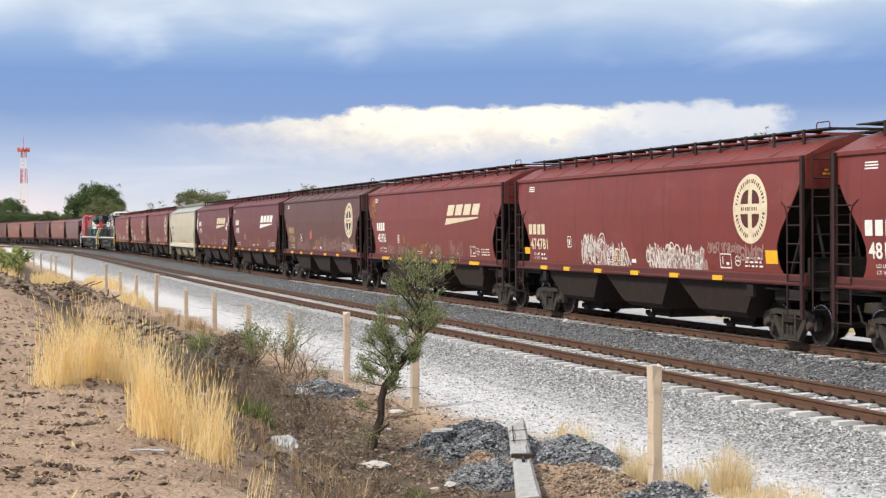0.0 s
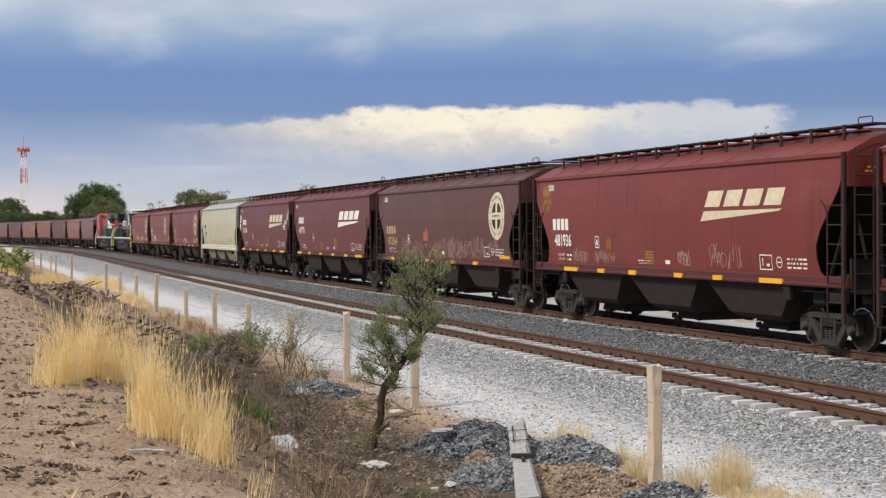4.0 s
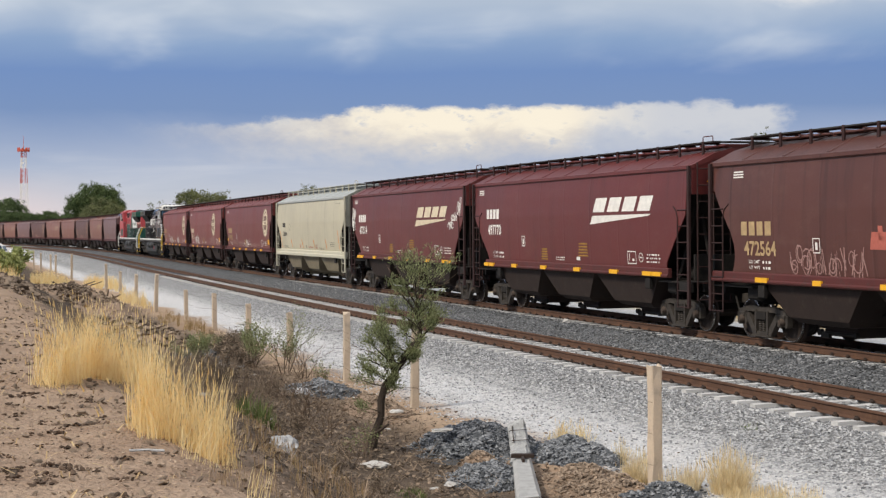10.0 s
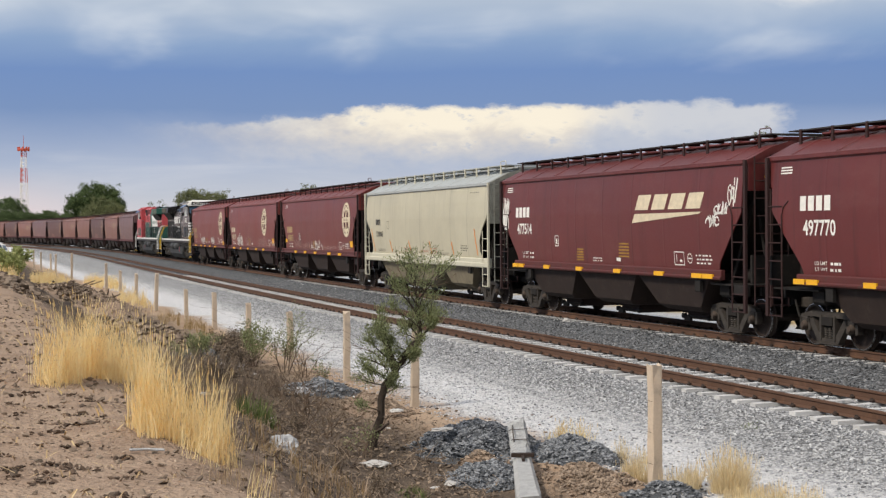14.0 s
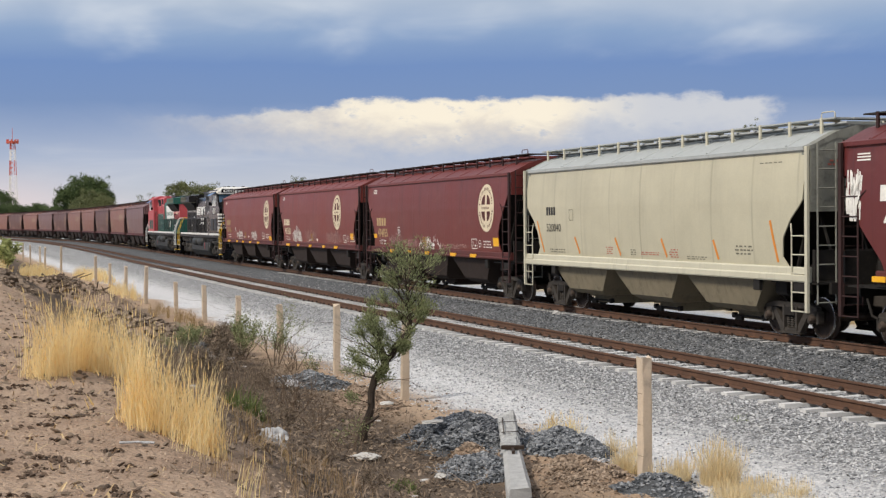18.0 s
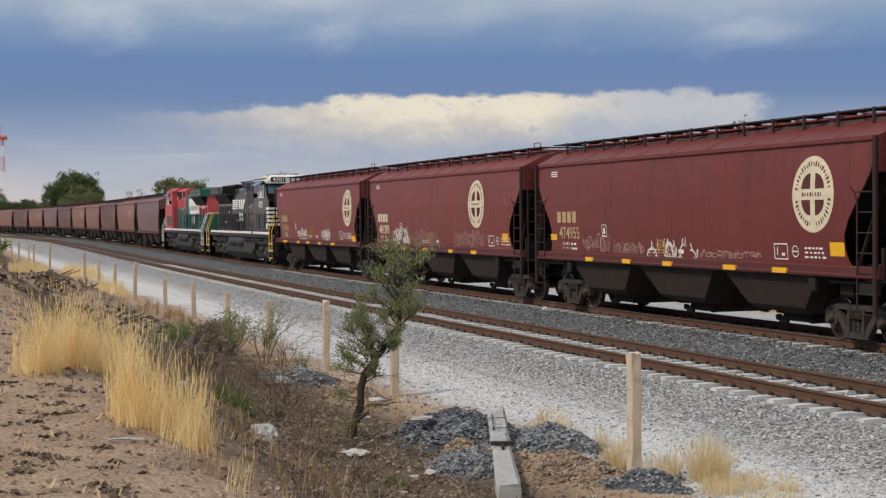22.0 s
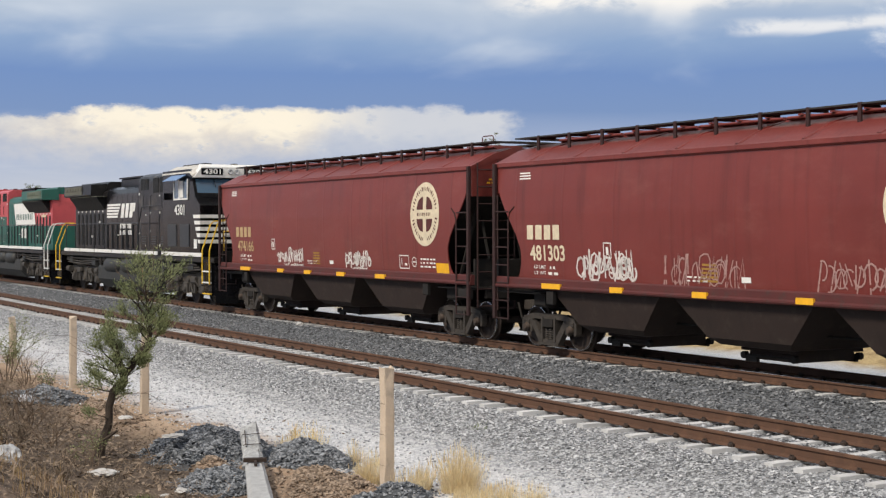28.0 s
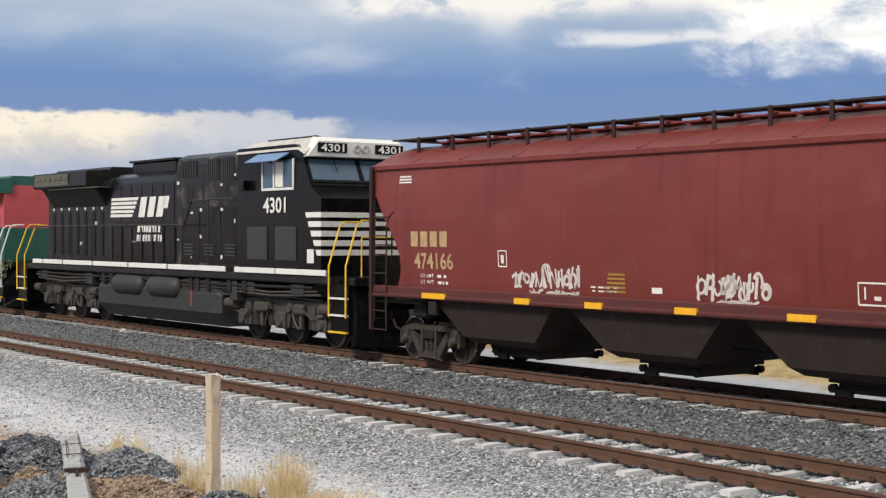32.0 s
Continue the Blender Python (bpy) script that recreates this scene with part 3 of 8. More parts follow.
def scatter_mesh(name, mat, items, shape):
    """Many small bodies in one mesh: items of (centre, matrix 3x3)."""
    vs, fs, n = [], [], 0
    base, faces = shape
    base = np.array(base)
    k = len(base)
    out = []
    for c, m in items:
        out.append(base @ np.array(m).T + np.array(c))
    pts = np.concatenate(out)
    fs = [tuple(i + j * k for i in f) for j in range(len(items)) for f in faces]
    me = bpy.data.meshes.new(name)
    me.from_pydata(pts.tolist(), [], fs)
    me.materials.append(mat)
    return me


PEBBLE = ([(1, 0, 0.1), (-0.9, 0.2, 0), (0.1, 1, -0.1), (-0.1, -0.95, 0.1), (0.15, 0.1, 0.8), (0, -0.1, -0.7), (0.62, 0.6, 0.45), (-0.6, -0.55, 0.5)],
          [(6, 4, 0), (6, 2, 4), (6, 0, 2), (4, 2, 1), (7, 4, 1), (7, 3, 4), (7, 1, 3), (0, 4, 3), (0, 5, 2), (2, 5, 1), (1, 5, 3), (3, 5, 0)])


def pebble_items(rnd, spots, lo, hi, flat=0.7):
    items = []
    for x, y, z in spots:
        r = lo + (hi - lo) * rnd.random() ** 2
        m = Euler((rnd.uniform(-0.6, 0.6), rnd.uniform(-0.6, 0.6), rnd.uniform(0, 6.28))).to_matrix() @ Matrix.Diagonal((r * rnd.uniform(0.8, 1.4), r * rnd.uniform(0.7, 1.1), r * flat * rnd.uniform(0.7, 1.2)))
        items.append(((x, y, z + r * 0.2), m))
    return items


def ballast():
    rnd = random.Random(12)
    spots = []
    for s0, s1, l0, l1, n in ((20, 52, -7.5, -6.3, 15000), (20, 52, -8.0, -7.5, 3600), (18, 52, -8.7, -8.0, 1300), (18, 52, -9.6, -8.7, 500), (12, 50, -6.5, -3.9, 16000), (-5, 20, -8.2, -6.3, 4200), (-30, -5, -8, -1.2, 3000)):
        for _ in range(n):
            s, l = rnd.uniform(s0, s1), rnd.uniform(l0, l1)
            b = bend(s)
            if any(abs(l - q) < 0.11 for q in (-5.003 - 0.7535, -5.003 + 0.7535, -0.7535, 0.7535)):
                continue
            near_tie = abs((s - TIE0 + TIE_GAP * 0.5) % TIE_GAP - TIE_GAP * 0.5) < 0.13
            if near_tie and abs(l - SIDING_L) < 1.32 and rnd.random() < (0.55 if abs(l - SIDING_L) < 0.85 else 0.95 if s < 33 else 0.6):
                continue
            z = ground_z(s, l + b) + (0.03 if abs(l + 5.003) < 0.62 and rnd.random() < 0.5 else 0.0)
            spots.append((s, l + b, z))
    me = scatter_mesh("ballast_stones", M["stone"], pebble_items(rnd, spots, 0.012, 0.034), PEBBLE)
    ob = new("ballast_stones", me)
    ob.matrix_basis = LAND
    tagged(ob, "loose grey crushed-stone ballast round the tracks", "ballast", kind="stuff")
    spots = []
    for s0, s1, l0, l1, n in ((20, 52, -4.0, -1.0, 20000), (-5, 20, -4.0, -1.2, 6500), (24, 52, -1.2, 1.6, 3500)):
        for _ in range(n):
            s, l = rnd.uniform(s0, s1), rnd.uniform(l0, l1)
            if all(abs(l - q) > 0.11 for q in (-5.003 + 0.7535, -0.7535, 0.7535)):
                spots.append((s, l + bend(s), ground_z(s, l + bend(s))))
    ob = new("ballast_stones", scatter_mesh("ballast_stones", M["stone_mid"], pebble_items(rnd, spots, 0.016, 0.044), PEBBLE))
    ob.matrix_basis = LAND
    tagged(ob, "dark grey ballast between the tracks", "ballast", kind="stuff")
    spots = []
    for _ in range(20000):
        s, l = rnd.uniform(14, 50), rnd.uniform(-10.4, -7.0)
        spots.append((s, l, ground_z(s, l)))
    me = scatter_mesh("rock_chips", M["chip"], pebble_items(rnd, spots, 0.009, 0.026), PEBBLE)
    ob = new("rock_chips", me)
    ob.matrix_basis = LAND
    tagged(ob, "pale dusty stone chips along the fence", "gravel", kind="stuff")
    spots = []
    for _ in range(9000):
        s, l = rnd.uniform(18, 50), rnd.uniform(-22, -10.6)
        spots.append((s, l, ground_z(s, l)))
    for _ in range(9000):
        s, l = rnd.uniform(22, 46), rnd.gauss(-12.6, 1.3)
        spots.append((s, l, ground_z(s, l)))
    me = scatter_mesh("clods", M["clod"], pebble_items(rnd, spots, 0.012, 0.045, 0.6), PEBBLE)
    ob = new("clods", me)
    ob.matrix_basis = LAND
    tagged(ob, "brown clods and pebbles strewn over bare earth", "soil clods", kind="stuff")
    spots = []
    for _ in range(9000):
        s, l = rnd.uniform(37, 49), rnd.uniform(-18.4, -14.6)
        spots.append((s, l, ground_z(s, l)))
    ob = new("soil_crumbs", scatter_mesh("soil_crumbs", M["crumb"], pebble_items(rnd, spots, 0.004, 0.015, 0.7), PEBBLE))
    ob.matrix_basis = LAND
    tagged(ob, "fine pale crumbs of soil on the bank", "soil", kind="stuff")


M["chip"] = island_material("pale_stone_chip", (0.22, 0.235, 0.26), (0.64, 0.65, 0.67))
M["crumb"] = island_material("soil_crumb", (0.16, 0.115, 0.082), (0.50, 0.39, 0.30))
M["clod"] = island_material("earth_clod", (0.085, 0.063, 0.048), (0.31, 0.24, 0.18))
M["fallen"] = island_material("fallen_straw", (0.30, 0.20, 0.11), (0.58, 0.44, 0.25))
ballast()


M["clod_big"] = island_material("dark_earth_clod", (0.075, 0.055, 0.042), (0.29, 0.225, 0.17))


def heap(s, l, rs, rl, high, n, mat, core, label, seed):
    """A tipped heap of stone: a core mound under a skin of loose stones."""
    rnd = random.Random(seed)
    root = tagged(new("gravel_heap"), label, "gravel heap")
    root.matrix_basis = LAND

    def top(a, b):
        u = math.hypot((a - s) / rs, (b - l) / rl)
        lump = 1 + 0.34 * noise.noise((a * 1.7, b * 1.7, seed)) + 0.20 * noise.noise((a * 5.0, b * 5.0, seed))
        return ground_z(a, b) + high * max(0.0, 1 - u ** 1.15 / lump ** 2) * lump - 0.02

    g = 14
    vs = [(s + rs * 1.1 * (2 * i / g - 1), l + rl * 1.1 * (2 * j / g - 1)) for i in range(g + 1) for j in range(g + 1)]
    m = Mesh().add([(a, b, top(a, b)) for a, b in vs], [(i * (g + 1) + j, (i + 1) * (g + 1) + j, (i + 1) * (g + 1) + j + 1, i * (g + 1) + j + 1) for i in range(g) for j in range(g)])
    part("mound", m, core, root, smooth=True)
    spots = []
    while len(spots) < n:
        a, b = rnd.gauss(s, rs * 0.65), rnd.gauss(l, rl * 0.65)
        if math.hypot((a - s) / rs, (b - l) / rl) < 1.15:
            spots.append((a, b, top(a, b)))
    me = scatter_mesh("loose_stone", mat, pebble_items(rnd, spots, *((0.04, 0.15) if mat is M["clod_big"] else (0.010, 0.040)), 0.8), PEBBLE)
    tagged(part("loose_stone", me, None, root), kind="stuff")


heap(34.5, -11.0, 1.15, 0.95, 0.40, 12000, M["stone_dark"], M["heap_core"], "tipped heap of dark slate-grey ballast in the ditch", 1)
heap(37.0, -11.75, 0.95, 0.55, 0.27, 6000, M["stone_dark"], M["heap_core"], "low spill of dark slate-grey ballast beside the broken beam", 2)
heap(35.7, -9.95, 1.25, 0.62, 0.30, 8000, M["stone_dark"], M["heap_core"], "tipped heap of dark slate-grey ballast by the fence", 3)
heap(39.3, -10.1, 0.7, 0.6, 0.22, 1300, M["stone_dark"], M["heap_core"], "small spill of dark ballast round a post foot", 4)
heap(18.0, -12.5, 1.4, 0.7, 0.40, 3500, M["stone_dark"], M["heap_core"], "small heap of dark stone in the ditch brush", 5)
heap(26.0, -11.4, 1.6, 0.7, 0.26, 4500, M["stone_dark"], M["heap_core"], "low heap of dark stone beside the fence", 6)
M["clod_ochre"] = island_material("ochre_clod", (0.125, 0.094, 0.071), (0.38, 0.295, 0.225))
M["soil_heap"] = material("dug_soil", (0.25, 0.18, 0.13), 0.95, var=0.7, scale=7, fine=45, bump=0.9, dist=0.03)
heap(38.4, -10.8, 0.9, 0.5, 0.30, 4000, M["clod_ochre"], M["soil_heap"], "dug mound of ochre soil by the fence", 7)
heap(29.2, -11.1, 1.4, 0.55, 0.25, 2500, M["clod_ochre"], M["soil_heap"], "dug mound of ochre soil near the thorn tree", 8)
heap(35.9, -11.4, 0.6, 0.3, 0.22, 900, M["clod_ochre"], M["soil_heap"], "small mound of ochre soil between dark gravel heaps", 14)
heap(-20.0, -13.0, 9.0, 1.5, 0.7, 3000, M["clod_big"], M["soil_heap"], "rough bank of dark dug earth along the fence", 15)
heap(9.0, -13.0, 6.0, 1.2, 0.5, 2600, M["clod_big"], M["soil_heap"], "rough bank of dark dug earth along the ditch", 16)
heap(4.0, -16.6, 6.0, 0.9, 0.30, 1800, M["clod_big"], M["soil_heap"], "low ridge of dark dug earth at the field edge", 17)
heap(-4.0, -12.6, 5.0, 1.2, 0.6, 2500, M["clod"], M["soil_heap"], "rough bank of dug earth along the fence", 9)


# concrete fence posts
def post_mesh(w, high, seed):
    rnd = random.Random(seed)
    rings = []
    n = 9
    for i in range(n + 1):
        z = -0.25 + (high + 0.25) * i / n
        k = w / 2 * (1.06 - 0.10 * i / n)
        c = k * 0.22
        ring = [(-k + c, -k), (k - c, -k), (k, -k + c), (k, k - c), (k - c, k), (-k + c, k), (-k, k - c), (-k, -k + c)]
        j = 0.006 if i < n else 0.02
        rings.append([(x + rnd.uniform(-j, j), y + rnd.uniform(-j, j), z + (rnd.uniform(-0.05, 0.03) if i == n else 0)) for x, y in ring])
    return Mesh().loft(rings)


def fence_post(s, l, high, lean, seed, w=0.15):
    rnd = random.Random(seed)
    p = tagged(new("fence_post"), "leaning pale concrete fence post" if abs(lean) > 3 else "upright pale concrete fence post with a chipped top", "fence post", "posts of the trackside fence")
    p.matrix_basis = land_pose(s, l, 0.0, rnd.uniform(-8, 8), rnd.uniform(-1.0, 1.0), lean)
    part("shaft", post_mesh(w, high, seed), M["post"], p)
    for z in (0.35, 0.75, 1.15):
        part("wire_tie", Mesh().tube([(-w * 0.56, -w * 0.5, z), (0, -w * 0.56, z + 0.004), (w * 0.56, -w * 0.5, z)], 0.0022, 4), M["clip"], p)


POSTS = [(38.75, -10.08, 1.62, -0.6), (29.1, -10.3, 1.5, 0.6), (24.0, -10.3, 1.55, 0.2), (18.7, -10.4, 1.36, -1.0), (12.5, -10.3, 1.2, 2.0), (6.5, -10.3, 1.25, 1.5), (0.2, -10.3, 1.18, 1.0),
         (-6.3, -10.6, 1.6, 4.0), (-15.1, -10.4, 1.35, 5.0), (-20.2, -10.6, 1.35, 2.0), (-28.5, -10.5, 1.6, 7.0), (-50.2, -10.8, 2.0, 6.0), (-66.0, -10.9, 1.8, 5.0), (-72.0, -10.9, 1.8, -3.0), (-85.0, -11.0, 1.8, 4.0), (-98.0, -11.0, 1.8, 2.0)]
for i, (s, l, high, lean) in enumerate(POSTS):
    fence_post(s, l, high, lean, 30 + i)


def fence_wire():
    """Three slack strands between the posts still standing."""
    root = tagged(new("fence_wire"), "slack rusty wire strands between concrete posts", "wire fence")
    for (a, al, ah, _), (b, bl, bh, _) in zip(POSTS[1:6], POSTS[2:7]):
        for z in (0.35, 0.75, 1.15):
            p, q = at_land(a, al - 0.09, z), at_land(b, bl - 0.09, z)
            pts = [p.lerp(q, u) - Vector((0, 0, 0.10 * 4 * u * (1 - u))) for u in (0, 0.25, 0.5, 0.75, 1)]
            part("strand", Mesh().tube(pts, 0.003, 4), M["clip"], root)


fence_wire()


def broken_post():
    """A thick concrete member lying across the heaps, snapped, with bent bars in the break."""
    root = tagged(new("broken_concrete_beam"), "snapped grey concrete beam with rusty bars lying on gravel", "concrete beam")
    a, b = at_land(34.9, -10.45, 0.12), at_land(39.6, -12.15, 0.06)
    d = (b - a)
    L = d.length
    m = Matrix.Translation(a) @ d.to_track_quat("X", "Z").to_matrix().to_4x4()
    root.matrix_basis = m
    rnd = random.Random(8)

    def chunk(x0, x1, w0, w1, h, rough):
        rings = []
        for i in range(7):
            u = i / 6
            w, x = w0 + (w1 - w0) * u, x0 + (x1 - x0) * u
            e = rough if i in (0, 6) else rough * 0.25
            c = 0.05
            ring = [(-w + c, -h), (w - c, -h), (w, -h + c), (w, h - c), (w - c, h), (-w + c, h), (-w, h - c), (-w, -h + c)]
            rings.append([(x + rnd.uniform(-e, e), y + rnd.uniform(-e, e) * 0.5, z + rnd.uniform(-e, e) * 0.5) for y, z in ring])
        return Mesh().loft(rings)

    part("lower_length", chunk(1.75, L, 0.13, 0.155, 0.13, 0.03), M["rubble"], root)
    part("cracked_length", chunk(0.74, 1.60, 0.125, 0.135, 0.12, 0.09), M["rubble_rough"], root, m=pose(0.06, 0.0, 0.02, 0, 3, 0))
    tilt = pose(0.38, 0.0, 0.08, 3, 27, 4)
    top = part("upturned_end", chunk(-0.36, 0.36, 0.13, 0.15, 0.10, 0.11), M["rubble_rough"], root, m=tilt)
    for x in (-0.16, 0.10):
        part("reinforcing_bar", Mesh().tube([(x, -0.13, 0.10), (x + 0.03, -0.12, 0.135), (x + 0.03, 0.12, 0.135), (x, 0.13, 0.10)], 0.006, 5), M["clip"], top)
    part("reinforcing_bar", Mesh().tube([(-0.26, -0.08, 0.12), (0.0, -0.09, 0.15), (0.16, -0.09, 0.12)], 0.008, 5), M["clip"], top)
    lug = Mesh().box(2.1, 2.2, -0.16, 0.16, 0.14, 0.19, c=0.01)
    lug.box(2.05, 2.5, -0.02, 0.02, 0.13, 0.17)
    part("iron_lug", lug, M["clip"], root)


broken_post()


# ---------------------------------------------------------------- plants
def blades(vs, fs, spots, rnd, lo, hi, lean, wide, fall, heads, drift):
    """Bent, tapering strips, some fallen over, some with a seed head."""
    wind = Vector((0.25 + drift[0], 0.1 + drift[1], 0))
    for p in spots:
        h = lo + (hi - lo) * (1 - rnd.random() ** 1.6)
        a = rnd.uniform(0, 6.28)
        out = Vector((math.cos(a), math.sin(a), 0)) * rnd.uniform(0, lean) * h + wind * h * lean * 0.6
        if rnd.random() < fall:
            out *= 3.0
            h *= 0.45
        t = Vector((-math.sin(a + rnd.uniform(-0.8, 0.8)), math.cos(a), 0)) * wide * rnd.uniform(0.6, 1.3)
        n = len(vs)
        p = Vector(p)
        for u, w in ((0, 1.0), (0.4, 0.85), (0.75, 0.55)):
            c = p + out * u * u + Vector((0, 0, h * u))
            vs += [c - t * w, c + t * w]
        vs.append(p + out + Vector((0, 0, h)))
        fs += [(n, n + 1, n + 3, n + 2), (n + 2, n + 3, n + 5, n + 4), (n + 4, n + 5, n + 6)]
        if rnd.random() < heads:
            e = len(vs)
            c = p + out * 0.92 + Vector((0, 0, h * 0.96))
            k = wide * 1.8
            vs += [c + Vector((k, 0, 0)), c + Vector((0, k, 0.02)), c + Vector((-k, 0, 0)), c + Vector((0, 0, 0.10)) + out * 0.08]
            fs += [(e, e + 1, e + 3), (e + 1, e + 2, e + 3), (e + 2, e, e + 3)]


def blade_mesh(vs, fs, mat, name):
    me = bpy.data.meshes.new(name)
    me.from_pydata([tuple(v) for v in vs], [], fs)
    me.materials.append(mat)
    return me


def tussock(s, l, rs, rl, n, lo, hi, mat, label, seed, lean=0.18, wide=0.004, name="dry_grass", fall=0.06, heads=0.3, turn=0.0):
    """A stand of grass in uneven bunches with gaps between them."""
    rnd = random.Random(int(seed * 100))
    vs, fs = [], []
    ct, sn = math.cos(radians(turn)), math.sin(radians(turn))
    while n > 0:
        r, a = math.sqrt(rnd.random()), rnd.uniform(0, 6.28)
        du, dv = rs * r * math.cos(a), rl * r * math.sin(a)
        u, v = s + du * ct - dv * sn, l + du * sn + dv * ct
        k = rnd.randint(6, 18)
        n -= k
        if noise.noise((u * 1.6, v * 1.6, seed * 0.1)) < (-0.5 if mat is M["straw"] else -0.25):
            continue
        tall = rnd.uniform(0.45, 1.10) * (1.12 - 0.45 * r * r)
        spots = []
        for _ in range(k):
            x, y = u + rnd.gauss(0, 0.045), v + rnd.gauss(0, 0.045)
            spots.append((x, y, ground_z(x, y) - 0.02))
        blades(vs, fs, spots, rnd, lo * tall, hi * tall, lean, wide, fall, heads, (rnd.gauss(0, 0.5), rnd.gauss(0, 0.5)))
    ob = new(name, blade_mesh(vs, fs, mat, name))
    ob.matrix_basis = LAND
    tagged(ob, label, "grass", "dry grass beside the line", "stuff")


def fan_tuft(s, l, r, n, high, mat, label, seed, wide=0.003):
    """One tussock whose blades fan out from a small foot."""
    rnd = random.Random(seed)
    vs, fs = [], []
    for _ in range(n):
        a, q = rnd.uniform(0, 6.28), math.sqrt(rnd.random())
        x, y = s + 0.45 * r * q * math.cos(a), l + 0.45 * r * q * math.sin(a)
        h = high * rnd.uniform(0.45, 1.05) * (1.1 - 0.4 * q)
        out = Vector((math.cos(a), math.sin(a), 0)) * r * q * rnd.uniform(0.5, 1.1) / h
        blades(vs, fs, [(x, y, ground_z(x, y) - 0.02)], rnd, h * 0.95, h, 0.25, wide, 0.05, 0.25, (out.x / 0.25 * 0.6, out.y / 0.25 * 0.6))
    ob = new("grass_tussock", blade_mesh(vs, fs, mat, "grass_tussock"))
    ob.matrix_basis = LAND
    tagged(ob, label, "grass", "dry grass beside the line", "stuff")


GOLD = "tall golden dry grass on the bank edge"
for k, (s_, l_, rs_, rl_, n_, lo_, hi_, tn_) in enumerate(((39.05, -17.26, 1.2, 0.18, 1500, 0.2, 0.92, -25), (38.0, -16.85, 1.1, 0.28, 850, 0.2, 0.86, -25), (36.9, -16.4, 0.9, 0.35, 240, 0.2, 0.7, -20),
                                                            (43.65, -17.08, 0.18, 0.14, 340, 0.2, 0.98, 90), (43.9, -16.90, 0.32, 0.16, 360, 0.15, 0.80, 85), (43.1, -16.78, 0.38, 0.22, 330, 0.2, 0.86, 70), (44.3, -16.70, 0.22, 0.10, 200, 0.12, 0.56, 80),
                                                            (42.2, -16.60, 0.40, 0.30, 180, 0.2, 0.70, 60), (44.1, -16.9, 0.35, 0.10, 110, 0.12, 0.42, 80))):
    tussock(s_, l_, rs_, rl_, n_, lo_, hi_, M["straw"], GOLD, 1 + k * 0.37, 0.40, 0.0034, fall=0.10, heads=0.5, turn=tn_)
tussock(40.9, -16.4, 1.4, 0.35, 420, 0.15, 0.5, M["straw_dull"], "thin dull grass between golden stands", 5.3, 0.4, 0.003)
tussock(44.8, -16.8, 0.3, 0.2, 45, 0.1, 0.30, M["straw"], "sparse golden dry grass on the bank slope", 6, 0.5, 0.003)
tussock(45.9, -16.6, 0.6, 0.35, 200, 0.05, 0.2, M["straw_red"], "reddish dry grass on the bank slope", 6.5, 0.5, 0.003)
tussock(46.9, -16.95, 0.4, 0.25, 14, 0.25, 0.5, M["straw"], "thin straw stalks on the bank slope", 7, 0.4, 0.003)
tussock(44.6, -15.6, 1.2, 0.5, 320, 0.04, 0.20, M["straw_red"], "reddish dry grass on the bank slope", 8, 0.6, 0.003)
tussock(41.8, -15.4, 1.5, 0.5, 260, 0.05, 0.22, M["straw_red"], "reddish dry grass on the bank slope", 9, 0.6, 0.003)
PALE = "tussock of pale dry grass beside a fence post"
fan_tuft(39.2, -9.25, 0.52, 1150, 0.62, M["straw_pale"], PALE, 11)
fan_tuft(38.1, -10.02, 0.36, 620, 0.44, M["straw_pale"], PALE, 12)
fan_tuft(38.75, -9.55, 0.26, 300, 0.36, M["straw_pale"], PALE, 13)
fan_tuft(39.9, -9.0, 0.30, 260, 0.24, M["straw_pale"], PALE, 14)
fan_tuft(40.2, -8.75, 0.30, 200, 0.20, M["straw_pale"], PALE, 15)
fan_tuft(36.2, -9.35, 0.22, 160, 0.34, M["straw_pale"], "pale dry grass beside the broken beam", 16)
fan_tuft(36.7, -9.2, 0.22, 140, 0.24, M["straw_pale"], "pale dry grass beside the broken beam", 17)
fan_tuft(39.0, -9.85, 0.40, 480, 0.34, M["straw_pale"], PALE, 91)
fan_tuft(40.0, -9.5, 0.45, 520, 0.26, M["straw_pale"], PALE, 92)
tussock(41.0, -9.4, 1.5, 0.5, 1100, 0.06, 0.22, M["straw_pale"], "short pale dry grass on the gravel edge", 14, 0.8, 0.003)
tussock(34.3, -9.3, 0.6, 0.35, 300, 0.15, 0.34, M["straw"], "short pale dry grass beside the broken beam", 15, 0.5)
tussock(42.5, -11.0, 1.6, 0.8, 300, 0.1, 0.3, M["straw_dull"], "short dull dry grass in the ditch", 16, 0.6)
tussock(-44.0, -12.6, 12.0, 1.2, 2600, 0.5, 0.95, M["straw"], "distant golden grass along the fence", 17, 0.3, 0.012)
tussock(-40.0, -9.6, 10.0, 0.9, 1500, 0.4, 0.8, M["straw"], "distant golden grass beyond the fence", 18, 0.3, 0.012)
tussock(-14.0, -10.6, 7.0, 0.5, 700, 0.3, 0.7, M["straw"], "golden grass at the fence foot", 19, 0.3, 0.008)
tussock(3.0, -10.9, 7.0, 0.5, 800, 0.2, 0.45, M["straw_dull"], "dull dry grass at the fence foot", 20, 0.4, 0.006)
tussock(-12.0, -16.6, 9.0, 0.8, 1300, 0.3, 0.7, M["straw"], "golden grass at the edge of the bare field", 21, 0.3, 0.010)
tussock(40.0, -15.6, 5.0, 0.9, 420, 0.05, 0.22, M["straw_dull"], "short dull dry grass on the ditch bank", 22, 0.7)
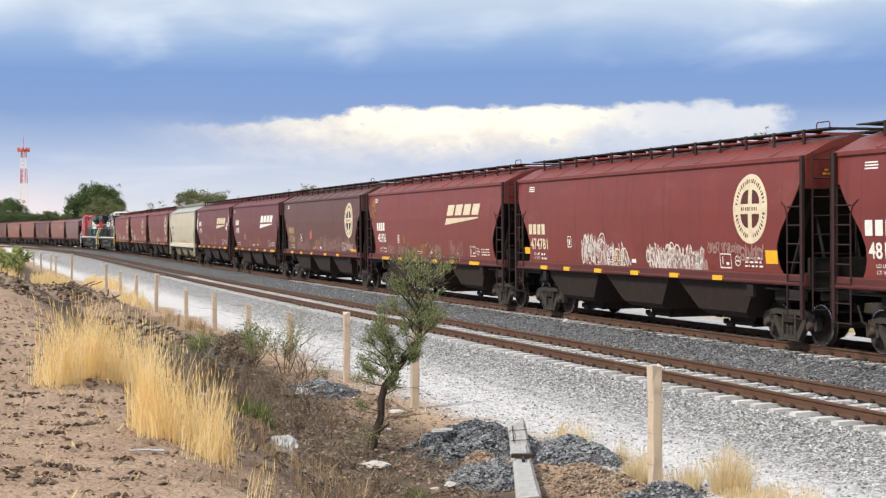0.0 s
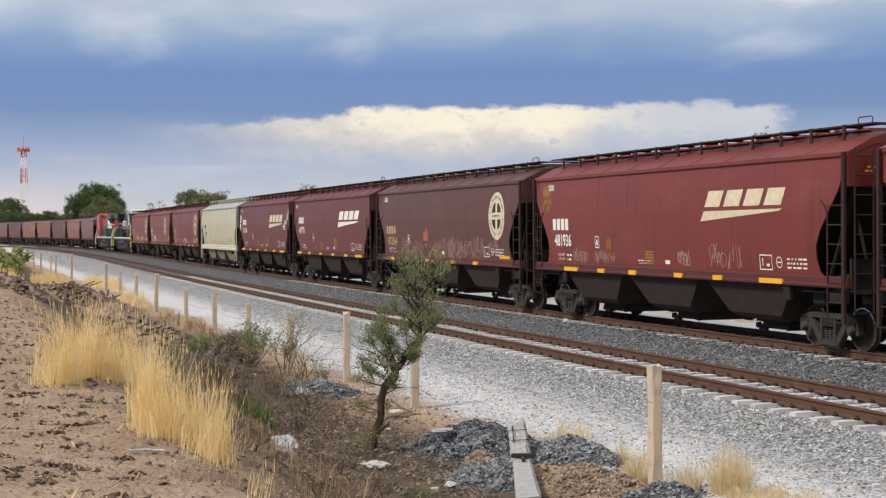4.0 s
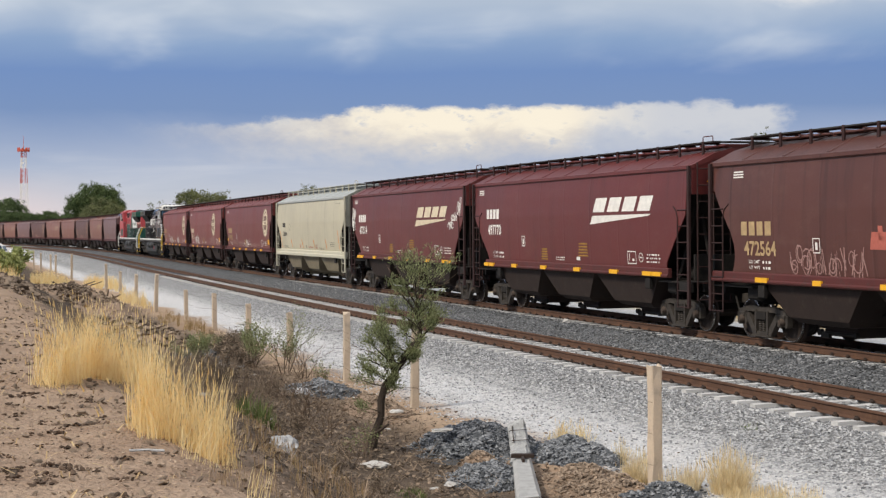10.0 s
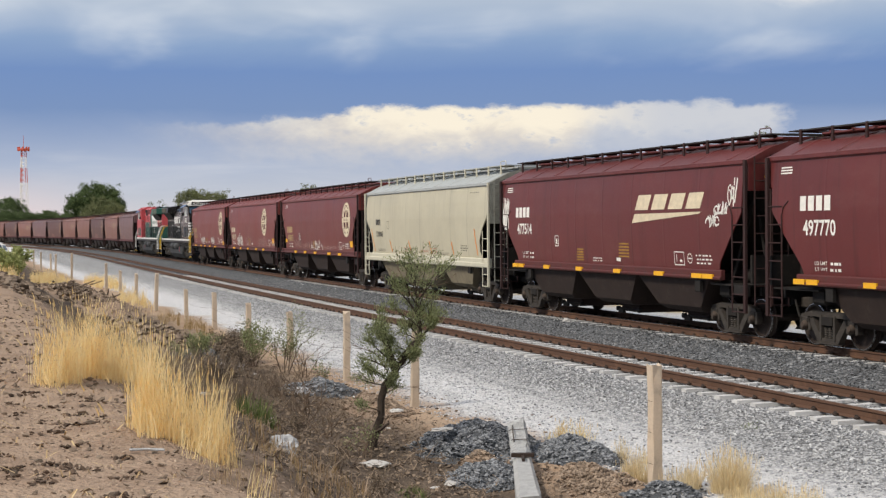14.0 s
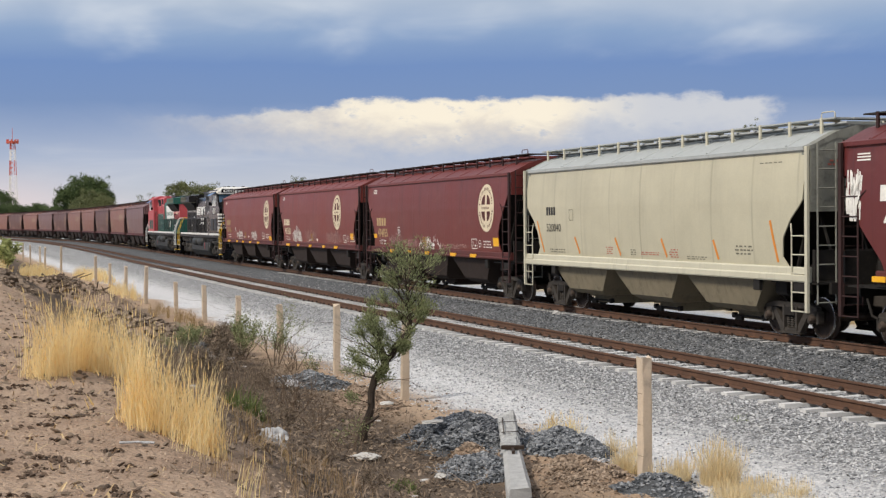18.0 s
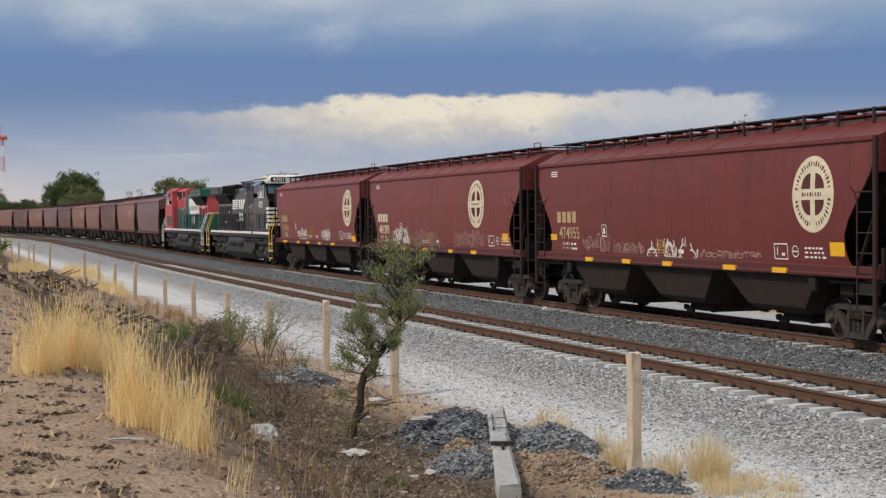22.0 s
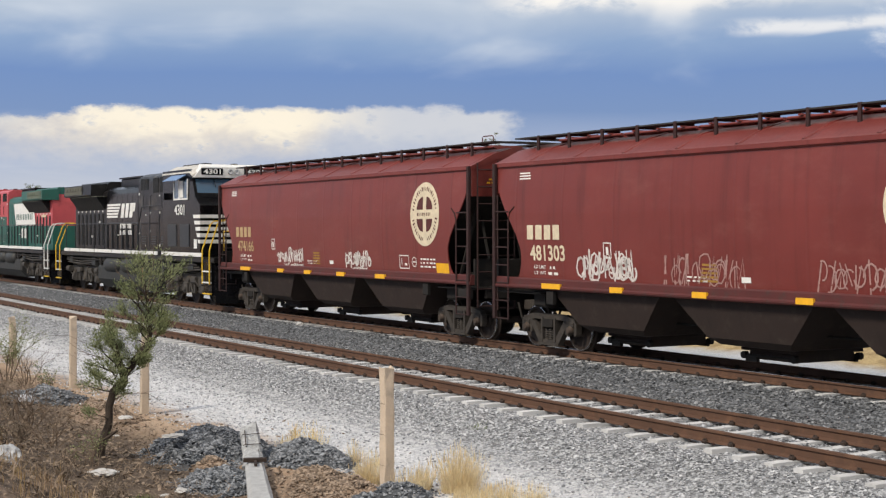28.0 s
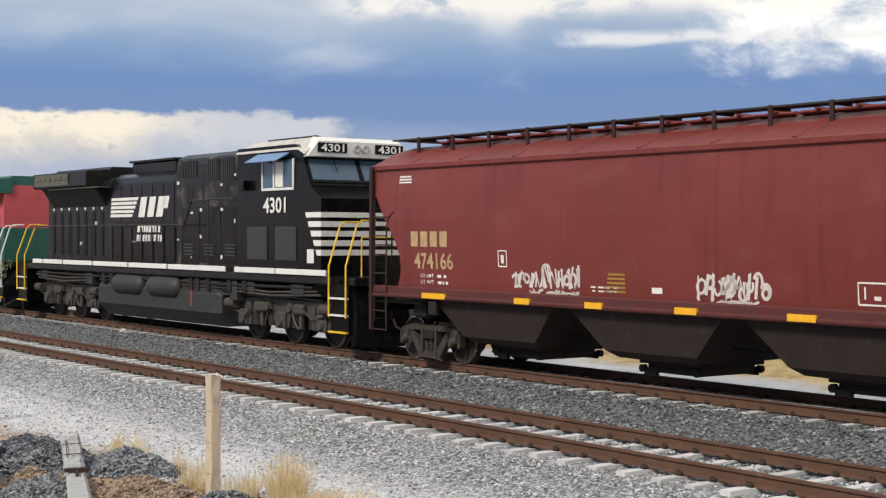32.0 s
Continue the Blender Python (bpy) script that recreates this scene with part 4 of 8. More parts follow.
tussock(34.0, -15.0, 5.0, 0.9, 500, 0.08, 0.26, M["straw_dull"], "short dull dry grass on the ditch bank", 23, 0.7)
tussock(33.0, -12.6, 6.0, 1.4, 600, 0.08, 0.28, M["brush"], "dead brown weeds on the ditch floor", 24, 0.9, name="dead_weeds")
tussock(24.0, -13.4, 5.5, 1.2, 3200, 0.2, 0.55, M["brush"], "thick dead brown weeds in the ditch", 25, 0.7, name="dead_weeds")
tussock(29.5, -14.0, 2.5, 0.7, 800, 0.2, 0.6, M["brush"], "thick dead brown weeds in the ditch", 26, 0.7, name="dead_weeds")
tussock(33.2, -14.1, 0.42, 0.3, 800, 0.15, 0.46, M["green_tuft"], "green weed tuft on the ditch slope", 27, 0.6, 0.006, "green_weed", 0, 0)
tussock(38.4, -13.2, 0.3, 0.2, 200, 0.05, 0.16, M["green_tuft"], "small green weed tuft on the ditch floor", 28, 0.8, 0.006, "green_weed", 0, 0)
tussock(35.62, -6.9, 0.28, 0.14, 90, 0.04, 0.12, M["green_tuft"], "small yellow-green weed in the ballast", 29, 0.9, 0.005, "green_weed", 0, 0)
tussock(40.0, -20.5, 7.0, 2.2, 420, 0.02, 0.07, M["fallen"], "scattered straw on trampled earth", 30, 1.6, 0.004, "fallen_straw", 0.7, 0)
tussock(30.0, 13.5, 40.0, 3.4, 5200, 0.5, 1.1, M["straw"], "tall straw-coloured grass beyond the main line", 31, 0.4, 0.02)
tussock(-30.0, 13.5, 40.0, 3.6, 3000, 0.5, 1.1, M["straw"], "tall straw-coloured grass beyond the main line", 32, 0.4, 0.02)


def limb(mesh, p, d, length, r, depth, rnd, tips, bend_=0.35, fork=2.4):
    """A crooked limb that forks."""
    pts = [Vector(p)]
    d = Vector(d).normalized()
    n = 4
    for _ in range(n):
        d = (d + Vector((rnd.uniform(-1, 1), rnd.uniform(-1, 1), rnd.uniform(-0.5, 0.8))) * bend_ * 0.5).normalized()
        pts.append(pts[-1] + d * length / n)
        if depth <= 1:
            tips.append((pts[-1].copy(), d.copy()))
    mesh.tube(pts, r, 5 if depth < 2 else 7, r * 0.55)
    if depth > 0:
        for _ in range(int(fork + rnd.random())):
            k = rnd.randint(2, n)
            e = (d + Vector((rnd.uniform(-1, 1), rnd.uniform(-1, 1), rnd.uniform(-0.4, 0.9))) * 0.85).normalized()
            limb(mesh, pts[k], e, length * rnd.uniform(0.55, 0.8), r * 0.5, depth - 1, rnd, tips, bend_, fork)
    return pts[-1]


def leaf_mesh(tips, rnd, per, spread, size, mat, name):
    """Small pinnate leaves about the twig tips."""
    vs, fs = [], []
    for p, d in tips:
        for _ in range(per):
            c = p + Vector((rnd.gauss(0, spread), rnd.gauss(0, spread), rnd.gauss(0, spread)))
            a = Vector((rnd.uniform(-1, 1), rnd.uniform(-1, 1), rnd.uniform(-0.6, 0.8))).normalized() + d * 0.5
            a = a.normalized() * size * rnd.uniform(0.6, 1.5)
            b = a.cross(Vector((rnd.uniform(-1, 1), rnd.uniform(-1, 1), rnd.uniform(-1, 1)))).normalized() * size * 0.22
            n = len(vs)
            vs += [c - a * 0.5, c + b, c + a * 0.5, c - b]
            fs.append((n, n + 1, n + 2, n + 3))
    me = bpy.data.meshes.new(name)
    me.from_pydata([tuple(v) for v in vs], [], fs)
    me.materials.append(mat)
    return me


def plume_mesh(tips, rnd, per, spread, size, mat, name):
    """Narrow leaflets set along the twigs, pointing up and outwards."""
    vs, fs = [], []
    for p, d in tips:
        for _ in range(per):
            c = p + Vector((rnd.gauss(0, spread), rnd.gauss(0, spread), rnd.gauss(0, spread)))
            a = (d * 0.9 + Vector((rnd.uniform(-0.8, 0.8), rnd.uniform(-0.8, 0.8), rnd.uniform(-0.1, 0.9)))).normalized() * size * rnd.uniform(0.5, 1.5)
            b = a.cross(Vector((rnd.uniform(-1, 1), rnd.uniform(-1, 1), rnd.uniform(-1, 1)))).normalized() * size * 0.13
            n = len(vs)
            vs += [c, c + a * 0.45 + b, c + a, c + a * 0.45 - b]
            fs.append((n, n + 1, n + 2, n + 3))
    me = bpy.data.meshes.new(name)
    me.from_pydata([tuple(v) for v in vs], [], fs)
    me.materials.append(mat)
    return me


def thorn_tree():
    """The crooked young thorn tree by the fence: a dark trunk that leans to the line, two limbs, feathery leaf."""
    rnd = random.Random(77)
    root = tagged(new("thorn_tree"), "crooked young thorn tree with feathery grey-green leaves", "tree")
    root.matrix_basis = Matrix.Translation(at_land(34.6, -12.5, -0.05) + Vector((-0.19, 0, 0)))
    trunk = Mesh()
    # x across the line of the ditch, y away, z up
    stem = [(-0.02, 0, -0.05), (0.03, 0.02, 0.22), (0.15, 0.04, 0.55), (0.15, 0.05, 0.80), (0.21, 0.04, 1.00), (0.37, 0.03, 1.18), (0.44, 0.05, 1.36), (0.58, 0.07, 1.54), (0.74, 0.08, 1.72), (0.74, 0.10, 1.95), (0.70, 0.12, 2.30)]
    for a, b, r0, r1 in ((0, 2, 0.095, 0.055), (2, 4, 0.055, 0.058), (4, 6, 0.068, 0.08), (6, 8, 0.07, 0.048), (8, 10, 0.04, 0.022)):
        trunk.tube(stem[a:b + 1], r0, 9, r1)
    trunk.tube([(0.38, 0.03, 1.26), (0.31, 0.0, 1.42), (0.27, -0.03, 1.62)], 0.075, 7, 0.035)
    trunk.tube([(0.05, 0, 0.30), (0.16, -0.05, 0.38), (0.27, -0.06, 0.46)], 0.035, 6, 0.02)
    part("trunk", trunk, M["bark"], root, "dark rough bark", smooth=True)
    tips = []
    # the upright plume above, limb after limb up the stem
    for k in range(17):
        u = k / 16
        p = Vector(stem[8]).lerp(Vector(stem[10]), min(1.0, u * 1.15)) if u > 0.1 else Vector(stem[8])
        a = k * 2.4
        d = (math.cos(a) * (0.75 - 0.1 * u), math.sin(a) * 0.5, 0.55 + 0.5 * u)
        one = Mesh()
        limb(one, p, d, (0.24 + 0.22 * u) * rnd.uniform(0.6, 1.35), 0.013, 2, rnd, tips, 0.30)
        part("limb", one, M["bark"], root)
    # the lower spray on the bank side of the trunk
    for k in range(15):
        u = k / 14
        p = Vector((0.22, 0.02, 1.02)).lerp(Vector((0.28, -0.03, 1.66)), u)
        a = 3.3 + 1.5 * math.sin(k * 2.1)
        d = (math.cos(a) * 0.8 + (0.25 if k % 4 == 0 else 0.0), math.sin(a) * 0.6, 0.05 + 0.7 * u)
        one = Mesh()
        limb(one, p, d, rnd.uniform(0.20, 0.33), 0.012, 2, rnd, tips, 0.32)
        part("limb", one, M["bark"], root)
    # short leafy shoots about the fork
    for k in range(9):
        u = k / 8
        p = Vector((0.40, 0.04, 1.24)).lerp(Vector((0.74, 0.09, 1.76)), u)
        a = k * 2.2 + 0.6
        one = Mesh()
        limb(one, p, (math.cos(a) * 0.7, math.sin(a) * 0.6, 0.45), rnd.uniform(0.15, 0.24), 0.010, 2, rnd, tips, 0.32)
        part("limb", one, M["bark"], root)
    for p, d, ln in (((0.16, 0, 0.62), (-0.6, -0.2, 0.2), 0.2), ((0.2, 0, 0.9), (0.6, -0.3, 0.3), 0.22), ((0.40, 0.03, 1.3), (0.5, -0.2, 0.3), 0.2)):
        one = Mesh()
        limb(one, p, d, ln, 0.010, 2, rnd, tips, 0.32)
        part("limb", one, M["bark"], root)
    part("crown", plume_mesh([q for q in tips if rnd.random() < 0.68], rnd, 13, 0.036, 0.050, M["leaf"], "crown"), None, root, "feathery grey-green leaves")
    # bare pale twigs that reach beyond the leaves
    none = []
    for p, d in (((0.8, 0.1, 2.45), (1, 0, 0.35)), ((0.7, 0.1, 2.5), (-0.8, 0, 0.5)), ((0.72, 0.1, 2.5), (0.1, 0, 1)), ((0.8, 0.1, 2.3), (1, 0.1, 0.1)), ((0.6, 0.1, 2.4), (-0.6, 0, 0.9)), ((0.1, 0, 1.5), (-1, 0, 0.2)), ((0.3, 0, 1.0), (0.9, -0.1, -0.1)),
                 ((0.15, 0, 0.6), (-1, 0, 0.1)), ((0.3, 0, 0.5), (1, 0, 0.1)), ((0.2, 0, 0.3), (-0.8, -0.3, 0.2))):
        tw = Mesh()
        limb(tw, p, d, 0.42, 0.006, 1, rnd, none, 0.3, 2.2)
        part("twig", tw, M["twig"], root)


thorn_tree()


M["green_pale"] = blade_material("pale_green_leaf", (0.24, 0.28, 0.10), (0.52, 0.54, 0.26), 0.45)


def shrub(s, l, r, high, stems, leaf, per, label, seed, size=0.05, depth=2, bark="twig", name="shrub"):
    rnd = random.Random(seed)
    root = tagged(new(name), label, "shrub")
    root.matrix_basis = Matrix.Translation(at_land(s, l, -0.03))
    tips = []
    for _ in range(stems):
        a = rnd.uniform(0, 6.28)
        d = (math.cos(a) * r / high * rnd.uniform(0.2, 1.0), math.sin(a) * r / high * rnd.uniform(0.2, 1.0), 1)
        st = Mesh()
        limb(st, (rnd.uniform(-0.12, 0.12), rnd.uniform(-0.12, 0.12), 0), d, high * rnd.uniform(0.45, 0.62), 0.012 * high, depth, rnd, tips, 0.5)
        part("stem", st, M[bark], root)
    if leaf:
        part("foliage", leaf_mesh(tips, rnd, per, 0.05 * high, size, M[leaf], "foliage"), None, root)


shrub(20.2, -11.7, 0.8, 1.15, 9, "leaf", 9, "straggly grey-green bush in the ditch by the fence", 1, 0.05)
shrub(18.6, -12.1, 0.9, 0.9, 12, "brush", 9, "dead brown bush in the ditch by the fence", 2, 0.05)
shrub(21.6, -12.3, 0.7, 0.7, 12, "brush", 9, "dead brown bush in the ditch by the fence", 3, 0.05)
shrub(23.0, -11.1, 0.8, 0.95, 7, None, 0, "bare twiggy bush against the fence", 4)
shrub(24.6, -10.9, 0.6, 0.6, 6, "leaf", 1, "bare twiggy bush against the fence", 5)
shrub(30.5, -12.8, 1.2, 1.05, 11, None, 0, "leafless thorny scrub on the ditch floor", 6)
shrub(33.0, -13.0, 1.1, 0.8, 9, None, 0, "leafless thorny scrub on the ditch floor", 7)
shrub(35.0, -12.9, 0.5, 0.55, 6, "leaf", 1, "low twiggy growth at the tree foot", 8, 0.04)
shrub(26.5, -13.6, 1.0, 0.7, 12, "brush", 9, "dead brown scrub on the ditch slope", 9, 0.05)
shrub(36.0, -13.4, 0.6, 0.5, 5, None, 0, "leafless thorny scrub on the ditch floor", 10)
for k, (s_, l_, r_, h_) in enumerate(((28.0, -13.2, 0.9, 0.55), (29.8, -13.7, 0.8, 0.55), (31.5, -13.6, 0.7, 0.5), (32.4, -13.3, 0.8, 0.45), (34.2, -13.8, 0.6, 0.4), (37.4, -13.9, 0.5, 0.38), (38.6, -13.0, 0.5, 0.34), (27.4, -12.6, 0.8, 0.5), (39.8, -14.0, 0.5, 0.4), (25.2, -12.4, 1.0, 0.7), (23.2, -12.9, 1.0, 0.6), (40.8, -13.0, 0.5, 0.3))):
    shrub(s_, l_, r_, h_, 9, "brush" if k % 3 else None, 4, "low tangle of dead brown twigs in the ditch", 40 + k, 0.03, name="dead_scrub")
shrub(19.4, -12.9, 0.9, 0.9, 10, "leaf", 9, "dusty olive bush in the ditch by the fence", 60, 0.05)
shrub(22.0, -11.3, 0.5, 1.3, 5, "leaf", 10, "upright grey-green sapling against the fence", 61, 0.045)
shrub(-10.0, -16.2, 1.3, 1.25, 12, "green_pale", 14, "light green bush at the field edge", 11, 0.16)
shrub(-12.0, -16.5, 1.2, 0.7, 12, "green_pale", 14, "light green bush at the field edge", 12, 0.16)


# ---------------------------------------------------------------- litter
def crumple(s, l, r, flat, mat, label, seed, cat="litter", name="litter", dz=0.0, long=1.0, fine=3):
    rnd = random.Random(seed)
    bm = bmesh.new()
    bmesh.ops.create_icosphere(bm, subdivisions=fine, radius=1.0)
    for v in bm.verts:
        n = 1 + 0.35 * noise.noise(v.co * 1.6 + Vector((seed, 0, 0))) + 0.55 * abs(noise.noise(v.co * 3.4 + Vector((0, seed, 0)))) + 0.4 * abs(noise.noise(v.co * 7.0 + Vector((0, seed, 2))))
        v.co = Vector((v.co.x * n * r * long, v.co.y * n * r, max(-0.5, v.co.z) * n * r * flat))
    me = bpy.data.meshes.new(name)
    bm.to_mesh(me)
    bm.free()
    me.materials.append(mat)
    ob = new(name, me)
    ob.matrix_basis = land_pose(s, l, r * flat * 0.35 + dz, rnd.uniform(0, 180))
    tagged(ob, label, cat)
    return ob


bag = crumple(37.2, -14.6, 0.125, 0.95, M["plastic"], "crumpled grey-white plastic sack lying in the ditch", 3, "plastic bag", "plastic_sack", 0.02, 1.45)
bag.matrix_basis = land_pose(37.2, -14.6, 0.08, 50, 0, 12)
crumple(35.9, -13.0, 0.11, 0.4, M["litter"], "flattened white carton on the ditch floor", 4, long=1.5)
crumple(27.0, -12.0, 0.13, 0.8, M["plastic"], "small white plastic bag in the brush", 5, "plastic bag", "plastic_bag")
crumple(21.0, -12.2, 0.14, 0.6, M["plastic"], "small white plastic bag under a bush", 6, "plastic bag", "plastic_bag")
crumple(19.6, -12.4, 0.12, 0.6, M["litter"], "scrap of white paper under a bush", 7)
crumple(15.6, -1.35, 0.10, 0.7, M["litter"], "white paper cup lying on the ballast", 8, "paper cup", "paper_cup")
crumple(37.3, -12.35, 0.08, 0.5, M["litter"], "scrap of white paper beside a gravel heap", 9)
crumple(34.7, -11.6, 0.09, 0.3, M["litter"], "white paper scrap on dark gravel", 10, dz=0.35, long=1.6)
crumple(30.6, -11.1, 0.10, 0.3, M["litter"], "white scrap at a post foot", 11, dz=0.1)
crumple(32.3, -14.9, 0.09, 0.3, M["litter"], "white scrap on the ditch slope", 12, long=1.6)
crumple(35.0, -16.0, 0.10, 0.5, M["litter"], "white scrap on the bank", 13)
crumple(3.5, -8.8, 0.18, 0.3, M["litter"], "pale scrap on the gravel", 14, long=1.5)
scrap_rnd = random.Random(5)
for k in range(26):
    s_, l_ = scrap_rnd.uniform(22, 41), scrap_rnd.uniform(-14.3, -10.9)
    crumple(s_, l_, scrap_rnd.uniform(0.03, 0.07), 0.35, M["litter"], "small pale scrap of litter in the ditch", 20 + k, long=scrap_rnd.uniform(1.0, 1.8), fine=2)
stick = Mesh().tube([(-0.13, 0, 0.02), (0.0, 0.008, 0.025), (0.13, 0, 0.02)], 0.010, 6)
st_ob = part("plastic_tube", stick, M["plastic"], None, "pale blue-white plastic tube lying on bare earth")
st_ob.matrix_basis = land_pose(44.8, -17.25, 0.01, 68)
tagged(st_ob, category="litter")


M["log"] = material("dead_brown_wood", (0.15, 0.115, 0.085), 0.95, var=0.5, scale=4, bump=0.5)


def log_pile(s, l, n, seed, label):
    rnd = random.Random(seed)
    root = tagged(new("log_pile"), label, "log pile")
    root.matrix_basis = land_pose(s, l, 0.0, 30)
    for k in range(n):
        a = rnd.uniform(-80, 80)
        d = Vector((math.cos(radians(a)), math.sin(radians(a)), rnd.uniform(-0.2, 0.5)))
        p = Vector((rnd.uniform(-1.2, 1.2), rnd.uniform(-0.5, 0.5), 0.10 + 0.05 * k))
        ln = rnd.uniform(0.5, 1.3)
        part("log", Mesh().tube([p - d * ln / 2, p, p + d * ln / 2 + Vector((0, 0, rnd.uniform(-0.1, 0.1)))], rnd.uniform(0.03, 0.065), 7, 0.025), M["log"], root)


log_pile(-27.0, -12.4, 9, 3, "heap of weathered grey-brown logs by the fence")
log_pile(-17.5, -11.9, 7, 4, "few weathered grey-brown logs by the fence")


def scatter_twigs(s0, s1, l0, l1, n, lo, hi, mat, label, seed):
    """Dead sticks and stalks lying about."""
    rnd = random.Random(seed)
    vs, fs = [], []
    for _ in range(n):
        s, l = rnd.uniform(s0, s1), rnd.uniform(l0, l1)
        a, ln = rnd.uniform(0, 6.28), rnd.uniform(lo, hi)
        p = Vector((s, l, ground_z(s, l) + rnd.uniform(0.0, 0.05)))
        d = Vector((math.cos(a), math.sin(a), rnd.uniform(-0.15, 0.5))) * ln
        t = Vector((-math.sin(a), math.cos(a), 0)) * rnd.uniform(0.003, 0.007)
        k = len(vs)
        vs += [p - t, p + t, p + d * 0.5 + t + Vector((0, 0, 0.03)), p + d * 0.5 - t + Vector((0, 0, 0.03)), p + d]
        fs += [(k, k + 1, k + 2, k + 3), (k + 3, k + 2, k + 4)]
    me = bpy.data.meshes.new("dead_sticks")
    me.from_pydata([tuple(v) for v in vs], [], fs)
    me.materials.append(mat)
    ob = new("dead_sticks", me)
    ob.matrix_basis = LAND
    tagged(ob, label, "dead sticks", kind="stuff")


M["stick"] = island_material("bleached_stick", (0.07, 0.05, 0.037), (0.30, 0.225, 0.16))
scatter_twigs(20, 46, -16.0, -11.0, 6000, 0.08, 0.42, M["stick"], "dead sticks and stalks over the ditch", 1)
scatter_twigs(36, 50, -22.0, -17.2, 700, 0.05, 0.22, M["fallen"], "bits of straw on trampled earth", 2)
scatter_twigs(10, 36, -24.0, -16.5, 900, 0.08, 0.3, M["fallen"], "bits of straw on the bare field", 3)


def droppings():
    """Dark clods and dried dung strewn over the field."""
    rnd = random.Random(21)
    spots = []
    for _ in range(160):
        s, l = rnd.uniform(40.5, 48.5), rnd.uniform(-20.8, -17.35)
        for _ in range(rnd.randint(7, 18)):
            a, b = s + rnd.gauss(0, 0.05), l + rnd.gauss(0, 0.05)
            spots.append((a, b, ground_z(a, b)))
    for _ in range(60):
        s, l = rnd.uniform(15, 36), rnd.uniform(-24, -17.2)
        for _ in range(rnd.randint(4, 10)):
            a, b = s + rnd.gauss(0, 0.12), l + rnd.gauss(0, 0.12)
            spots.append((a, b, ground_z(a, b)))
    ob = new("dark_clods", scatter_mesh("dark_clods", M["dung"], pebble_items(rnd, spots, 0.010, 0.034, 0.7), PEBBLE))
    ob.matrix_basis = LAND
    tagged(ob, "dark dried dung clods strewn over bare earth", "dung clods", kind="stuff")


M["dung"] = island_material("dark_dried_clod", (0.045, 0.030, 0.021), (0.14, 0.095, 0.068))
droppings()

# ---------------------------------------------------------------- the train
CAR_L, TRUCK_C, LOCO_L = 17.574, 13.634, 22.175
SPEED_ROWS = [(0.0, 20.351), (3.0, 34.75), (7.0, 53.46), (11.0, 72.80), (14.2, 87.94), (18.0, 106.49), (21.5, 123.48), (26.0, 145.364), (32.0, 174.702)]      # s of the second car's middle
SHORT_L, CREAM_L, SHORT_C = 16.35, 16.85, 12.41   # the three shorter cars
WHEEL_R = 0.457


def wheelset_mesh(r=WHEEL_R):
    m = Mesh()
    for d in (-1, 1):
        y = 0.7535 * d
        m.lathe([(0.0, y - 0.09 * d), (0.11, y - 0.09 * d), (0.12, y - 0.03 * d), (r * 0.72, y - 0.01 * d), (r * 0.82, y - 0.06 * d), (r + 0.026, y - 0.07 * d),
                 (r + 0.024, y - 0.045 * d), (r, y - 0.035 * d), (r - 0.006, y + 0.058 * d), (r * 0.86, y + 0.065 * d), (r * 0.80, y + 0.02 * d),
                 (r * 0.34, y + 0.0 * d), (0.12, y + 0.06 * d), (0.0, y + 0.06 * d)], 28)
    m.lathe([(0.0, -1.08), (0.07, -1.08), (0.075, -0.8), (0.09, -0.6), (0.085, 0.0), (0.09, 0.6), (0.075, 0.8), (0.07, 1.08), (0.0, 1.08)], 12)
    return m.data("wheelset", M["wheel"], True)


def side_frame_mesh(mat):
    """A cast side frame: arched top chord, window, pedestal jaws over the bearings."""
    m, d = Mesh(), -1
    y0, y1 = d * 0.93, d * 1.07
    m.plate([(-1.06, 0.54), (-1.00, 0.69), (-0.60, 0.77), (0.60, 0.77), (1.00, 0.69), (1.06, 0.54), (0.80, 0.59), (0.55, 0.65), (-0.55, 0.65), (-0.80, 0.59)], y0, y1)
    m.plate([(-0.74, 0.58), (-0.58, 0.62), (-0.24, 0.20), (0.24, 0.20), (0.58, 0.62), (0.74, 0.58), (0.36, 0.09), (-0.36, 0.09)], y0, y1)
    m.plate([(-0.40, 0.08), (0.40, 0.08), (0.34, 0.13), (-0.34, 0.13)], y0 - 0.05 * d, y1 + 0.05 * d)
    for x in (-0.25, 0.25):
        m.plate([(x - 0.035, 0.16), (x + 0.035, 0.16), (x + 0.035, 0.70), (x - 0.035, 0.70)], y0 - 0.02 * d, y1 + 0.02 * d)
    for e in (-1, 1):
        m.plate([(e * 0.99, 0.32), (e * 1.08, 0.36), (e * 1.08, 0.60), (e * 0.99, 0.62)], y0, y1)
        m.plate([(e * 0.66, 0.36), (e * 0.75, 0.32), (e * 0.75, 0.64), (e * 0.66, 0.66)], y0, y1)
        m.box(e * 0.8635 - 0.11, e * 0.8635 + 0.11, y1 - 0.015, y0 + 0.03, 0.50, 0.64, c=0.03)
    return m.data("side_frame", mat)


def spring_mesh():
    """One coil of the spring nest, standing on the origin."""
    prof = [(0.03, 0.19)]
    for k in range(5):
        prof += [(0.042, 0.20 + k * 0.05), (0.062, 0.215 + k * 0.05), (0.042, 0.235 + k * 0.05)]
    return Mesh().lathe(prof + [(0.03, 0.45)], 8, None, "z").data("coil_spring", M["truck"])


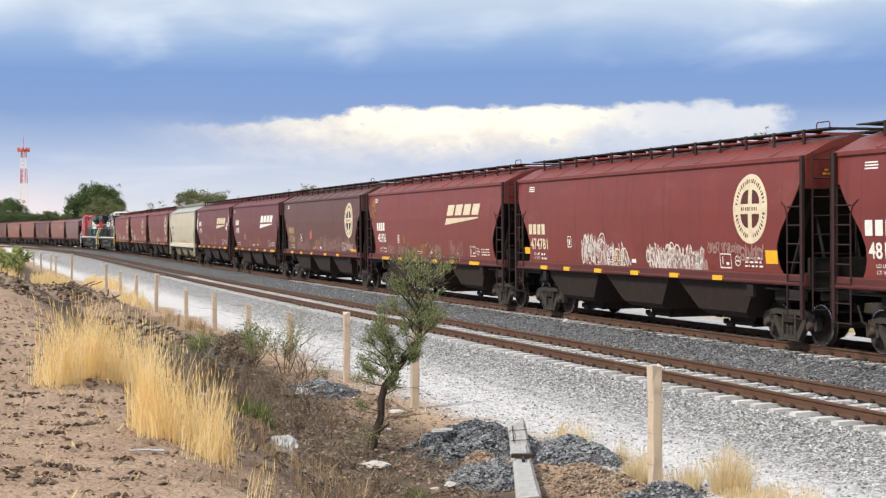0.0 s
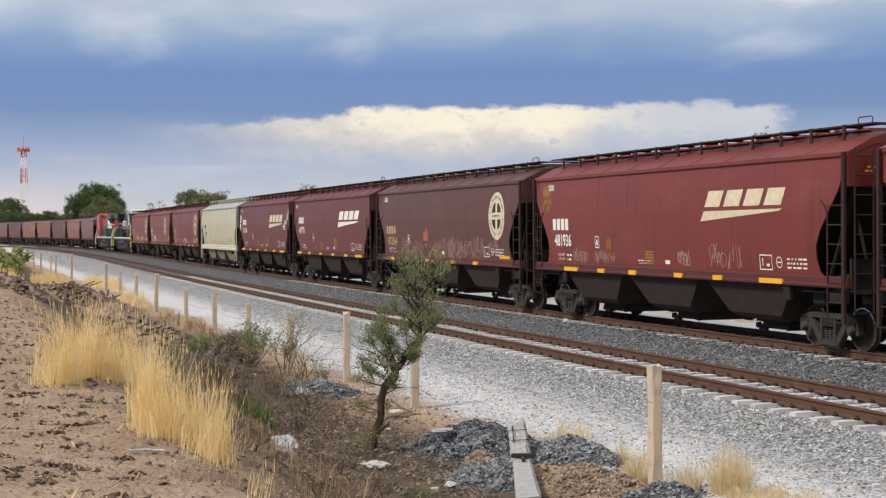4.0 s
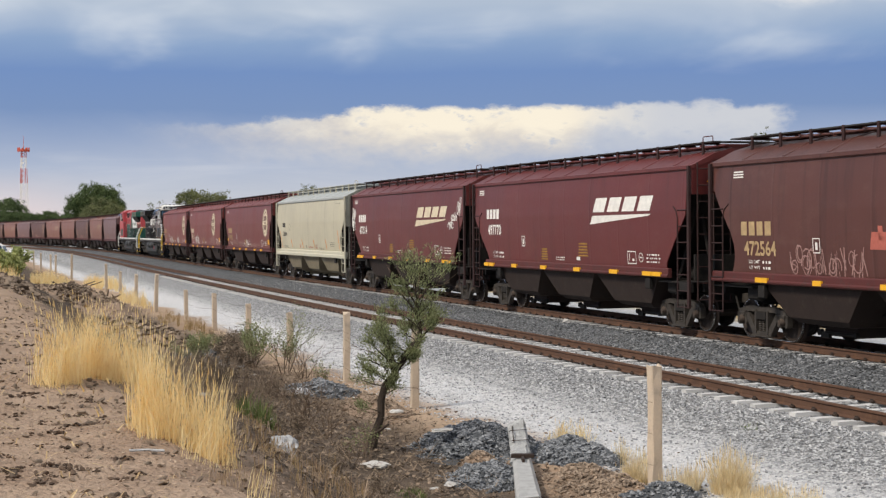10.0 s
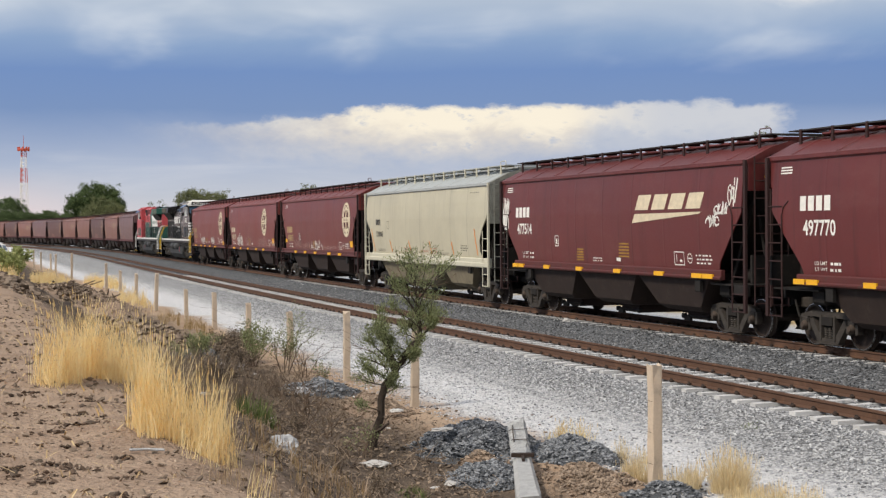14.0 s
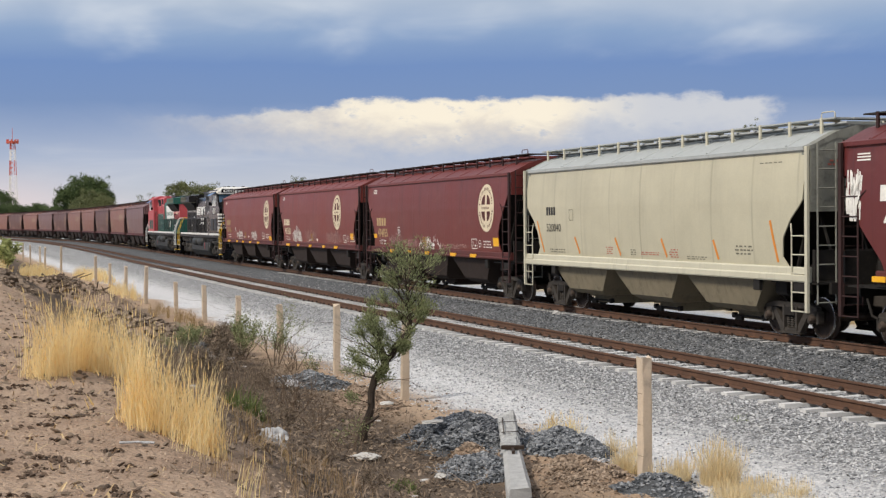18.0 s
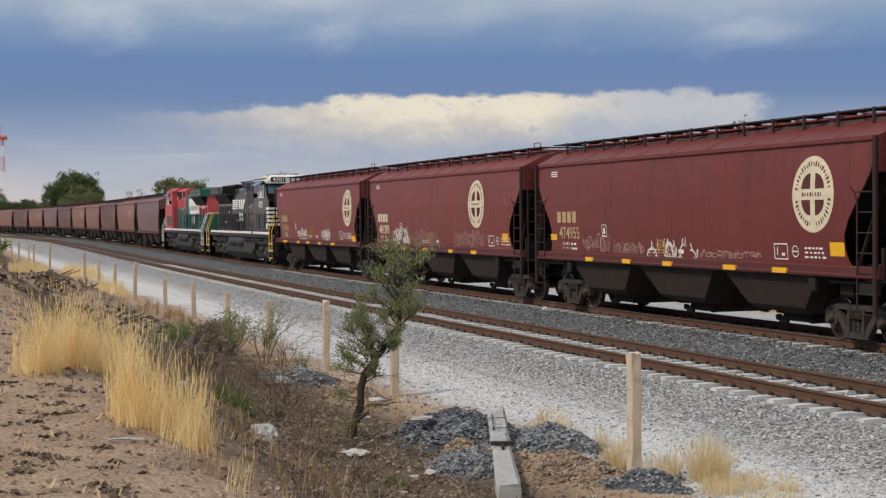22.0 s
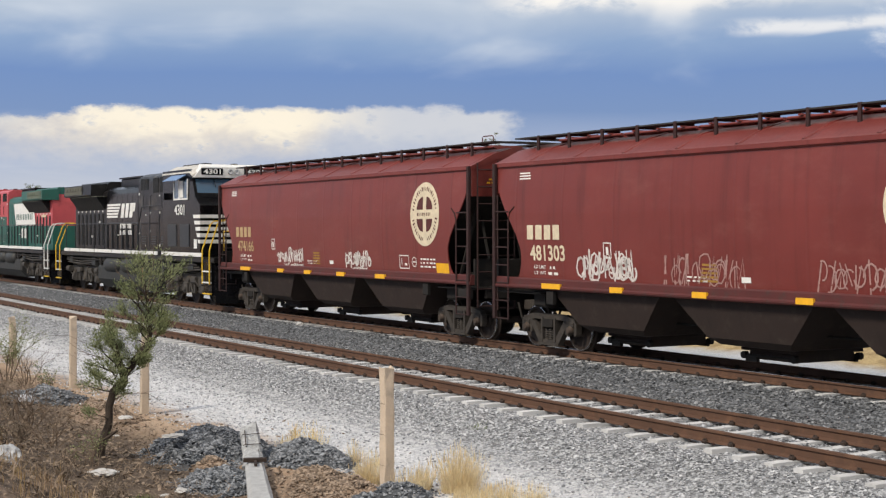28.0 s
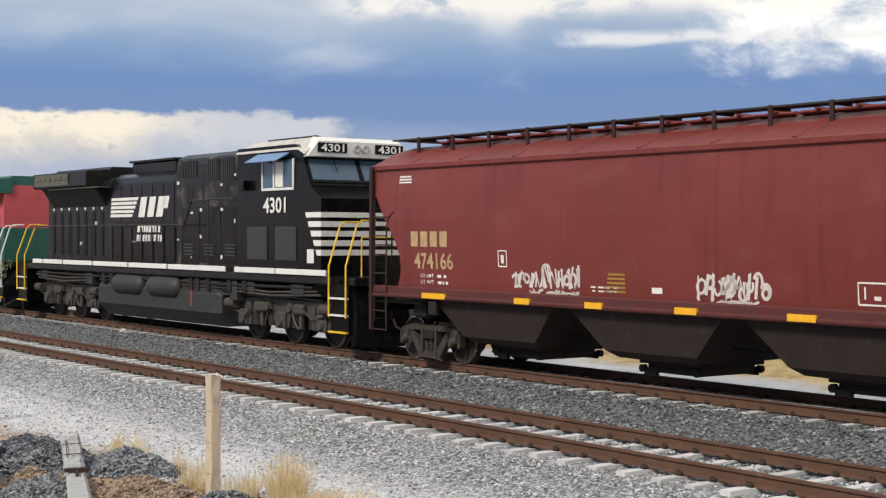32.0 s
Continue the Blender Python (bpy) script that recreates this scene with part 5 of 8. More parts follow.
def bolster_mesh():
    m = Mesh()
    m.loft([[(-0.2, y, 0.48 - e), (0.2, y, 0.48 - e), (0.2, y, 0.66), (-0.2, y, 0.66)] for y, e in ((-1.1, 0), (-0.6, 0.06), (0.6, 0.06), (1.1, 0))])
    m.lathe([(0.0, 0.64), (0.2, 0.64), (0.2, 0.86), (0.0, 0.86)], 14, None, "z")
    for x in (-0.45, 0.45):
        m.tube([(x, -0.8, 0.45), (x, 0.8, 0.45)], 0.05, 6)
        m.box(x - 0.08, x + 0.08, -0.82, -0.66, 0.28, 0.62, c=0.02)
        m.box(x - 0.08, x + 0.08, 0.66, 0.82, 0.28, 0.62, c=0.02)
    return m.data("bolster", M["grime_and_shade"])


def cap_mesh():
    m = Mesh()
    for d in (-1,):
        m.lathe([(0.0, d * 1.15), (0.06, d * 1.15), (0.075, d * 1.12), (0.095, d * 1.09), (0.095, d * 0.96), (0.0, d * 0.96)], 14)
    return m.data("bearing_cap", M["cap"], True)


TURN = Matrix.Rotation(math.pi, 4, "Z")
def rim_mesh(r=WHEEL_R):
    m = Mesh()
    for d in (-1,):
        y = 0.7535 * d
        m.lathe([(r * 0.955, y + 0.05 * d), (r * 0.955, y + 0.066 * d), (r - 0.004, y + 0.064 * d), (r - 0.002, y + 0.03 * d), (r * 0.97, y + 0.03 * d), (r * 0.955, y + 0.05 * d)], 28)
    return m.data("tread", M["tread"], True)


SHARED = {"rim": rim_mesh(), "wheelset": wheelset_mesh(), "frame": side_frame_mesh(M["truck"]), "spring": spring_mesh(), "bolster": bolster_mesh(), "cap": cap_mesh()}
SPINNING = []                                     # wheelsets, their place and rolling radius


def both(name, me, parent, label=""):
    """A part on this side of the car and its twin on the other."""
    part(name, me, None, parent, label)
    part(name, me, None, parent, label, TURN)


def add_truck(parent, x):
    """A four-wheel truck under a car."""
    t = part("truck", SHARED["bolster"], None, parent, "dusty cast-steel four-wheel truck", pose(x, 0, 0))
    both("side_frame", SHARED["frame"], t)
    for dx in (-0.15, 0.0, 0.15):
        for y in (-1.0, 1.0):
            part("coil_spring", SHARED["spring"], None, t, m=pose(dx, y, 0))
    for dx in (-0.8635, 0.8635):
        w = part("wheelset", SHARED["wheelset"], None, t, m=pose(dx, 0, WHEEL_R))
        both("tread", SHARED["rim"], w, "bright worn wheel rim")
        for m in (pose(dx, 0, WHEEL_R), pose(dx, 0, WHEEL_R) @ TURN):
            part("bearing_cap", SHARED["cap"], None, t, "rusty round bearing cap", m)
        SPINNING.append((w, dx, WHEEL_R))
    return t


# by height: how far the side sheet reaches towards the car's end, and how far it bellies out
ROUND_ENDS = [(1.34, 7.65), (1.5, 7.42), (1.65, 7.24), (1.93, 7.14), (2.2, 7.15), (2.5, 7.30), (2.87, 7.60), (3.2, 7.86), (3.4, 8.0), (3.55, 8.06), (4.12, 8.08)]
SHARP_ENDS = [(1.34, 6.30), (1.5, 6.36), (1.75, 6.44), (2.86, 7.46), (2.95, 7.52), (4.12, 7.56)]
TUB_ENDS = [(1.34, 7.0), (1.6, 6.86), (1.78, 6.68), (2.2, 6.74), (2.6, 7.05), (2.88, 7.40), (3.0, 7.52), (3.5, 7.58), (4.12, 7.50)]
BELLY = [(1.34, 1.50), (1.7, 1.555), (2.3, 1.60), (3.0, 1.615), (3.6, 1.59), (4.12, 1.53)]
Z_LIST = [1.5, 1.6, 1.7, 1.78, 1.9, 2.0, 2.2, 2.4, 2.5, 2.6, 2.7, 2.8, 2.88, 2.95, 3.0, 3.1, 3.2, 3.3, 3.4, 3.48, 3.55, 3.8, 4.12]


def hopper_meshes(ends, body, trim, roof, under, board):
    """All the meshes of one kind of car; near-side and leading-end pieces, whose twins are turned about."""
    D = {}
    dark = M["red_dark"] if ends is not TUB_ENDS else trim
    top = lerp(4.12, ends)
    post = 8.20 if ends is ROUND_ENDS else 7.70           # the corner post and end plate
    sill_x = 8.28 if ends is ROUND_ENDS else post if ends is TUB_ENDS else lerp(1.4, ends) + 0.25
    spread = TRUCK_C if ends is ROUND_ENDS else SHORT_C
    sh = ({"sharp": SHORT_L, "tub": CREAM_L}.get("tub" if ends is TUB_ENDS else "sharp" if ends is SHARP_ENDS else "", CAR_L) - CAR_L) / 2       # the end gear stands this much further in
    D["spread"], D["shift"] = spread, sh
    m, rings = Mesh(), []
    for z in Z_LIST:
        e, y = lerp(z, ends), -lerp(z, BELLY)
        us = [-1, -0.985] + [-0.94 + 1.88 * i / 24 for i in range(25)] + [0.985, 1]
        rings.append([(u * e, y, z) for u in us] + [(u * e, y + 0.03, z) for u in us[::-1]])
    m.loft(rings)
    D["side"] = m.data("side_sheet", body, True)
    m = Mesh()
    ring = [(-1.56, 4.02), (-1.60, 4.05), (-1.60, 4.13), (-1.50, 4.17), (-0.95, 4.44), (-0.45, 4.58), (0.45, 4.58), (0.95, 4.44), (1.50, 4.17), (1.60, 4.13), (1.60, 4.05), (1.56, 4.02), (0.8, 4.2), (-0.8, 4.2)]
    m.loft([[(x, y * sc, 4.05 + (z - 4.05) * sc) for y, z in ring] for x, sc in ((-top - 0.02, 0.985), (-top + 0.02, 1.0), (top - 0.02, 1.0), (top + 0.02, 0.985))])
    for k in range(9):
        x = -6.8 + k * 1.7
        for d in (-1, 1):
            m.loft([[(x + e, 1.55 * d, 4.15 + f), (x + e, 0.95 * d, 4.44 + f), (x + e, 0.45 * d, 4.58 + f)] for e, f in ((-0.05, 0.0), (-0.03, 0.02), (0.03, 0.02), (0.05, 0.0))], closed=False)
    D["roof"] = m.data("roof", roof)
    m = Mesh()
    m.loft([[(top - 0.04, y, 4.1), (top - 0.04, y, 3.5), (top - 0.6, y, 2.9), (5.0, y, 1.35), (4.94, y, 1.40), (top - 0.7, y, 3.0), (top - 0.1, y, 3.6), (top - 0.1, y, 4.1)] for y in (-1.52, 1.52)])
    # near-black colour stands in for shade inside the end recess
    D["slope"] = m.data("end_slope_sheet", M["grime_and_shade"])
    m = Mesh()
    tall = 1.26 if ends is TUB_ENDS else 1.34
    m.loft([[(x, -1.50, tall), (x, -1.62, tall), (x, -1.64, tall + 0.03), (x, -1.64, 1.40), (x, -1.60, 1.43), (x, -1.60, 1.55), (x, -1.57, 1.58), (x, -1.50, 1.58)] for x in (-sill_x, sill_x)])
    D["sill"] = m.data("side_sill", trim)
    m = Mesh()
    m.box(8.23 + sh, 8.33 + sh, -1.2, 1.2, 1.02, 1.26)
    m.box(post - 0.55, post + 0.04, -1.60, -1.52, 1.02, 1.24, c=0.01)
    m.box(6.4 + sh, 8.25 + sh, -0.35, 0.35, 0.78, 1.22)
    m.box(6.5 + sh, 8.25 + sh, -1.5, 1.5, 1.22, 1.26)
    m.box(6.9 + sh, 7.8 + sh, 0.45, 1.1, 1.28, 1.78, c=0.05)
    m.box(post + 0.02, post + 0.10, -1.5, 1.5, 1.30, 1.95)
    D["end"] = m.data("end_platform", M["grime_and_shade"])
    D["tank"] = Mesh().lathe([(0.0, -0.45), (0.17, -0.42), (0.17, 0.42), (0.0, 0.45)], 12, Matrix.Translation((7.1 + sh, -0.8, 1.43)), "x").data("brake_reservoir", M["grime_and_shade"], True)
    D["brace"] = [Mesh().tube([(8.2 + sh, y, 1.24), (top - 0.5, y, 2.95)], 0.035, 5).data("end_brace", M["grime_and_shade"]) for y in (-0.9, 0.0, 0.9)]
    D["brace"] += [Mesh().tube([(6.9 + sh, y, 1.24), (top - 0.1, y, 3.5)], 0.05, 5).data("end_brace", M["grime_and_shade"]) for y in (-1.15, 1.15)]
    m = Mesh()
    m.box(-8.0 - sh, 8.0 + sh, -0.18, 0.18, 1.05, 1.36)
    for x in (-spread / 2, spread / 2):
        m.box(x - 0.22, x + 0.22, -1.3, 1.3, 0.92, 1.32, c=0.06)
    m.tube([(-5.0, -0.55, 0.75), (5.0, -0.55, 0.75)], 0.03, 5)
    for x in (-6.0 - sh, 6.0 + sh):
        m.box(x - 0.13, x + 0.13, -1.58, -1.5, 1.02, 1.32, c=0.02)
        m.box(x - 0.13, x + 0.13, 1.5, 1.58, 1.02, 1.32, c=0.02)
    D["frame"] = m.data("centre_sill", M["grime_and_shade"])
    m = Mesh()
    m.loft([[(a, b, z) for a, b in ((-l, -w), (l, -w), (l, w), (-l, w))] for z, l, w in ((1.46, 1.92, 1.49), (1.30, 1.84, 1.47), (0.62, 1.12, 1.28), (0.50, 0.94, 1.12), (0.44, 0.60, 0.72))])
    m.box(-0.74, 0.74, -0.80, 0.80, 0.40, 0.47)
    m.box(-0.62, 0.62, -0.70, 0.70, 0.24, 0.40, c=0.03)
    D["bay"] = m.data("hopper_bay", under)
    m = Mesh()
    for y in (-0.78,):
        m.tube([(-0.72, y, 0.31), (0.72, y, 0.31)], 0.03, 6)
        for x in (-0.66, 0.66):
            m.lathe([(0.0, y - 0.05), (0.07, y - 0.05), (0.07, y + 0.05), (0.0, y + 0.05)], 10, Matrix.Translation((x, 0, 0.31)))
        m.box(-0.6, -0.3, y - 0.04, y + 0.04, 0.2, 0.3)
    D["gate"] = m.data("outlet_gate", M["grime_and_shade"])
    m = Mesh()
    for x, z in ((0.09, 1.05), (-0.09, 1.0)):
        m.lathe([(0.0, -1.30), (0.075, -1.30), (0.075, -1.27), (0.05, -1.26), (0.05, -1.0), (0.0, -1.0)], 10, Matrix.Translation((x, 0, z - 0.03)))
    m.box(-0.18, 0.18, -1.28, -1.2, 0.95, 1.08, c=0.02)
    D["lock"] = m.data("gate_lock", M["grime_and_shade"])
    m = Mesh()
    m.box(-post - 0.1, post + 0.1, -1.01, -0.55, 4.70, 4.73)
    m.box(post - 0.27, post + 0.16, -0.56, 0.55, 4.70, 4.73)
    D["board"] = m.data("running_board", board)
    m = Mesh()
    m.box(-7.4, 7.4, -0.36, 0.36, 4.56, 4.62, c=0.03)
    for i in range(6):
        x = -6.2 + i * 2.48
        m.box(x - 1.18, x + 1.18, -0.42, 0.42, 4.62, 4.68, c=0.02)
        for dx in (-0.8, 0.0, 0.8):
            m.box(x + dx - 0.05, x + dx + 0.05, -0.46, 0.46, 4.68, 4.71)
    D["hatch"] = m.data("hatch_cover", roof)
    m = Mesh()
    m.box(-0.04, 0.04, -1.02, -0.98, 4.38, 4.74)
    m.box(-0.03, 0.03, -1.0, -0.55, 4.66, 4.70)
    D["bracket"] = m.data("board_bracket", trim if ends is TUB_ENDS else dark)
    for nm, d in (("ladder_a", 1), ("ladder_b", -1)):
        m, y, b = Mesh(), -1.62, post - 0.58
        low = ends is TUB_ENDS
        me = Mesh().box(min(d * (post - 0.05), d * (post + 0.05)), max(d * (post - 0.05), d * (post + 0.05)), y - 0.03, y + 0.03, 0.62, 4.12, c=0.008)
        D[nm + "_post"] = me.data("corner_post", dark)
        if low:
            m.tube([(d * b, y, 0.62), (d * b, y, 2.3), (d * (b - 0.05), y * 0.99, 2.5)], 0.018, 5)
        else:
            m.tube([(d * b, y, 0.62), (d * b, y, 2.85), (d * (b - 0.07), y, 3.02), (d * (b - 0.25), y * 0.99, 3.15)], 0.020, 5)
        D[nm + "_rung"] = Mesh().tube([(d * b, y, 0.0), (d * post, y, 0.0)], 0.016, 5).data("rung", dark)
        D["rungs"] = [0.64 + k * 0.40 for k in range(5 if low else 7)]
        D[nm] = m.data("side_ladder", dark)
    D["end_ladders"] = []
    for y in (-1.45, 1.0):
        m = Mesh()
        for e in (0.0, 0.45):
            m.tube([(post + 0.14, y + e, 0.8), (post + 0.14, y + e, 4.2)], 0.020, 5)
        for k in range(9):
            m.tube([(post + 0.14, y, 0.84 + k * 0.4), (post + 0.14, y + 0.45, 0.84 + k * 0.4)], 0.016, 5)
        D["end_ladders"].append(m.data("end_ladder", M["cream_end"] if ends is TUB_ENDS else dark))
    plate = Mesh()
    low = 2.75 if ends is TUB_ENDS else 3.42
    gable = [(-1.56, low), (-1.56, 4.10), (-0.95, 4.41), (-0.45, 4.55), (0.45, 4.55), (0.95, 4.41), (1.56, 4.10), (1.56, low)]
    plate.loft([[(x, y, z) for y, z in gable] for x in (post, post + 0.06)])
    shell = [(-1.58, 4.04), (-1.59, 4.13), (-1.49, 4.165), (-0.94, 4.435), (-0.44, 4.575), (0.44, 4.575), (0.94, 4.435), (1.49, 4.165), (1.59, 4.13), (1.58, 4.04), (0.9, 4.3), (-0.9, 4.3)]
    plate.loft([[(x, y, z) for y, z in shell] for x in (top, post + 0.07)])
    for y in (-1.52, 1.52):
        plate.box(top - 0.10, post, y - 0.03, y + 0.03, 3.46, 4.10)
    D["bulkhead"] = plate.data("end_plate", M["cream_end"] if ends is TUB_ENDS else body)
    caution = Mesh()
    for k, z in enumerate((3.72, 3.80)):
        for q in range(5 - k):
            caution.box(post + 0.062, post + 0.066, -1.15 + 0.05 * k + q * 0.13, -1.06 + 0.05 * k + q * 0.13, z, z + 0.04)
    D["caution"] = caution.data("caution_stencil", M["spray_red"] if ends is TUB_ENDS else M["yellow"])
    m = Mesh()
    for y in (-1.02,):
        m.tube([(post + e, y, z) for e, z in ((-0.35, 4.72), (-0.35, 4.82), (-0.32, 4.85), (0.10, 4.85), (0.14, 4.82), (0.14, 4.72))], 0.014, 5)
    D["hoop"] = m.data("roof_grab_rail", trim)
    m = Mesh()
    m.box(8.25 + sh, 8.62 + sh, -0.12, 0.12, 0.72, 0.98, c=0.03)
    m.loft([[(x + sh, y, z) for x, y in ((8.6, -0.14), (8.6, 0.12), (8.74, 0.18), (8.80, 0.10), (8.72, 0.02), (8.78, -0.10))] for z in (0.68, 1.0)])
    D["coupler"] = m.data("coupler", M["truck"])
    m = Mesh()
    m.tube([(8.3 + sh, -0.3, 0.9), (8.5 + sh, -0.32, 0.55), (8.75 + sh, -0.25, 0.45)], 0.03, 6)
    D["hose"] = m.data("brake_hose", M["grime_and_shade"])
    m = Mesh()
    m.lathe([(0.26, -0.02), (0.29, 0.0), (0.26, 0.02), (0.24, 0.0), (0.26, -0.02)], 18, None, "x")
    for k in range(4):
        a = k * math.pi / 2
        m.tube([(0, 0, 0), (0, 0.26 * math.cos(a), 0.26 * math.sin(a))], 0.015, 5)
    D["brake"] = m.data("brake_wheel", M["grime_and_shade"])
    return D


def build_hopper(D, label):
    root = tagged(new("hopper_car"), label, "freight car", "cars of the freight train")
    both("side_sheet", D["side"], root)
    roof = part("roof", D["roof"], None, root)
    both("running_board", D["board"], roof, "dark grating walkway along the roof")
    part("hatch_cover", D["hatch"], None, roof)
    for i in range(13):
        for m in (pose(-7.32 + i * 1.22, 0, 0), pose(-7.32 + i * 1.22, 0, 0) @ TURN):
            part("board_bracket", D["bracket"], None, roof, m=m)
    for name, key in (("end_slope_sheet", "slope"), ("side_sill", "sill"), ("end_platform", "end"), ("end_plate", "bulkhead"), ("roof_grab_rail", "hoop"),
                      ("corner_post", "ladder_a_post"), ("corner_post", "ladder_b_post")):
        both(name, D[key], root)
    for key in ("ladder_a", "ladder_b"):
        for m in (Matrix.Identity(4), TURN):
            ladder = part("side_ladder", D[key], None, root, m=m)
            for z in D["rungs"]:
                part("rung", D[key + "_rung"], None, ladder, m=pose(0, 0, z))
    for me in [D["tank"]] + D["brace"] + D["end_ladders"]:
        both(me.name.split(".")[0], me, root)
    both("caution_stencil", D["caution"], root, "small stencilled warning on the end plate")
    part("centre_sill", D["frame"], None, root)
    pitch = 4.2 + D["shift"] * 0.5
    for x in (-pitch, 0.0, pitch):
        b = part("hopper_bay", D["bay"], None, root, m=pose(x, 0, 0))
        both("outlet_gate", D["gate"], b)
        part("gate_lock", D["lock"], None, b)
    for m in (Matrix.Identity(4), TURN):
        c = part("coupler", D["coupler"], None, root, m=m)
        part("brake_hose", D["hose"], None, c)
    part("brake_wheel", D["brake"], None, root, m=pose(-8.46 - D["shift"], 0.5, 2.6))
    for x in (-D["spread"] / 2, D["spread"] / 2):
        add_truck(root, x)
    return root


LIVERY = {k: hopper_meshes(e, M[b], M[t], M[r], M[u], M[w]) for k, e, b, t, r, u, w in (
    ("red", ROUND_ENDS, "red", "red_trim", "red", "hopper_dust_shade", "grating"), ("red_dim", ROUND_ENDS, "red_dim", "red_trim", "red_dim", "hopper_dust_shade", "grating"), ("brown", ROUND_ENDS, "brown", "red_trim", "brown", "hopper_dust_shade", "grating"),
    ("mauve", ROUND_ENDS, "mauve", "red_trim", "mauve", "hopper_dust_shade", "grating"), ("rust_red", ROUND_ENDS, "rust_red", "red_trim", "rust_red", "hopper_dust_shade", "grating"),
    ("red_sharp", SHARP_ENDS, "red_deep", "red_trim", "red_deep", "hopper_dust_shade", "grating"), ("cream", TUB_ENDS, "cream", "cream_light", "cream_roof", "cream_grime", "cream_roof"))}
TRAIN = []          # thing, offset of its middle from the second car's middle, truck spacing, heading
CONSIST = [("A", "red", "red covered hopper car with a weathered side"), ("B", "red", "oxide-red covered hopper car with round emblem and white graffiti"),
           ("C", "red", "oxide-red covered hopper car with slanted cream lettering"), ("D", "brown", "dull brown covered hopper car with round emblem and scrawled graffiti"),
           ("E", "red_sharp", "deep red covered hopper car with slanted cream lettering"), ("F", "red_sharp", "oxide-red covered hopper car with slanted cream lettering and white scrawl"),
           ("G", "cream", "cream covered hopper car with orange reflector strips"), ("H", "red_dim", "dark red covered hopper car with round emblem and graffiti"),
           ("I", "red", "oxide-red covered hopper car with round emblem and graffiti tags"), ("J", "red", "oxide-red covered hopper car with round emblem behind the locomotive")]
CAR = {}
tail = CAR_L * 1.5                                # the trailing coupler of the last car set down
for key, livery, label in CONSIST:
    CAR[key] = build_hopper(LIVERY[livery], label)
    long = CAR_L + 2 * LIVERY[livery]["shift"]
    TRAIN.append((CAR[key], tail - long / 2, LIVERY[livery]["spread"], 0.0))
    tail -= long
LOCO_X = {"NS": tail - LOCO_L / 2 + 0.28, "FX": tail - LOCO_L * 1.5 - 0.1}
REAR = ["mauve", "rust_red", "brown", "rust_red", "rust_red", "brown", "mauve", "rust_red", "brown", "rust_red", "red", "rust_red", "brown"]
for i, livery in enumerate(REAR):
    c = build_hopper(LIVERY[livery], "weathered %s covered hopper car in the rear of the train" % {"mauve": "mauve-grey", "rust_red": "faded red", "red": "oxide-red", "brown": "dull brown"}[livery])
    CAR["K%d" % (i + 1)] = c
    TRAIN.append((c, tail - CAR_L * (0.5 + i) - 2 * LOCO_L, TRUCK_C, 0.0))


# ---------------------------------------------------------------- paint on the car sides
def side_y(z, lift=0.006):
    return -(lerp(z, BELLY) + lift)


def strip(mesh, pts, wide, lift=0.007, y=None):
    """A painted stroke through (along, height) points."""
    pts = [Vector(p) for p in pts]
    L, Rr = [], []
    for i, p in enumerate(pts):
        d = pts[min(i + 1, len(pts) - 1)] - pts[max(i - 1, 0)]
        n = Vector((-d.y, d.x)).normalized() * wide / 2
        L.append(p + n)
        Rr.append(p - n)
    at = lambda q: (q.x, side_y(q.y, lift) if y is None else y, q.y)
    k = len(pts)
    mesh.add([at(q) for q in L] + [at(q) for q in Rr], [(i, i + 1, k + i + 1, k + i) for i in range(k - 1)])


def quad(mesh, a0, a1, z0, z1, lean=0.0, lift=0.007, y=None):
    n = max(1, int((z1 - z0) / 0.15))
    zs = [z0 + (z1 - z0) * i / n for i in range(n + 1)]
    vs = []
    for z in zs:
        e = lean * (z - z0)
        yy = side_y(z, lift) if y is None else y
        vs += [(a0 + e, yy, z), (a1 + e, yy, z)]
    mesh.add(vs, [(2 * i, 2 * i + 1, 2 * i + 3, 2 * i + 2) for i in range(n)])


def disc(mesh, a, z, r0, r1, t0=0.0, t1=360.0, lift=0.007, n=40, sx=1.0):
    """A ring or sector on the side sheet."""
    k = max(3, int(n * (t1 - t0) / 360))
    vs = []
    for j in range(k + 1):
        t = radians(t0 + (t1 - t0) * j / k)
        for q in range(5):
            r = r0 + (r1 - r0) * q / 4
            vs.append((a + r * sx * math.cos(t), side_y(z + r * math.sin(t), lift), z + r * math.sin(t)))
    mesh.add(vs, [(5 * j + q, 5 * j + q + 1, 5 * j + q + 6, 5 * j + q + 5) for j in range(k) for q in range(4)])


def lettering(text, a0, a1, z0, z1, mat, parent, label="", y=None, m=None, bold=0.02):
    """Readable characters, fitted between a0 and a1."""
    cu = bpy.data.curves.new("lettering", "FONT")
    cu.body, cu.offset, cu.resolution_u = text, bold, 3
    ob = bpy.data.objects.new("lettering", cu)
    me = bpy.data.meshes.new_from_object(ob)
    bpy.data.objects.remove(ob)
    xs, ys = [v.co.x for v in me.vertices], [v.co.y for v in me.vertices]
    x0, x1, y0, y1 = min(xs), max(xs), min(ys), max(ys)
    for v in me.vertices:
        a = a0 + (v.co.x - x0) / (x1 - x0) * (a1 - a0)
        z = z0 + (v.co.y - y0) / (y1 - y0) * (z1 - z0)
        v.co = (a, side_y(z, 0.008) if y is None else y, z)
    me.materials.clear()
    me.materials.append(mat)
    return part("lettering", me, None, parent, label, m)


def mark(name, mesh, mat, parent, label=""):
    return part(name, mesh, M[mat], parent, label)


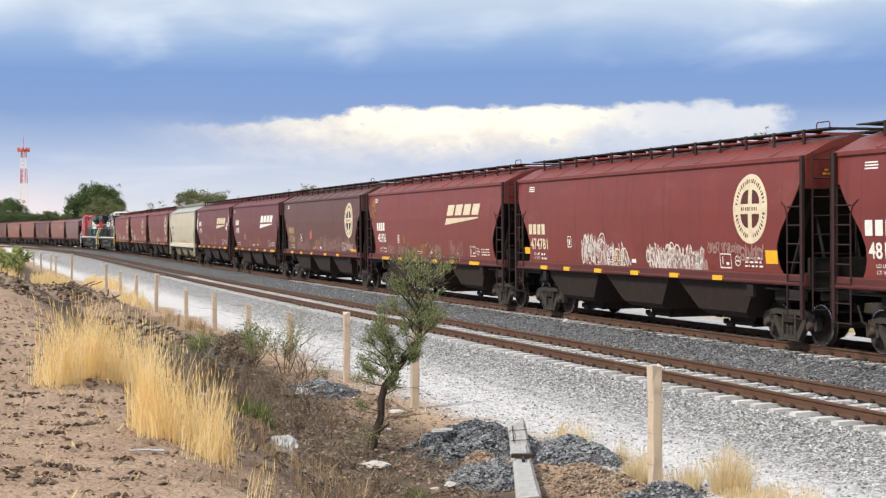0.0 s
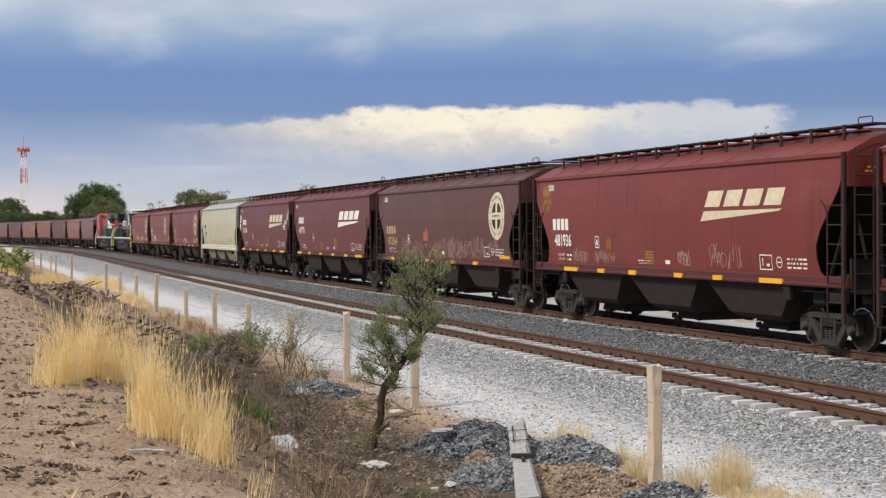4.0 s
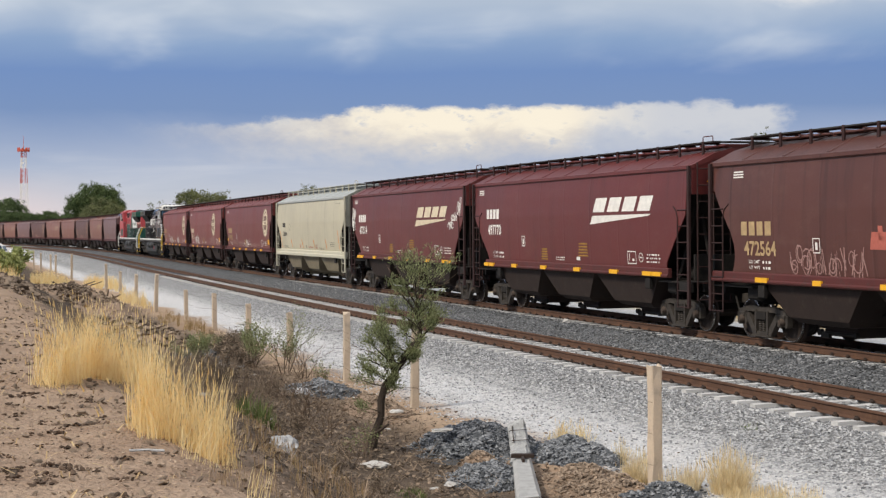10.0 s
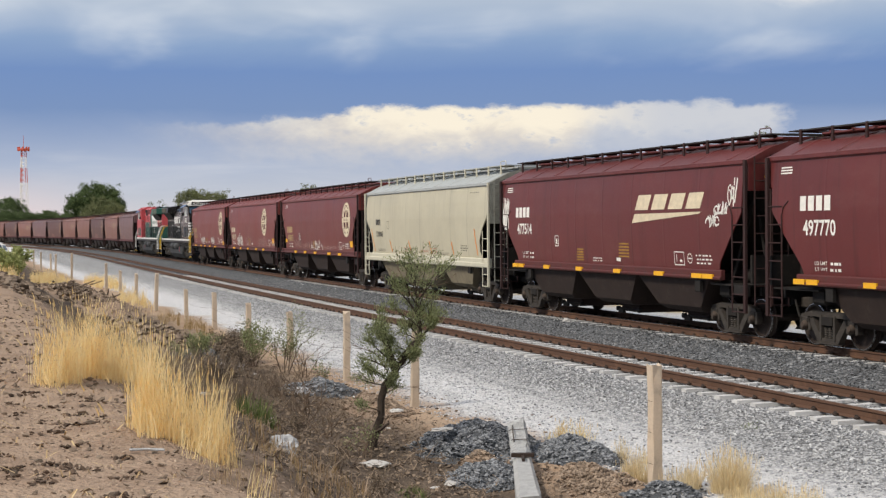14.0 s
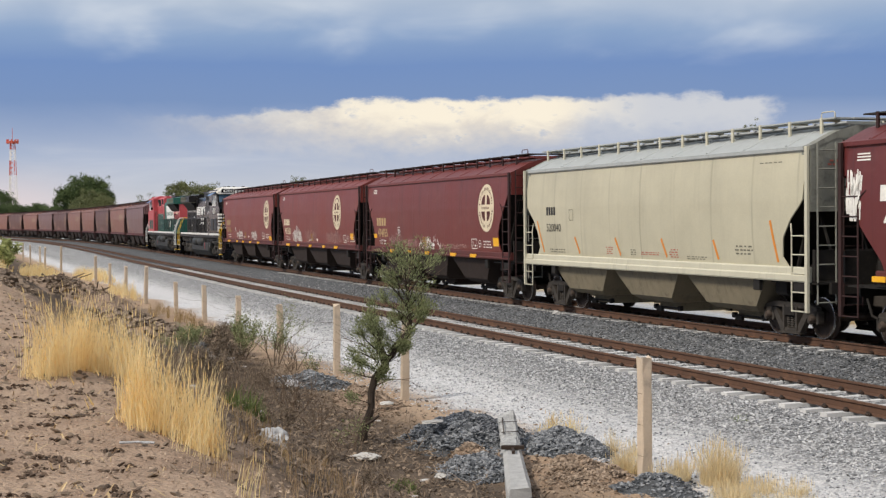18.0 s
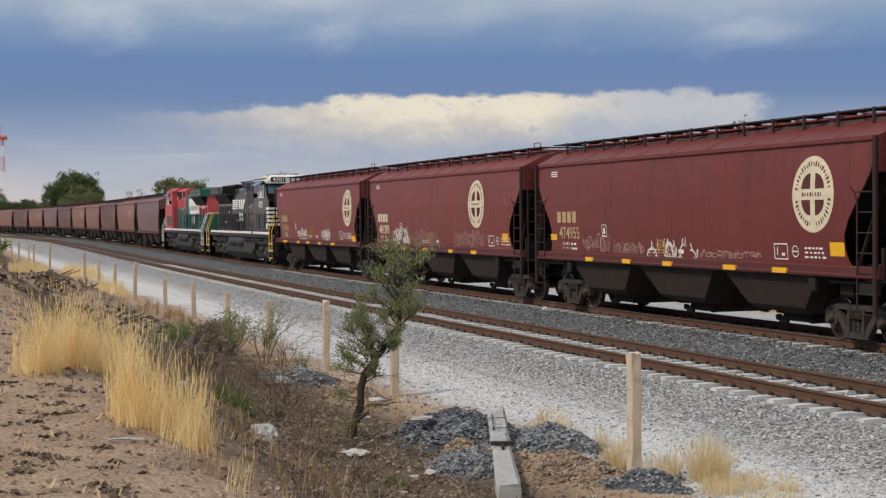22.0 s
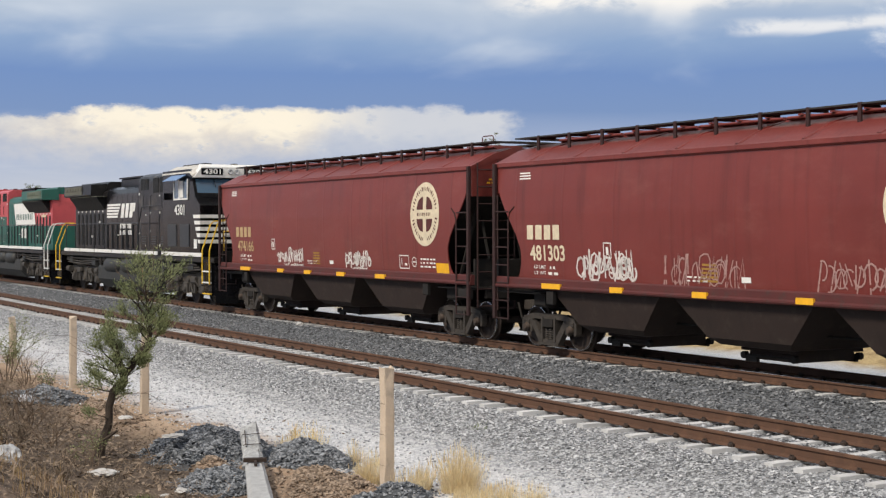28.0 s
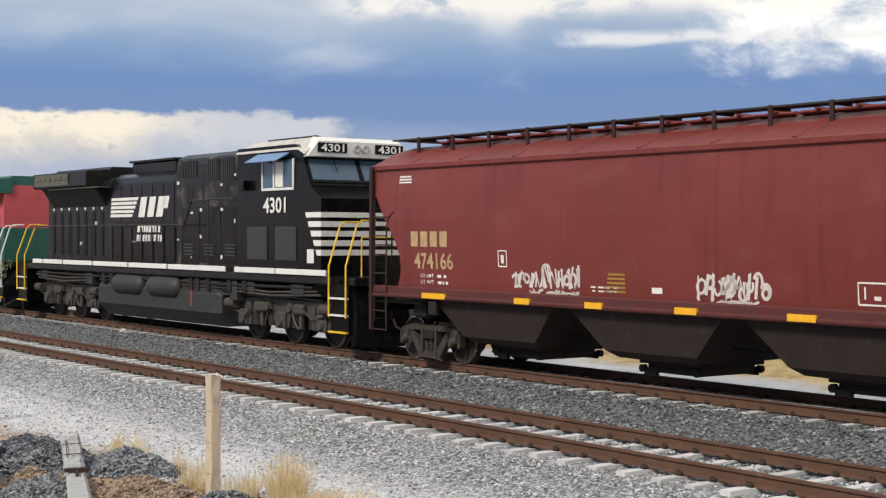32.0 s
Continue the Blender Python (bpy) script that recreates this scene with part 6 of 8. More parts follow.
def emblem(car, a, z=3.02, r=0.79, dark="red_trim", pale="decal"):
    e = Mesh()
    disc(e, a, z, 0.0, r, sx=0.94)
    root = mark("emblem", e, pale, car, "round cream emblem with a cross")
    for q in range(4):
        d = Mesh()
        disc(d, a + 0.085 * (1, -1, -1, 1)[q], z + 0.115 * (1, 1, -1, -1)[q], 0.0, 0.32, q * 90, q * 90 + 90, 0.011)
        mark("emblem_quarter", d, dark, root, "dark quarter of the emblem's cross")
    d = Mesh()
    for k in range(44):
        t = 360 * k / 44 + 4
        if 258 < t < 282 or t < 10 or 170 < t < 190 or t > 350:
            continue
        disc(d, a, z, 0.585, 0.665 + (0.025, 0.0, 0.015)[k % 3], t, t + (4.2, 2.6, 3.6)[k % 3], 0.011, 80, 0.94)
    for k in range(8):
        quad(d, a - 0.37 + k * 0.092, a - 0.37 + k * 0.092 + (0.05, 0.03, 0.042)[k % 3], z - 0.04, z + 0.04, 0, 0.012)
    tagged(mark("emblem_ring", d, dark, root, "ring of small dark bars"), kind="stuff")


def wordmark(car, a0, a1, z0, z1, mat="decal"):
    """Four plain slanted blocks over a tapering flash."""
    m = Mesh()
    w = (a1 - a0 - 0.5 * (z1 - z0)) / 4
    h = z1 - z0
    for k in range(4):
        b = a0 + k * w
        quad(m, b, b + w * 0.80, z0, z1, 0.5)
    root = mark("wordmark", m, mat, car, "row of slanted cream blocks")
    f = Mesh()
    f.add([(a0 - 0.20, side_y(z0 - 0.34), z0 - 0.34), (a0 - 0.02, side_y(z0 - 0.10), z0 - 0.10), (a1 - 0.30, side_y(z0 - 0.08), z0 - 0.08), (a1 - 0.45, side_y(z0 - 0.13), z0 - 0.13)], [(0, 1, 2, 3)])
    mark("flash", f, mat, root, "tapering cream flash")


def blocks(m, a0, a1, z0, z1, n=4):
    """A painted name reduced to plain upright blocks."""
    w, h = (a1 - a0) / n, z1 - z0
    for k in range(n):
        b = a0 + k * w
        quad(m, b, b + w * 0.74, z0, z1)


def owner(car, a0, a1, z0, z1, mat, n=4):
    for k in range(n):
        m = Mesh()
        blocks(m, a0 + (a1 - a0) * k / n, a0 + (a1 - a0) * (k + 1) / n, z0, z1, 1)
        mark("owner_mark", m, mat, car, "plain painted block of the owner mark")


def small_print(m, a0, a1, z0, z1, rows, rnd):
    h = (z1 - z0) / rows
    for r in range(rows):
        a = a0 + rnd.uniform(0, 0.08)
        while a < a1 - 0.05:
            w = rnd.uniform(0.05, 0.16)
            quad(m, a, min(a + w, a1), z0 + r * h, z0 + r * h + h * 0.42)
            a += w + rnd.uniform(0.03, 0.09)


def scrawl(m, a0, a1, z0, z1, wide, seed, loops=9):
    """A spray-painted tag: looping strokes that run along the side."""
    r = random.Random(seed)
    n = max(3, round(loops * 1.3))
    w, h, lean = (a1 - a0) / n, z1 - z0, r.uniform(0.0, 0.3)
    for k in range(n):
        x0, up = a0 + w * k, r.uniform(-0.10, 0.10)
        size = r.uniform(0.75, 1.05)
        for _ in range(r.choice((2, 2, 3))):
            if r.random() < 0.45:
                # a bowed or closed loop
                b0, b1, s0 = r.uniform(0, 6.28), r.choice((3.6, 4.6, 6.3)), r.uniform(0.28, 0.5)
                cx, cz = r.uniform(0.35, 0.65), r.uniform(0.3, 0.7)
                pts = [(cx + s0 * 1.3 * math.cos(b0 + b1 * q / 8), cz + s0 * 0.9 * math.sin(b0 + b1 * q / 8)) for q in range(9)]
            else:
                # a jagged stroke
                pts = [(r.uniform(-0.1, 0.5), r.choice((0.0, 1.0)))]
                for _ in range(r.randint(1, 3)):
                    pts.append((pts[-1][0] + r.uniform(-0.2, 0.7), 1.0 - pts[-1][1] + r.uniform(-0.25, 0.25)))
            strip(m, [(x0 + (p + lean * q) * w * 1.15, z0 + h * max(-0.05, min(1.05, q * size + up))) for p, q in pts], wide * r.uniform(0.7, 1.1))


def reflectors(car, spots, z0=1.365, z1=1.475, mat="yellow"):
    for a, w in spots:
        m = Mesh()
        m.box(a - w / 2, a + w / 2, -1.648, -1.600, z0, z1)
        mark("reflector", m, mat, car, "yellow reflector strip")


def patch(car, a, z, w=0.46, h=0.24, mat="yellow"):
    m = Mesh()
    quad(m, a - w / 2, a + w / 2, z - h / 2, z + h / 2)
    mark("reflector", m, mat, car, "yellow reflector patch")


def data_panels(car, seed, left, right, mat="decal_white", plate=True):
    """Weights, dates and the consolidated stencil panels."""
    r = random.Random(seed)
    m = Mesh()
    for text, z in (("LD LMT", 1.79), ("LT WT", 1.66)):
        lettering(text, left - 0.02, left + 0.44, z, z + 0.075, M[mat], car, "small stencilled weight mark", bold=0.005)
        small_print(m, left + 0.52, left + 0.92, z, z + 0.14, 1, r)
    small_print(m, left + 5.2, left + 5.9, 1.66, 1.80, 2, r)
    small_print(m, right + 1.1, right + 1.9, 1.70, 1.98, 3, r)
    quad(m, left + 6.75, left + 7.0, 1.68, 1.78)
    strip(m, [(left + 2.6, 2.06), (left + 2.85, 2.06), (left + 2.85, 2.36), (left + 2.6, 2.36), (left + 2.6, 2.06)], 0.03)
    quad(m, left + 2.68, left + 2.77, 2.12, 2.28)
    if plate:
        strip(m, [(right, 1.66), (right + 0.5, 1.66), (right + 0.5, 1.98), (right, 1.98), (right, 1.66)], 0.030)
        strip(m, [(right + 0.12, 1.74), (right + 0.12, 1.92)], 0.03)
        strip(m, [(right + 0.28, 1.76), (right + 0.4, 1.76)], 0.06)
        disc(m, right + 0.8, 1.83, 0.105, 0.125)
        quad(m, right + 0.72, right + 0.88, 1.815, 1.845)
    tagged(mark("stencil", m, mat, car), "small white stencilled data", kind="stuff")
    d, off = Mesh(), 4.1 if seed in (9, 11) else 5.6
    for k in range(5):
        quad(d, left + off + 0.02 * k, left + off + 0.5, 1.66 + k * 0.075, 1.70 + k * 0.075)
    mark("notice_stencil", d, "notice", car, "small yellow stencilled notice")
    c = Mesh()
    quad(c, -7.7 + 0.5, -7.7 + 0.95, 3.74, 3.77)
    quad(c, -7.7 + 0.5, -7.7 + 0.95, 3.80, 3.83)
    quad(c, -7.7 + 0.5, -7.7 + 0.92, 3.86, 3.89)
    mark("stencil", c, mat, car)


def name_and_number(car, a0, z, number, mat, z_num=None, wide=1.35, tall=0.34):
    owner(car, a0, a0 + wide, z, z + tall * 0.92, mat)
    zn = z - 0.46 if z_num is None else z_num
    lettering(number, a0 + 0.1, a0 + 0.1 + wide, zn, zn + tall, M[mat], car, "painted car number")


def graffiti(car, mat, items, label):
    for a0, a1, z0, z1, w, seed, loops in items:
        m = Mesh()
        scrawl(m, a0, a1, z0, z1, w, seed, loops)
        mark("graffiti", m, mat, car, label)


# second car
c = CAR["B"]
emblem(c, 6.07)
name_and_number(c, -7.15, 2.42, "474781", "decal")
reflectors(c, [(-5.9, 0.5), (-4.2, 0.4), (-2.04, 0.45), (0.25, 0.45), (2.45, 0.45), (4.62, 0.45)])
patch(c, 6.92, 1.94, 0.5, 0.30)
patch(c, -7.35, 1.92, 0.42, 0.2)
data_panels(c, 1, -6.8, 4.65)
graffiti(c, "spray_white", [(-3.3, -1.7, 1.62, 2.42, 0.05, 11, 4), (-2.6, -0.4, 1.5, 2.3, 0.05, 12, 5), (-2.9, -0.9, 1.42, 1.6, 0.05, 13, 7), (0.8, 2.6, 1.55, 2.2, 0.05, 14, 6), (2.0, 3.9, 1.5, 2.15, 0.05, 15, 7), (1.4, 3.2, 1.38, 1.6, 0.05, 16, 4)], "large white spray-painted tags")
graffiti(c, "spray_pink", [(4.1, 5.6, 2.0, 2.25, 0.035, 17, 9), (5.4, 6.5, 1.85, 2.2, 0.06, 18, 5)], "pale pink spray-painted tag")
graffiti(c, "spray_pink", [(-3.2, -1.6, 1.55, 2.35, 0.09, 111, 4), (-2.5, -0.3, 1.45, 2.2, 0.08, 112, 5), (0.9, 2.7, 1.5, 2.1, 0.08, 113, 6), (2.1, 4.0, 1.45, 2.05, 0.08, 114, 7)], "smeared pink underlayer of the tags")
graffiti(c, "spray_white", [(-3.25, -2.1, 1.6, 2.38, 0.05, 115, 6), (-1.9, -0.5, 1.5, 2.1, 0.05, 116, 7), (0.9, 2.2, 1.5, 2.15, 0.05, 117, 8), (2.4, 3.8, 1.45, 2.1, 0.05, 118, 8)], "white spray-painted outlines")
# first car, at the edge of view
c = CAR["A"]
name_and_number(c, -7.15, 2.42, "481936", "decal_white")
data_panels(c, 3, -6.8, 4.65)
reflectors(c, [(-5.9, 0.5), (-3.5, 0.4), (0.2, 0.45), (3.4, 0.45), (5.6, 0.6)])
# third car
c = CAR["C"]
wordmark(c, 2.46, 6.2, 3.09, 3.47)
name_and_number(c, -6.75, 2.55, "481936", "decal_white", 2.07, 1.2, 0.36)
reflectors(c, [(-5.4, 0.95), (-3.35, 0.42), (-1.4, 0.42), (1.15, 0.42), (3.1, 0.42), (5.45, 0.95)])
data_panels(c, 5, -6.4, 4.9)
graffiti(c, "spray_gold", [(-7.6, -7.0, 3.55, 3.95, 0.05, 21, 4), (-7.5, -7.0, 3.1, 3.5, 0.05, 22, 4), (-3.1, -2.8, 2.0, 2.35, 0.03, 23, 2)], "ochre spray-painted tag")
graffiti(c, "spray_pink", [(-5.4, -4.4, 1.6, 2.0, 0.025, 24, 7), (-3.9, -2.6, 1.65, 1.95, 0.025, 25, 9), (1.0, 1.6, 1.7, 2.1, 0.04, 26, 3), (2.6, 4.2, 1.65, 2.2, 0.03, 27, 5)], "faint pink scrawl")
# fourth car, brown
c = CAR["D"]
emblem(c, 6.07, dark="decal_dark")
name_and_number(c, -6.8, 2.42, "472564", "decal_gold")
reflectors(c, [(-5.9, 0.5), (-3.7, 0.32), (-1.35, 0.32), (1.6, 0.45), (4.05, 0.45)])
patch(c, 6.65, 1.66, 0.95, 0.1)
data_panels(c, 7, -6.5, 4.75)
graffiti(c, "spray_pink", [(-4.8, -2.0, 1.6, 2.2, 0.03, 31, 9), (-0.6, 1.4, 1.6, 2.25, 0.035, 32, 6), (1.2, 4.6, 1.6, 2.3, 0.035, 33, 11), (5.2, 6.2, 1.7, 2.2, 0.03, 34, 5)], "faded scrawl along the lower side")
m_ = Mesh()
quad(m_, -1.9, -1.35, 2.15, 2.5, 0.2)
quad(m_, -1.6, -1.45, 2.3, 2.62, -0.1)
mark("graffiti", m_, "spray_red", c, "red spray-painted blotch")
# fifth and sixth cars, sharp-ended
for key, num, seed in (("E", "497770", 9), ("F", "477514", 11)):
    c = CAR[key]
    wordmark(c, 2.09, 5.97, 3.05, 3.44, "decal" if key == "F" else "decal_white")
    name_and_number(c, -6.4, 2.93, num, "decal_white", 2.40, 1.2, 0.34)
    reflectors(c, [(-6.42, 0.42), (-5.93, 0.42), (-3.9, 0.42), (-1.5, 0.42), (1.0, 0.42), (3.45, 0.5), (5.45, 0.5), (5.98, 0.5)])
    data_panels(c, seed, -5.9, 4.2)
    m_ = Mesh()
    for k in range(5):
        quad(m_, 1.0 + 0.02 * k, 1.65, 1.80 + k * 0.085, 1.84 + k * 0.085)
    mark("notice_stencil", m_, "notice", c, "small yellow stencilled notice")
graffiti(CAR["F"], "decal_white", [(5.9, 6.5, 2.6, 2.95, 0.05, 41, 2), (6.3, 6.9, 2.9, 3.2, 0.05, 42, 3), (6.9, 7.3, 3.1, 3.75, 0.05, 43, 2), (-7.5, -7.05, 2.6, 3.55, 0.05, 44, 7)], "white handwritten scrawl")
# seventh car, cream
c = CAR["G"]
owner(c, -6.05, -5.35, 2.75, 2.99, "decal_dark")
lettering("520040", -6.05, -5.02, 2.27, 2.50, M["decal_dark"], c, "dark painted car number", bold=0.0)
for a, b, z0, z1 in ((-6.75, -6.35, 1.66, 2.58), (-4.08, -3.8, 1.66, 2.12), (-1.48, -1.2, 1.66, 2.12), (1.16, 1.41, 1.66, 2.12), (3.75, 3.95, 1.66, 2.12), (6.25, 6.5, 1.66, 2.57)):
    m_ = Mesh()
    strip(m_, [(a, z1), ((a + b) / 2, (z0 + z1) / 2), (b, z0)], 0.085)
    mark("reflector", m_, "orange", c, "slanted orange reflector strip")
m_ = Mesh()
rr = random.Random(5)
small_print(m_, -2.1, -1.65, 1.68, 1.90, 4, rr)
small_print(m_, -0.05, 1.0, 1.70, 1.80, 2, rr)
small_print(m_, 1.55, 2.0, 1.66, 1.9, 4, rr)
tagged(mark("stencil", m_, "spray_red", c), "small red stencilled notices", kind="stuff")
m_ = Mesh()
small_print(m_, -5.9, -4.8, 1.66, 1.80, 2, rr)
small_print(m_, -0.6, -0.3, 1.68, 1.86, 3, rr)
small_print(m_, 2.4, 3.4, 1.64, 1.74, 2, rr)
small_print(m_, 4.7, 5.5, 1.80, 2.05, 3, rr)
small_print(m_, 5.7, 6.75, 3.82, 3.87, 1, rr)
strip(m_, [(-4.4, 2.6), (-4.15, 2.6), (-4.15, 2.9), (-4.4, 2.9), (-4.4, 2.6)], 0.02)
tagged(mark("stencil", m_, "decal_grey", c), "small grey stencilled data", kind="stuff")
# eighth, ninth and tenth cars
c = CAR["H"]
emblem(c, 6.1)
name_and_number(c, -6.7, 2.42, "474955", "decal_gold")
reflectors(c, [(-4.53, 0.45), (-2.31, 0.45), (-0.1, 0.45), (2.84, 0.55), (4.89, 0.55)])
patch(c, 6.9, 1.90, 0.5, 0.28)
patch(c, -7.0, 2.0, 0.42, 0.18)
data_panels(c, 13, -6.4, 4.6)
graffiti(c, "spray_pink", [(-5.1, -3.4, 1.66, 2.1, 0.03, 51, 7), (-3.2, -1.5, 1.62, 1.95, 0.03, 52, 8), (1.2, 4.0, 1.62, 1.8, 0.03, 53, 9)], "thin pale scrawl")
graffiti(c, "spray_white", [(-1.3, 0.0, 1.42, 2.0, 0.07, 54, 2), (-0.3, 1.1, 1.45, 2.05, 0.06, 55, 3)], "bold white spray-painted tag")
c = CAR["I"]
emblem(c, 4.29)
name_and_number(c, -6.85, 2.42, "481303", "decal")
reflectors(c, [(-5.87, 0.7), (-3.52, 0.42), (-0.93, 0.42), (1.82, 0.42), (4.1, 0.5)])
patch(c, 6.8, 1.93, 0.5, 0.28)
data_panels(c, 15, -6.6, 5.3)
graffiti(c, "spray_white", [(-5.0, -3.0, 1.62, 2.15, 0.055, 61, 6), (-4.8, -3.1, 1.65, 2.2, 0.045, 66, 7)], "white spray-painted tag")
graffiti(c, "spray_pink", [(-2.1, 0.1, 1.58, 2.15, 0.035, 62, 8), (2.0, 4.9, 1.6, 2.15, 0.035, 63, 10), (5.4, 6.5, 1.42, 1.62, 0.04, 64, 6)], "pale pink spray-painted tags")
graffiti(c, "spray_green", [(6.7, 7.5, 1.36, 1.52, 0.06, 65, 8)], "pale green paint smear on the sill")
c = CAR["J"]
emblem(c, 6.04)
name_and_number(c, -6.72, 2.42, "474166", "decal_gold")
reflectors(c, [(-5.88, 0.8), (-3.04, 0.45), (-1.04, 0.45), (1.21, 0.5), (3.63, 0.55)])
patch(c, 6.85, 1.70, 0.62, 0.24)
data_panels(c, 17, -6.4, 4.62)
graffiti(c, "spray_white", [(-3.4, -2.4, 1.7, 2.05, 0.06, 71, 5), (-2.5, -1.4, 1.7, 2.1, 0.06, 72, 5), (-2.9, -1.5, 1.5, 1.65, 0.045, 73, 5), (1.4, 2.2, 1.62, 2.05, 0.06, 74, 4), (2.0, 2.9, 1.66, 2.05, 0.06, 75, 5), (1.8, 2.7, 1.56, 1.62, 0.045, 76, 3)], "bubble-lettered white spray-painted tags")
# rear of the train
for i in range(len(REAR)):
    c = CAR["K%d" % (i + 1)]
    owner(c, -6.8, -5.5, 2.42, 2.74, "decal_faint")
    owner(c, -6.7, -5.4, 1.98, 2.30, "decal_faint", 6)
    if i % 3 == 1:
        wordmark(c, 2.46, 6.2, 3.09, 3.47, "decal_faint")
    elif i % 3 == 2:
        emblem(c, 6.07, pale="decal_faint")
    graffiti(c, "spray_pink", [(-4 + i % 4, -1 + i % 4, 1.55, 2.1, 0.06, 90 + i, 8)], "pale scrawl along the lower side")

M["loco_truck"] = material("oily_cast_frame", (0.052, 0.046, 0.040), 0.65, var=0.6, scale=6, fine=30, dirt=(0.13, 0.112, 0.09), dirt_amt=0.5)
M["louver_grey"] = material("grey_worn_louver", (0.040, 0.043, 0.048), 0.5, var=0.4)
M["lip_dusty"] = material("dusty_olive_lip", (0.10, 0.10, 0.08), 0.8, var=0.4, scale=3)
M["rail_black"] = material("worn_black_handrail", (0.020, 0.020, 0.021), 0.4, var=0.4)
M["nblack_smear"] = material("smeared_black_paint", (0.010, 0.009, 0.009), 0.34, var=0.5, scale=1.3, dirt=(0.12, 0.105, 0.085), dirt_amt=0.9, streak=0.6, spec=0.3)


# ---------------------------------------------------------------- locomotives, built with the cab towards +x
LW = 0.52                      # wheel radius


def loco_wheel_mesh():
    m, r = Mesh(), LW
    for d in (-1, 1):
        y = 0.7535 * d
        m.lathe([(0.0, y - 0.09 * d), (0.12, y - 0.09 * d), (0.13, y - 0.03 * d), (r * 0.72, y - 0.01 * d), (r * 0.82, y - 0.06 * d), (r + 0.026, y - 0.07 * d),
                 (r + 0.024, y - 0.045 * d), (r, y - 0.035 * d), (r - 0.006, y + 0.06 * d), (r * 0.86, y + 0.065 * d), (r * 0.80, y + 0.02 * d),
                 (r * 0.34, y), (0.12, y + 0.06 * d), (0.0, y + 0.06 * d)], 28)
    m.lathe([(0.0, -1.0), (0.09, -1.0), (0.10, 0.0), (0.09, 1.0), (0.0, 1.0)], 12)
    return m.data("wheelset", M["wheel"], True)


def loco_frame_mesh():
    """Heavy cast frame of a three-axle truck, with pedestals and hangers."""
    m, y0, y1 = Mesh(), -1.16, -0.98
    m.plate([(-2.5, 0.98), (-2.3, 1.08), (2.3, 1.08), (2.5, 0.98), (2.5, 0.84), (2.3, 0.80), (2.22, 0.42), (1.58, 0.42), (1.5, 0.72), (0.45, 0.76), (0.32, 0.42), (-0.32, 0.42), (-0.45, 0.76),
             (-1.5, 0.72), (-1.58, 0.42), (-2.22, 0.42), (-2.3, 0.80), (-2.5, 0.84)], y0, y1)
    for x in (-1.9, 0.0, 1.9):
        m.box(x - 0.24, x + 0.24, y0 - 0.06, y0 + 0.05, 0.38, 0.78, c=0.04)
        m.lathe([(0.0, y0 - 0.12), (0.12, y0 - 0.12), (0.16, y0 - 0.05), (0.16, y0), (0.0, y0)], 12, Matrix.Translation((x, 0, 0.56)))
    m.box(-1.2, -0.7, y0 - 0.12, y0, 0.74, 1.0, c=0.05)
    m.box(0.7, 1.2, y0 - 0.12, y0, 0.74, 1.0, c=0.05)
    for x in (-2.35, 2.3):
        m.lathe([(0.0, -0.25), (0.13, -0.25), (0.13, 0.25), (0.0, 0.25)], 12, Matrix.Translation((x, y0 - 0.12, 0.92)), "x")
    for x in (-1.55, -0.95, 0.95, 1.55):
        m.box(x - 0.07, x + 0.07, y0 - 0.05, y0 + 0.02, 0.40, 0.96, c=0.02)
    for x in (-0.55, 0.55):
        m.lathe([(0.0, y0 - 0.16), (0.10, y0 - 0.16), (0.12, y0 - 0.10), (0.12, y0), (0.0, y0)], 10, Matrix.Translation((x, 0, 0.90)))
        m.tube([(x, y0 - 0.06, 0.84), (x * 1.3, y0 - 0.05, 0.55), (x * 1.5, y0 - 0.03, 0.40)], 0.03, 5)
    m.tube([(-2.4, y0 - 0.10, 0.80), (-1.7, y0 - 0.12, 0.62), (-1.2, y0 - 0.10, 0.92), (-0.3, y0 - 0.10, 0.86)], 0.022, 5)
    m.tube([(2.4, y0 - 0.10, 0.82), (1.6, y0 - 0.12, 0.66), (1.1, y0 - 0.10, 0.90), (0.3, y0 - 0.10, 0.84)], 0.022, 5)
    m.tube([(-2.0, y0 - 0.05, 1.16), (-0.6, y0 - 0.08, 1.12), (0.6, y0 - 0.08, 1.16), (2.0, y0 - 0.05, 1.12)], 0.03, 6)
    return m.data("side_frame", M["loco_truck"])


def loco_coil_mesh():
    m = Mesh()
    for k in range(6):
        m.lathe([(0.06, 0.42 + k * 0.055), (0.12, 0.43 + k * 0.055), (0.12, 0.455 + k * 0.055), (0.06, 0.465 + k * 0.055)], 12, None, "z")
    return m.data("coil_spring", M["loco_truck"])


LOCO = {"wheel": loco_wheel_mesh(), "frame": loco_frame_mesh(), "coil": loco_coil_mesh()}


def loco_truck(parent, x):
    b = Mesh()
    b.box(-2.3, 2.3, -0.9, 0.9, 0.70, 0.98, c=0.05)
    b.box(-0.5, 0.5, -0.6, 0.6, 0.98, 1.30, c=0.05)
    t = part("truck", b, M["grime_and_shade"], parent, "dusty cast three-axle locomotive truck", pose(x, 0, 0))
    both("side_frame", LOCO["frame"], t)
    for dx in (-1.9, 0.0, 1.9):
        w = part("wheelset", LOCO["wheel"], None, t, m=pose(dx, 0, LW))
        SPINNING.append((w, dx, LW))
    for dx in (-1.36, -0.58, 0.58, 1.36):
        for y in (-1.08, 1.08):
            part("coil_spring", LOCO["coil"], None, t, m=pose(dx, y, 0))


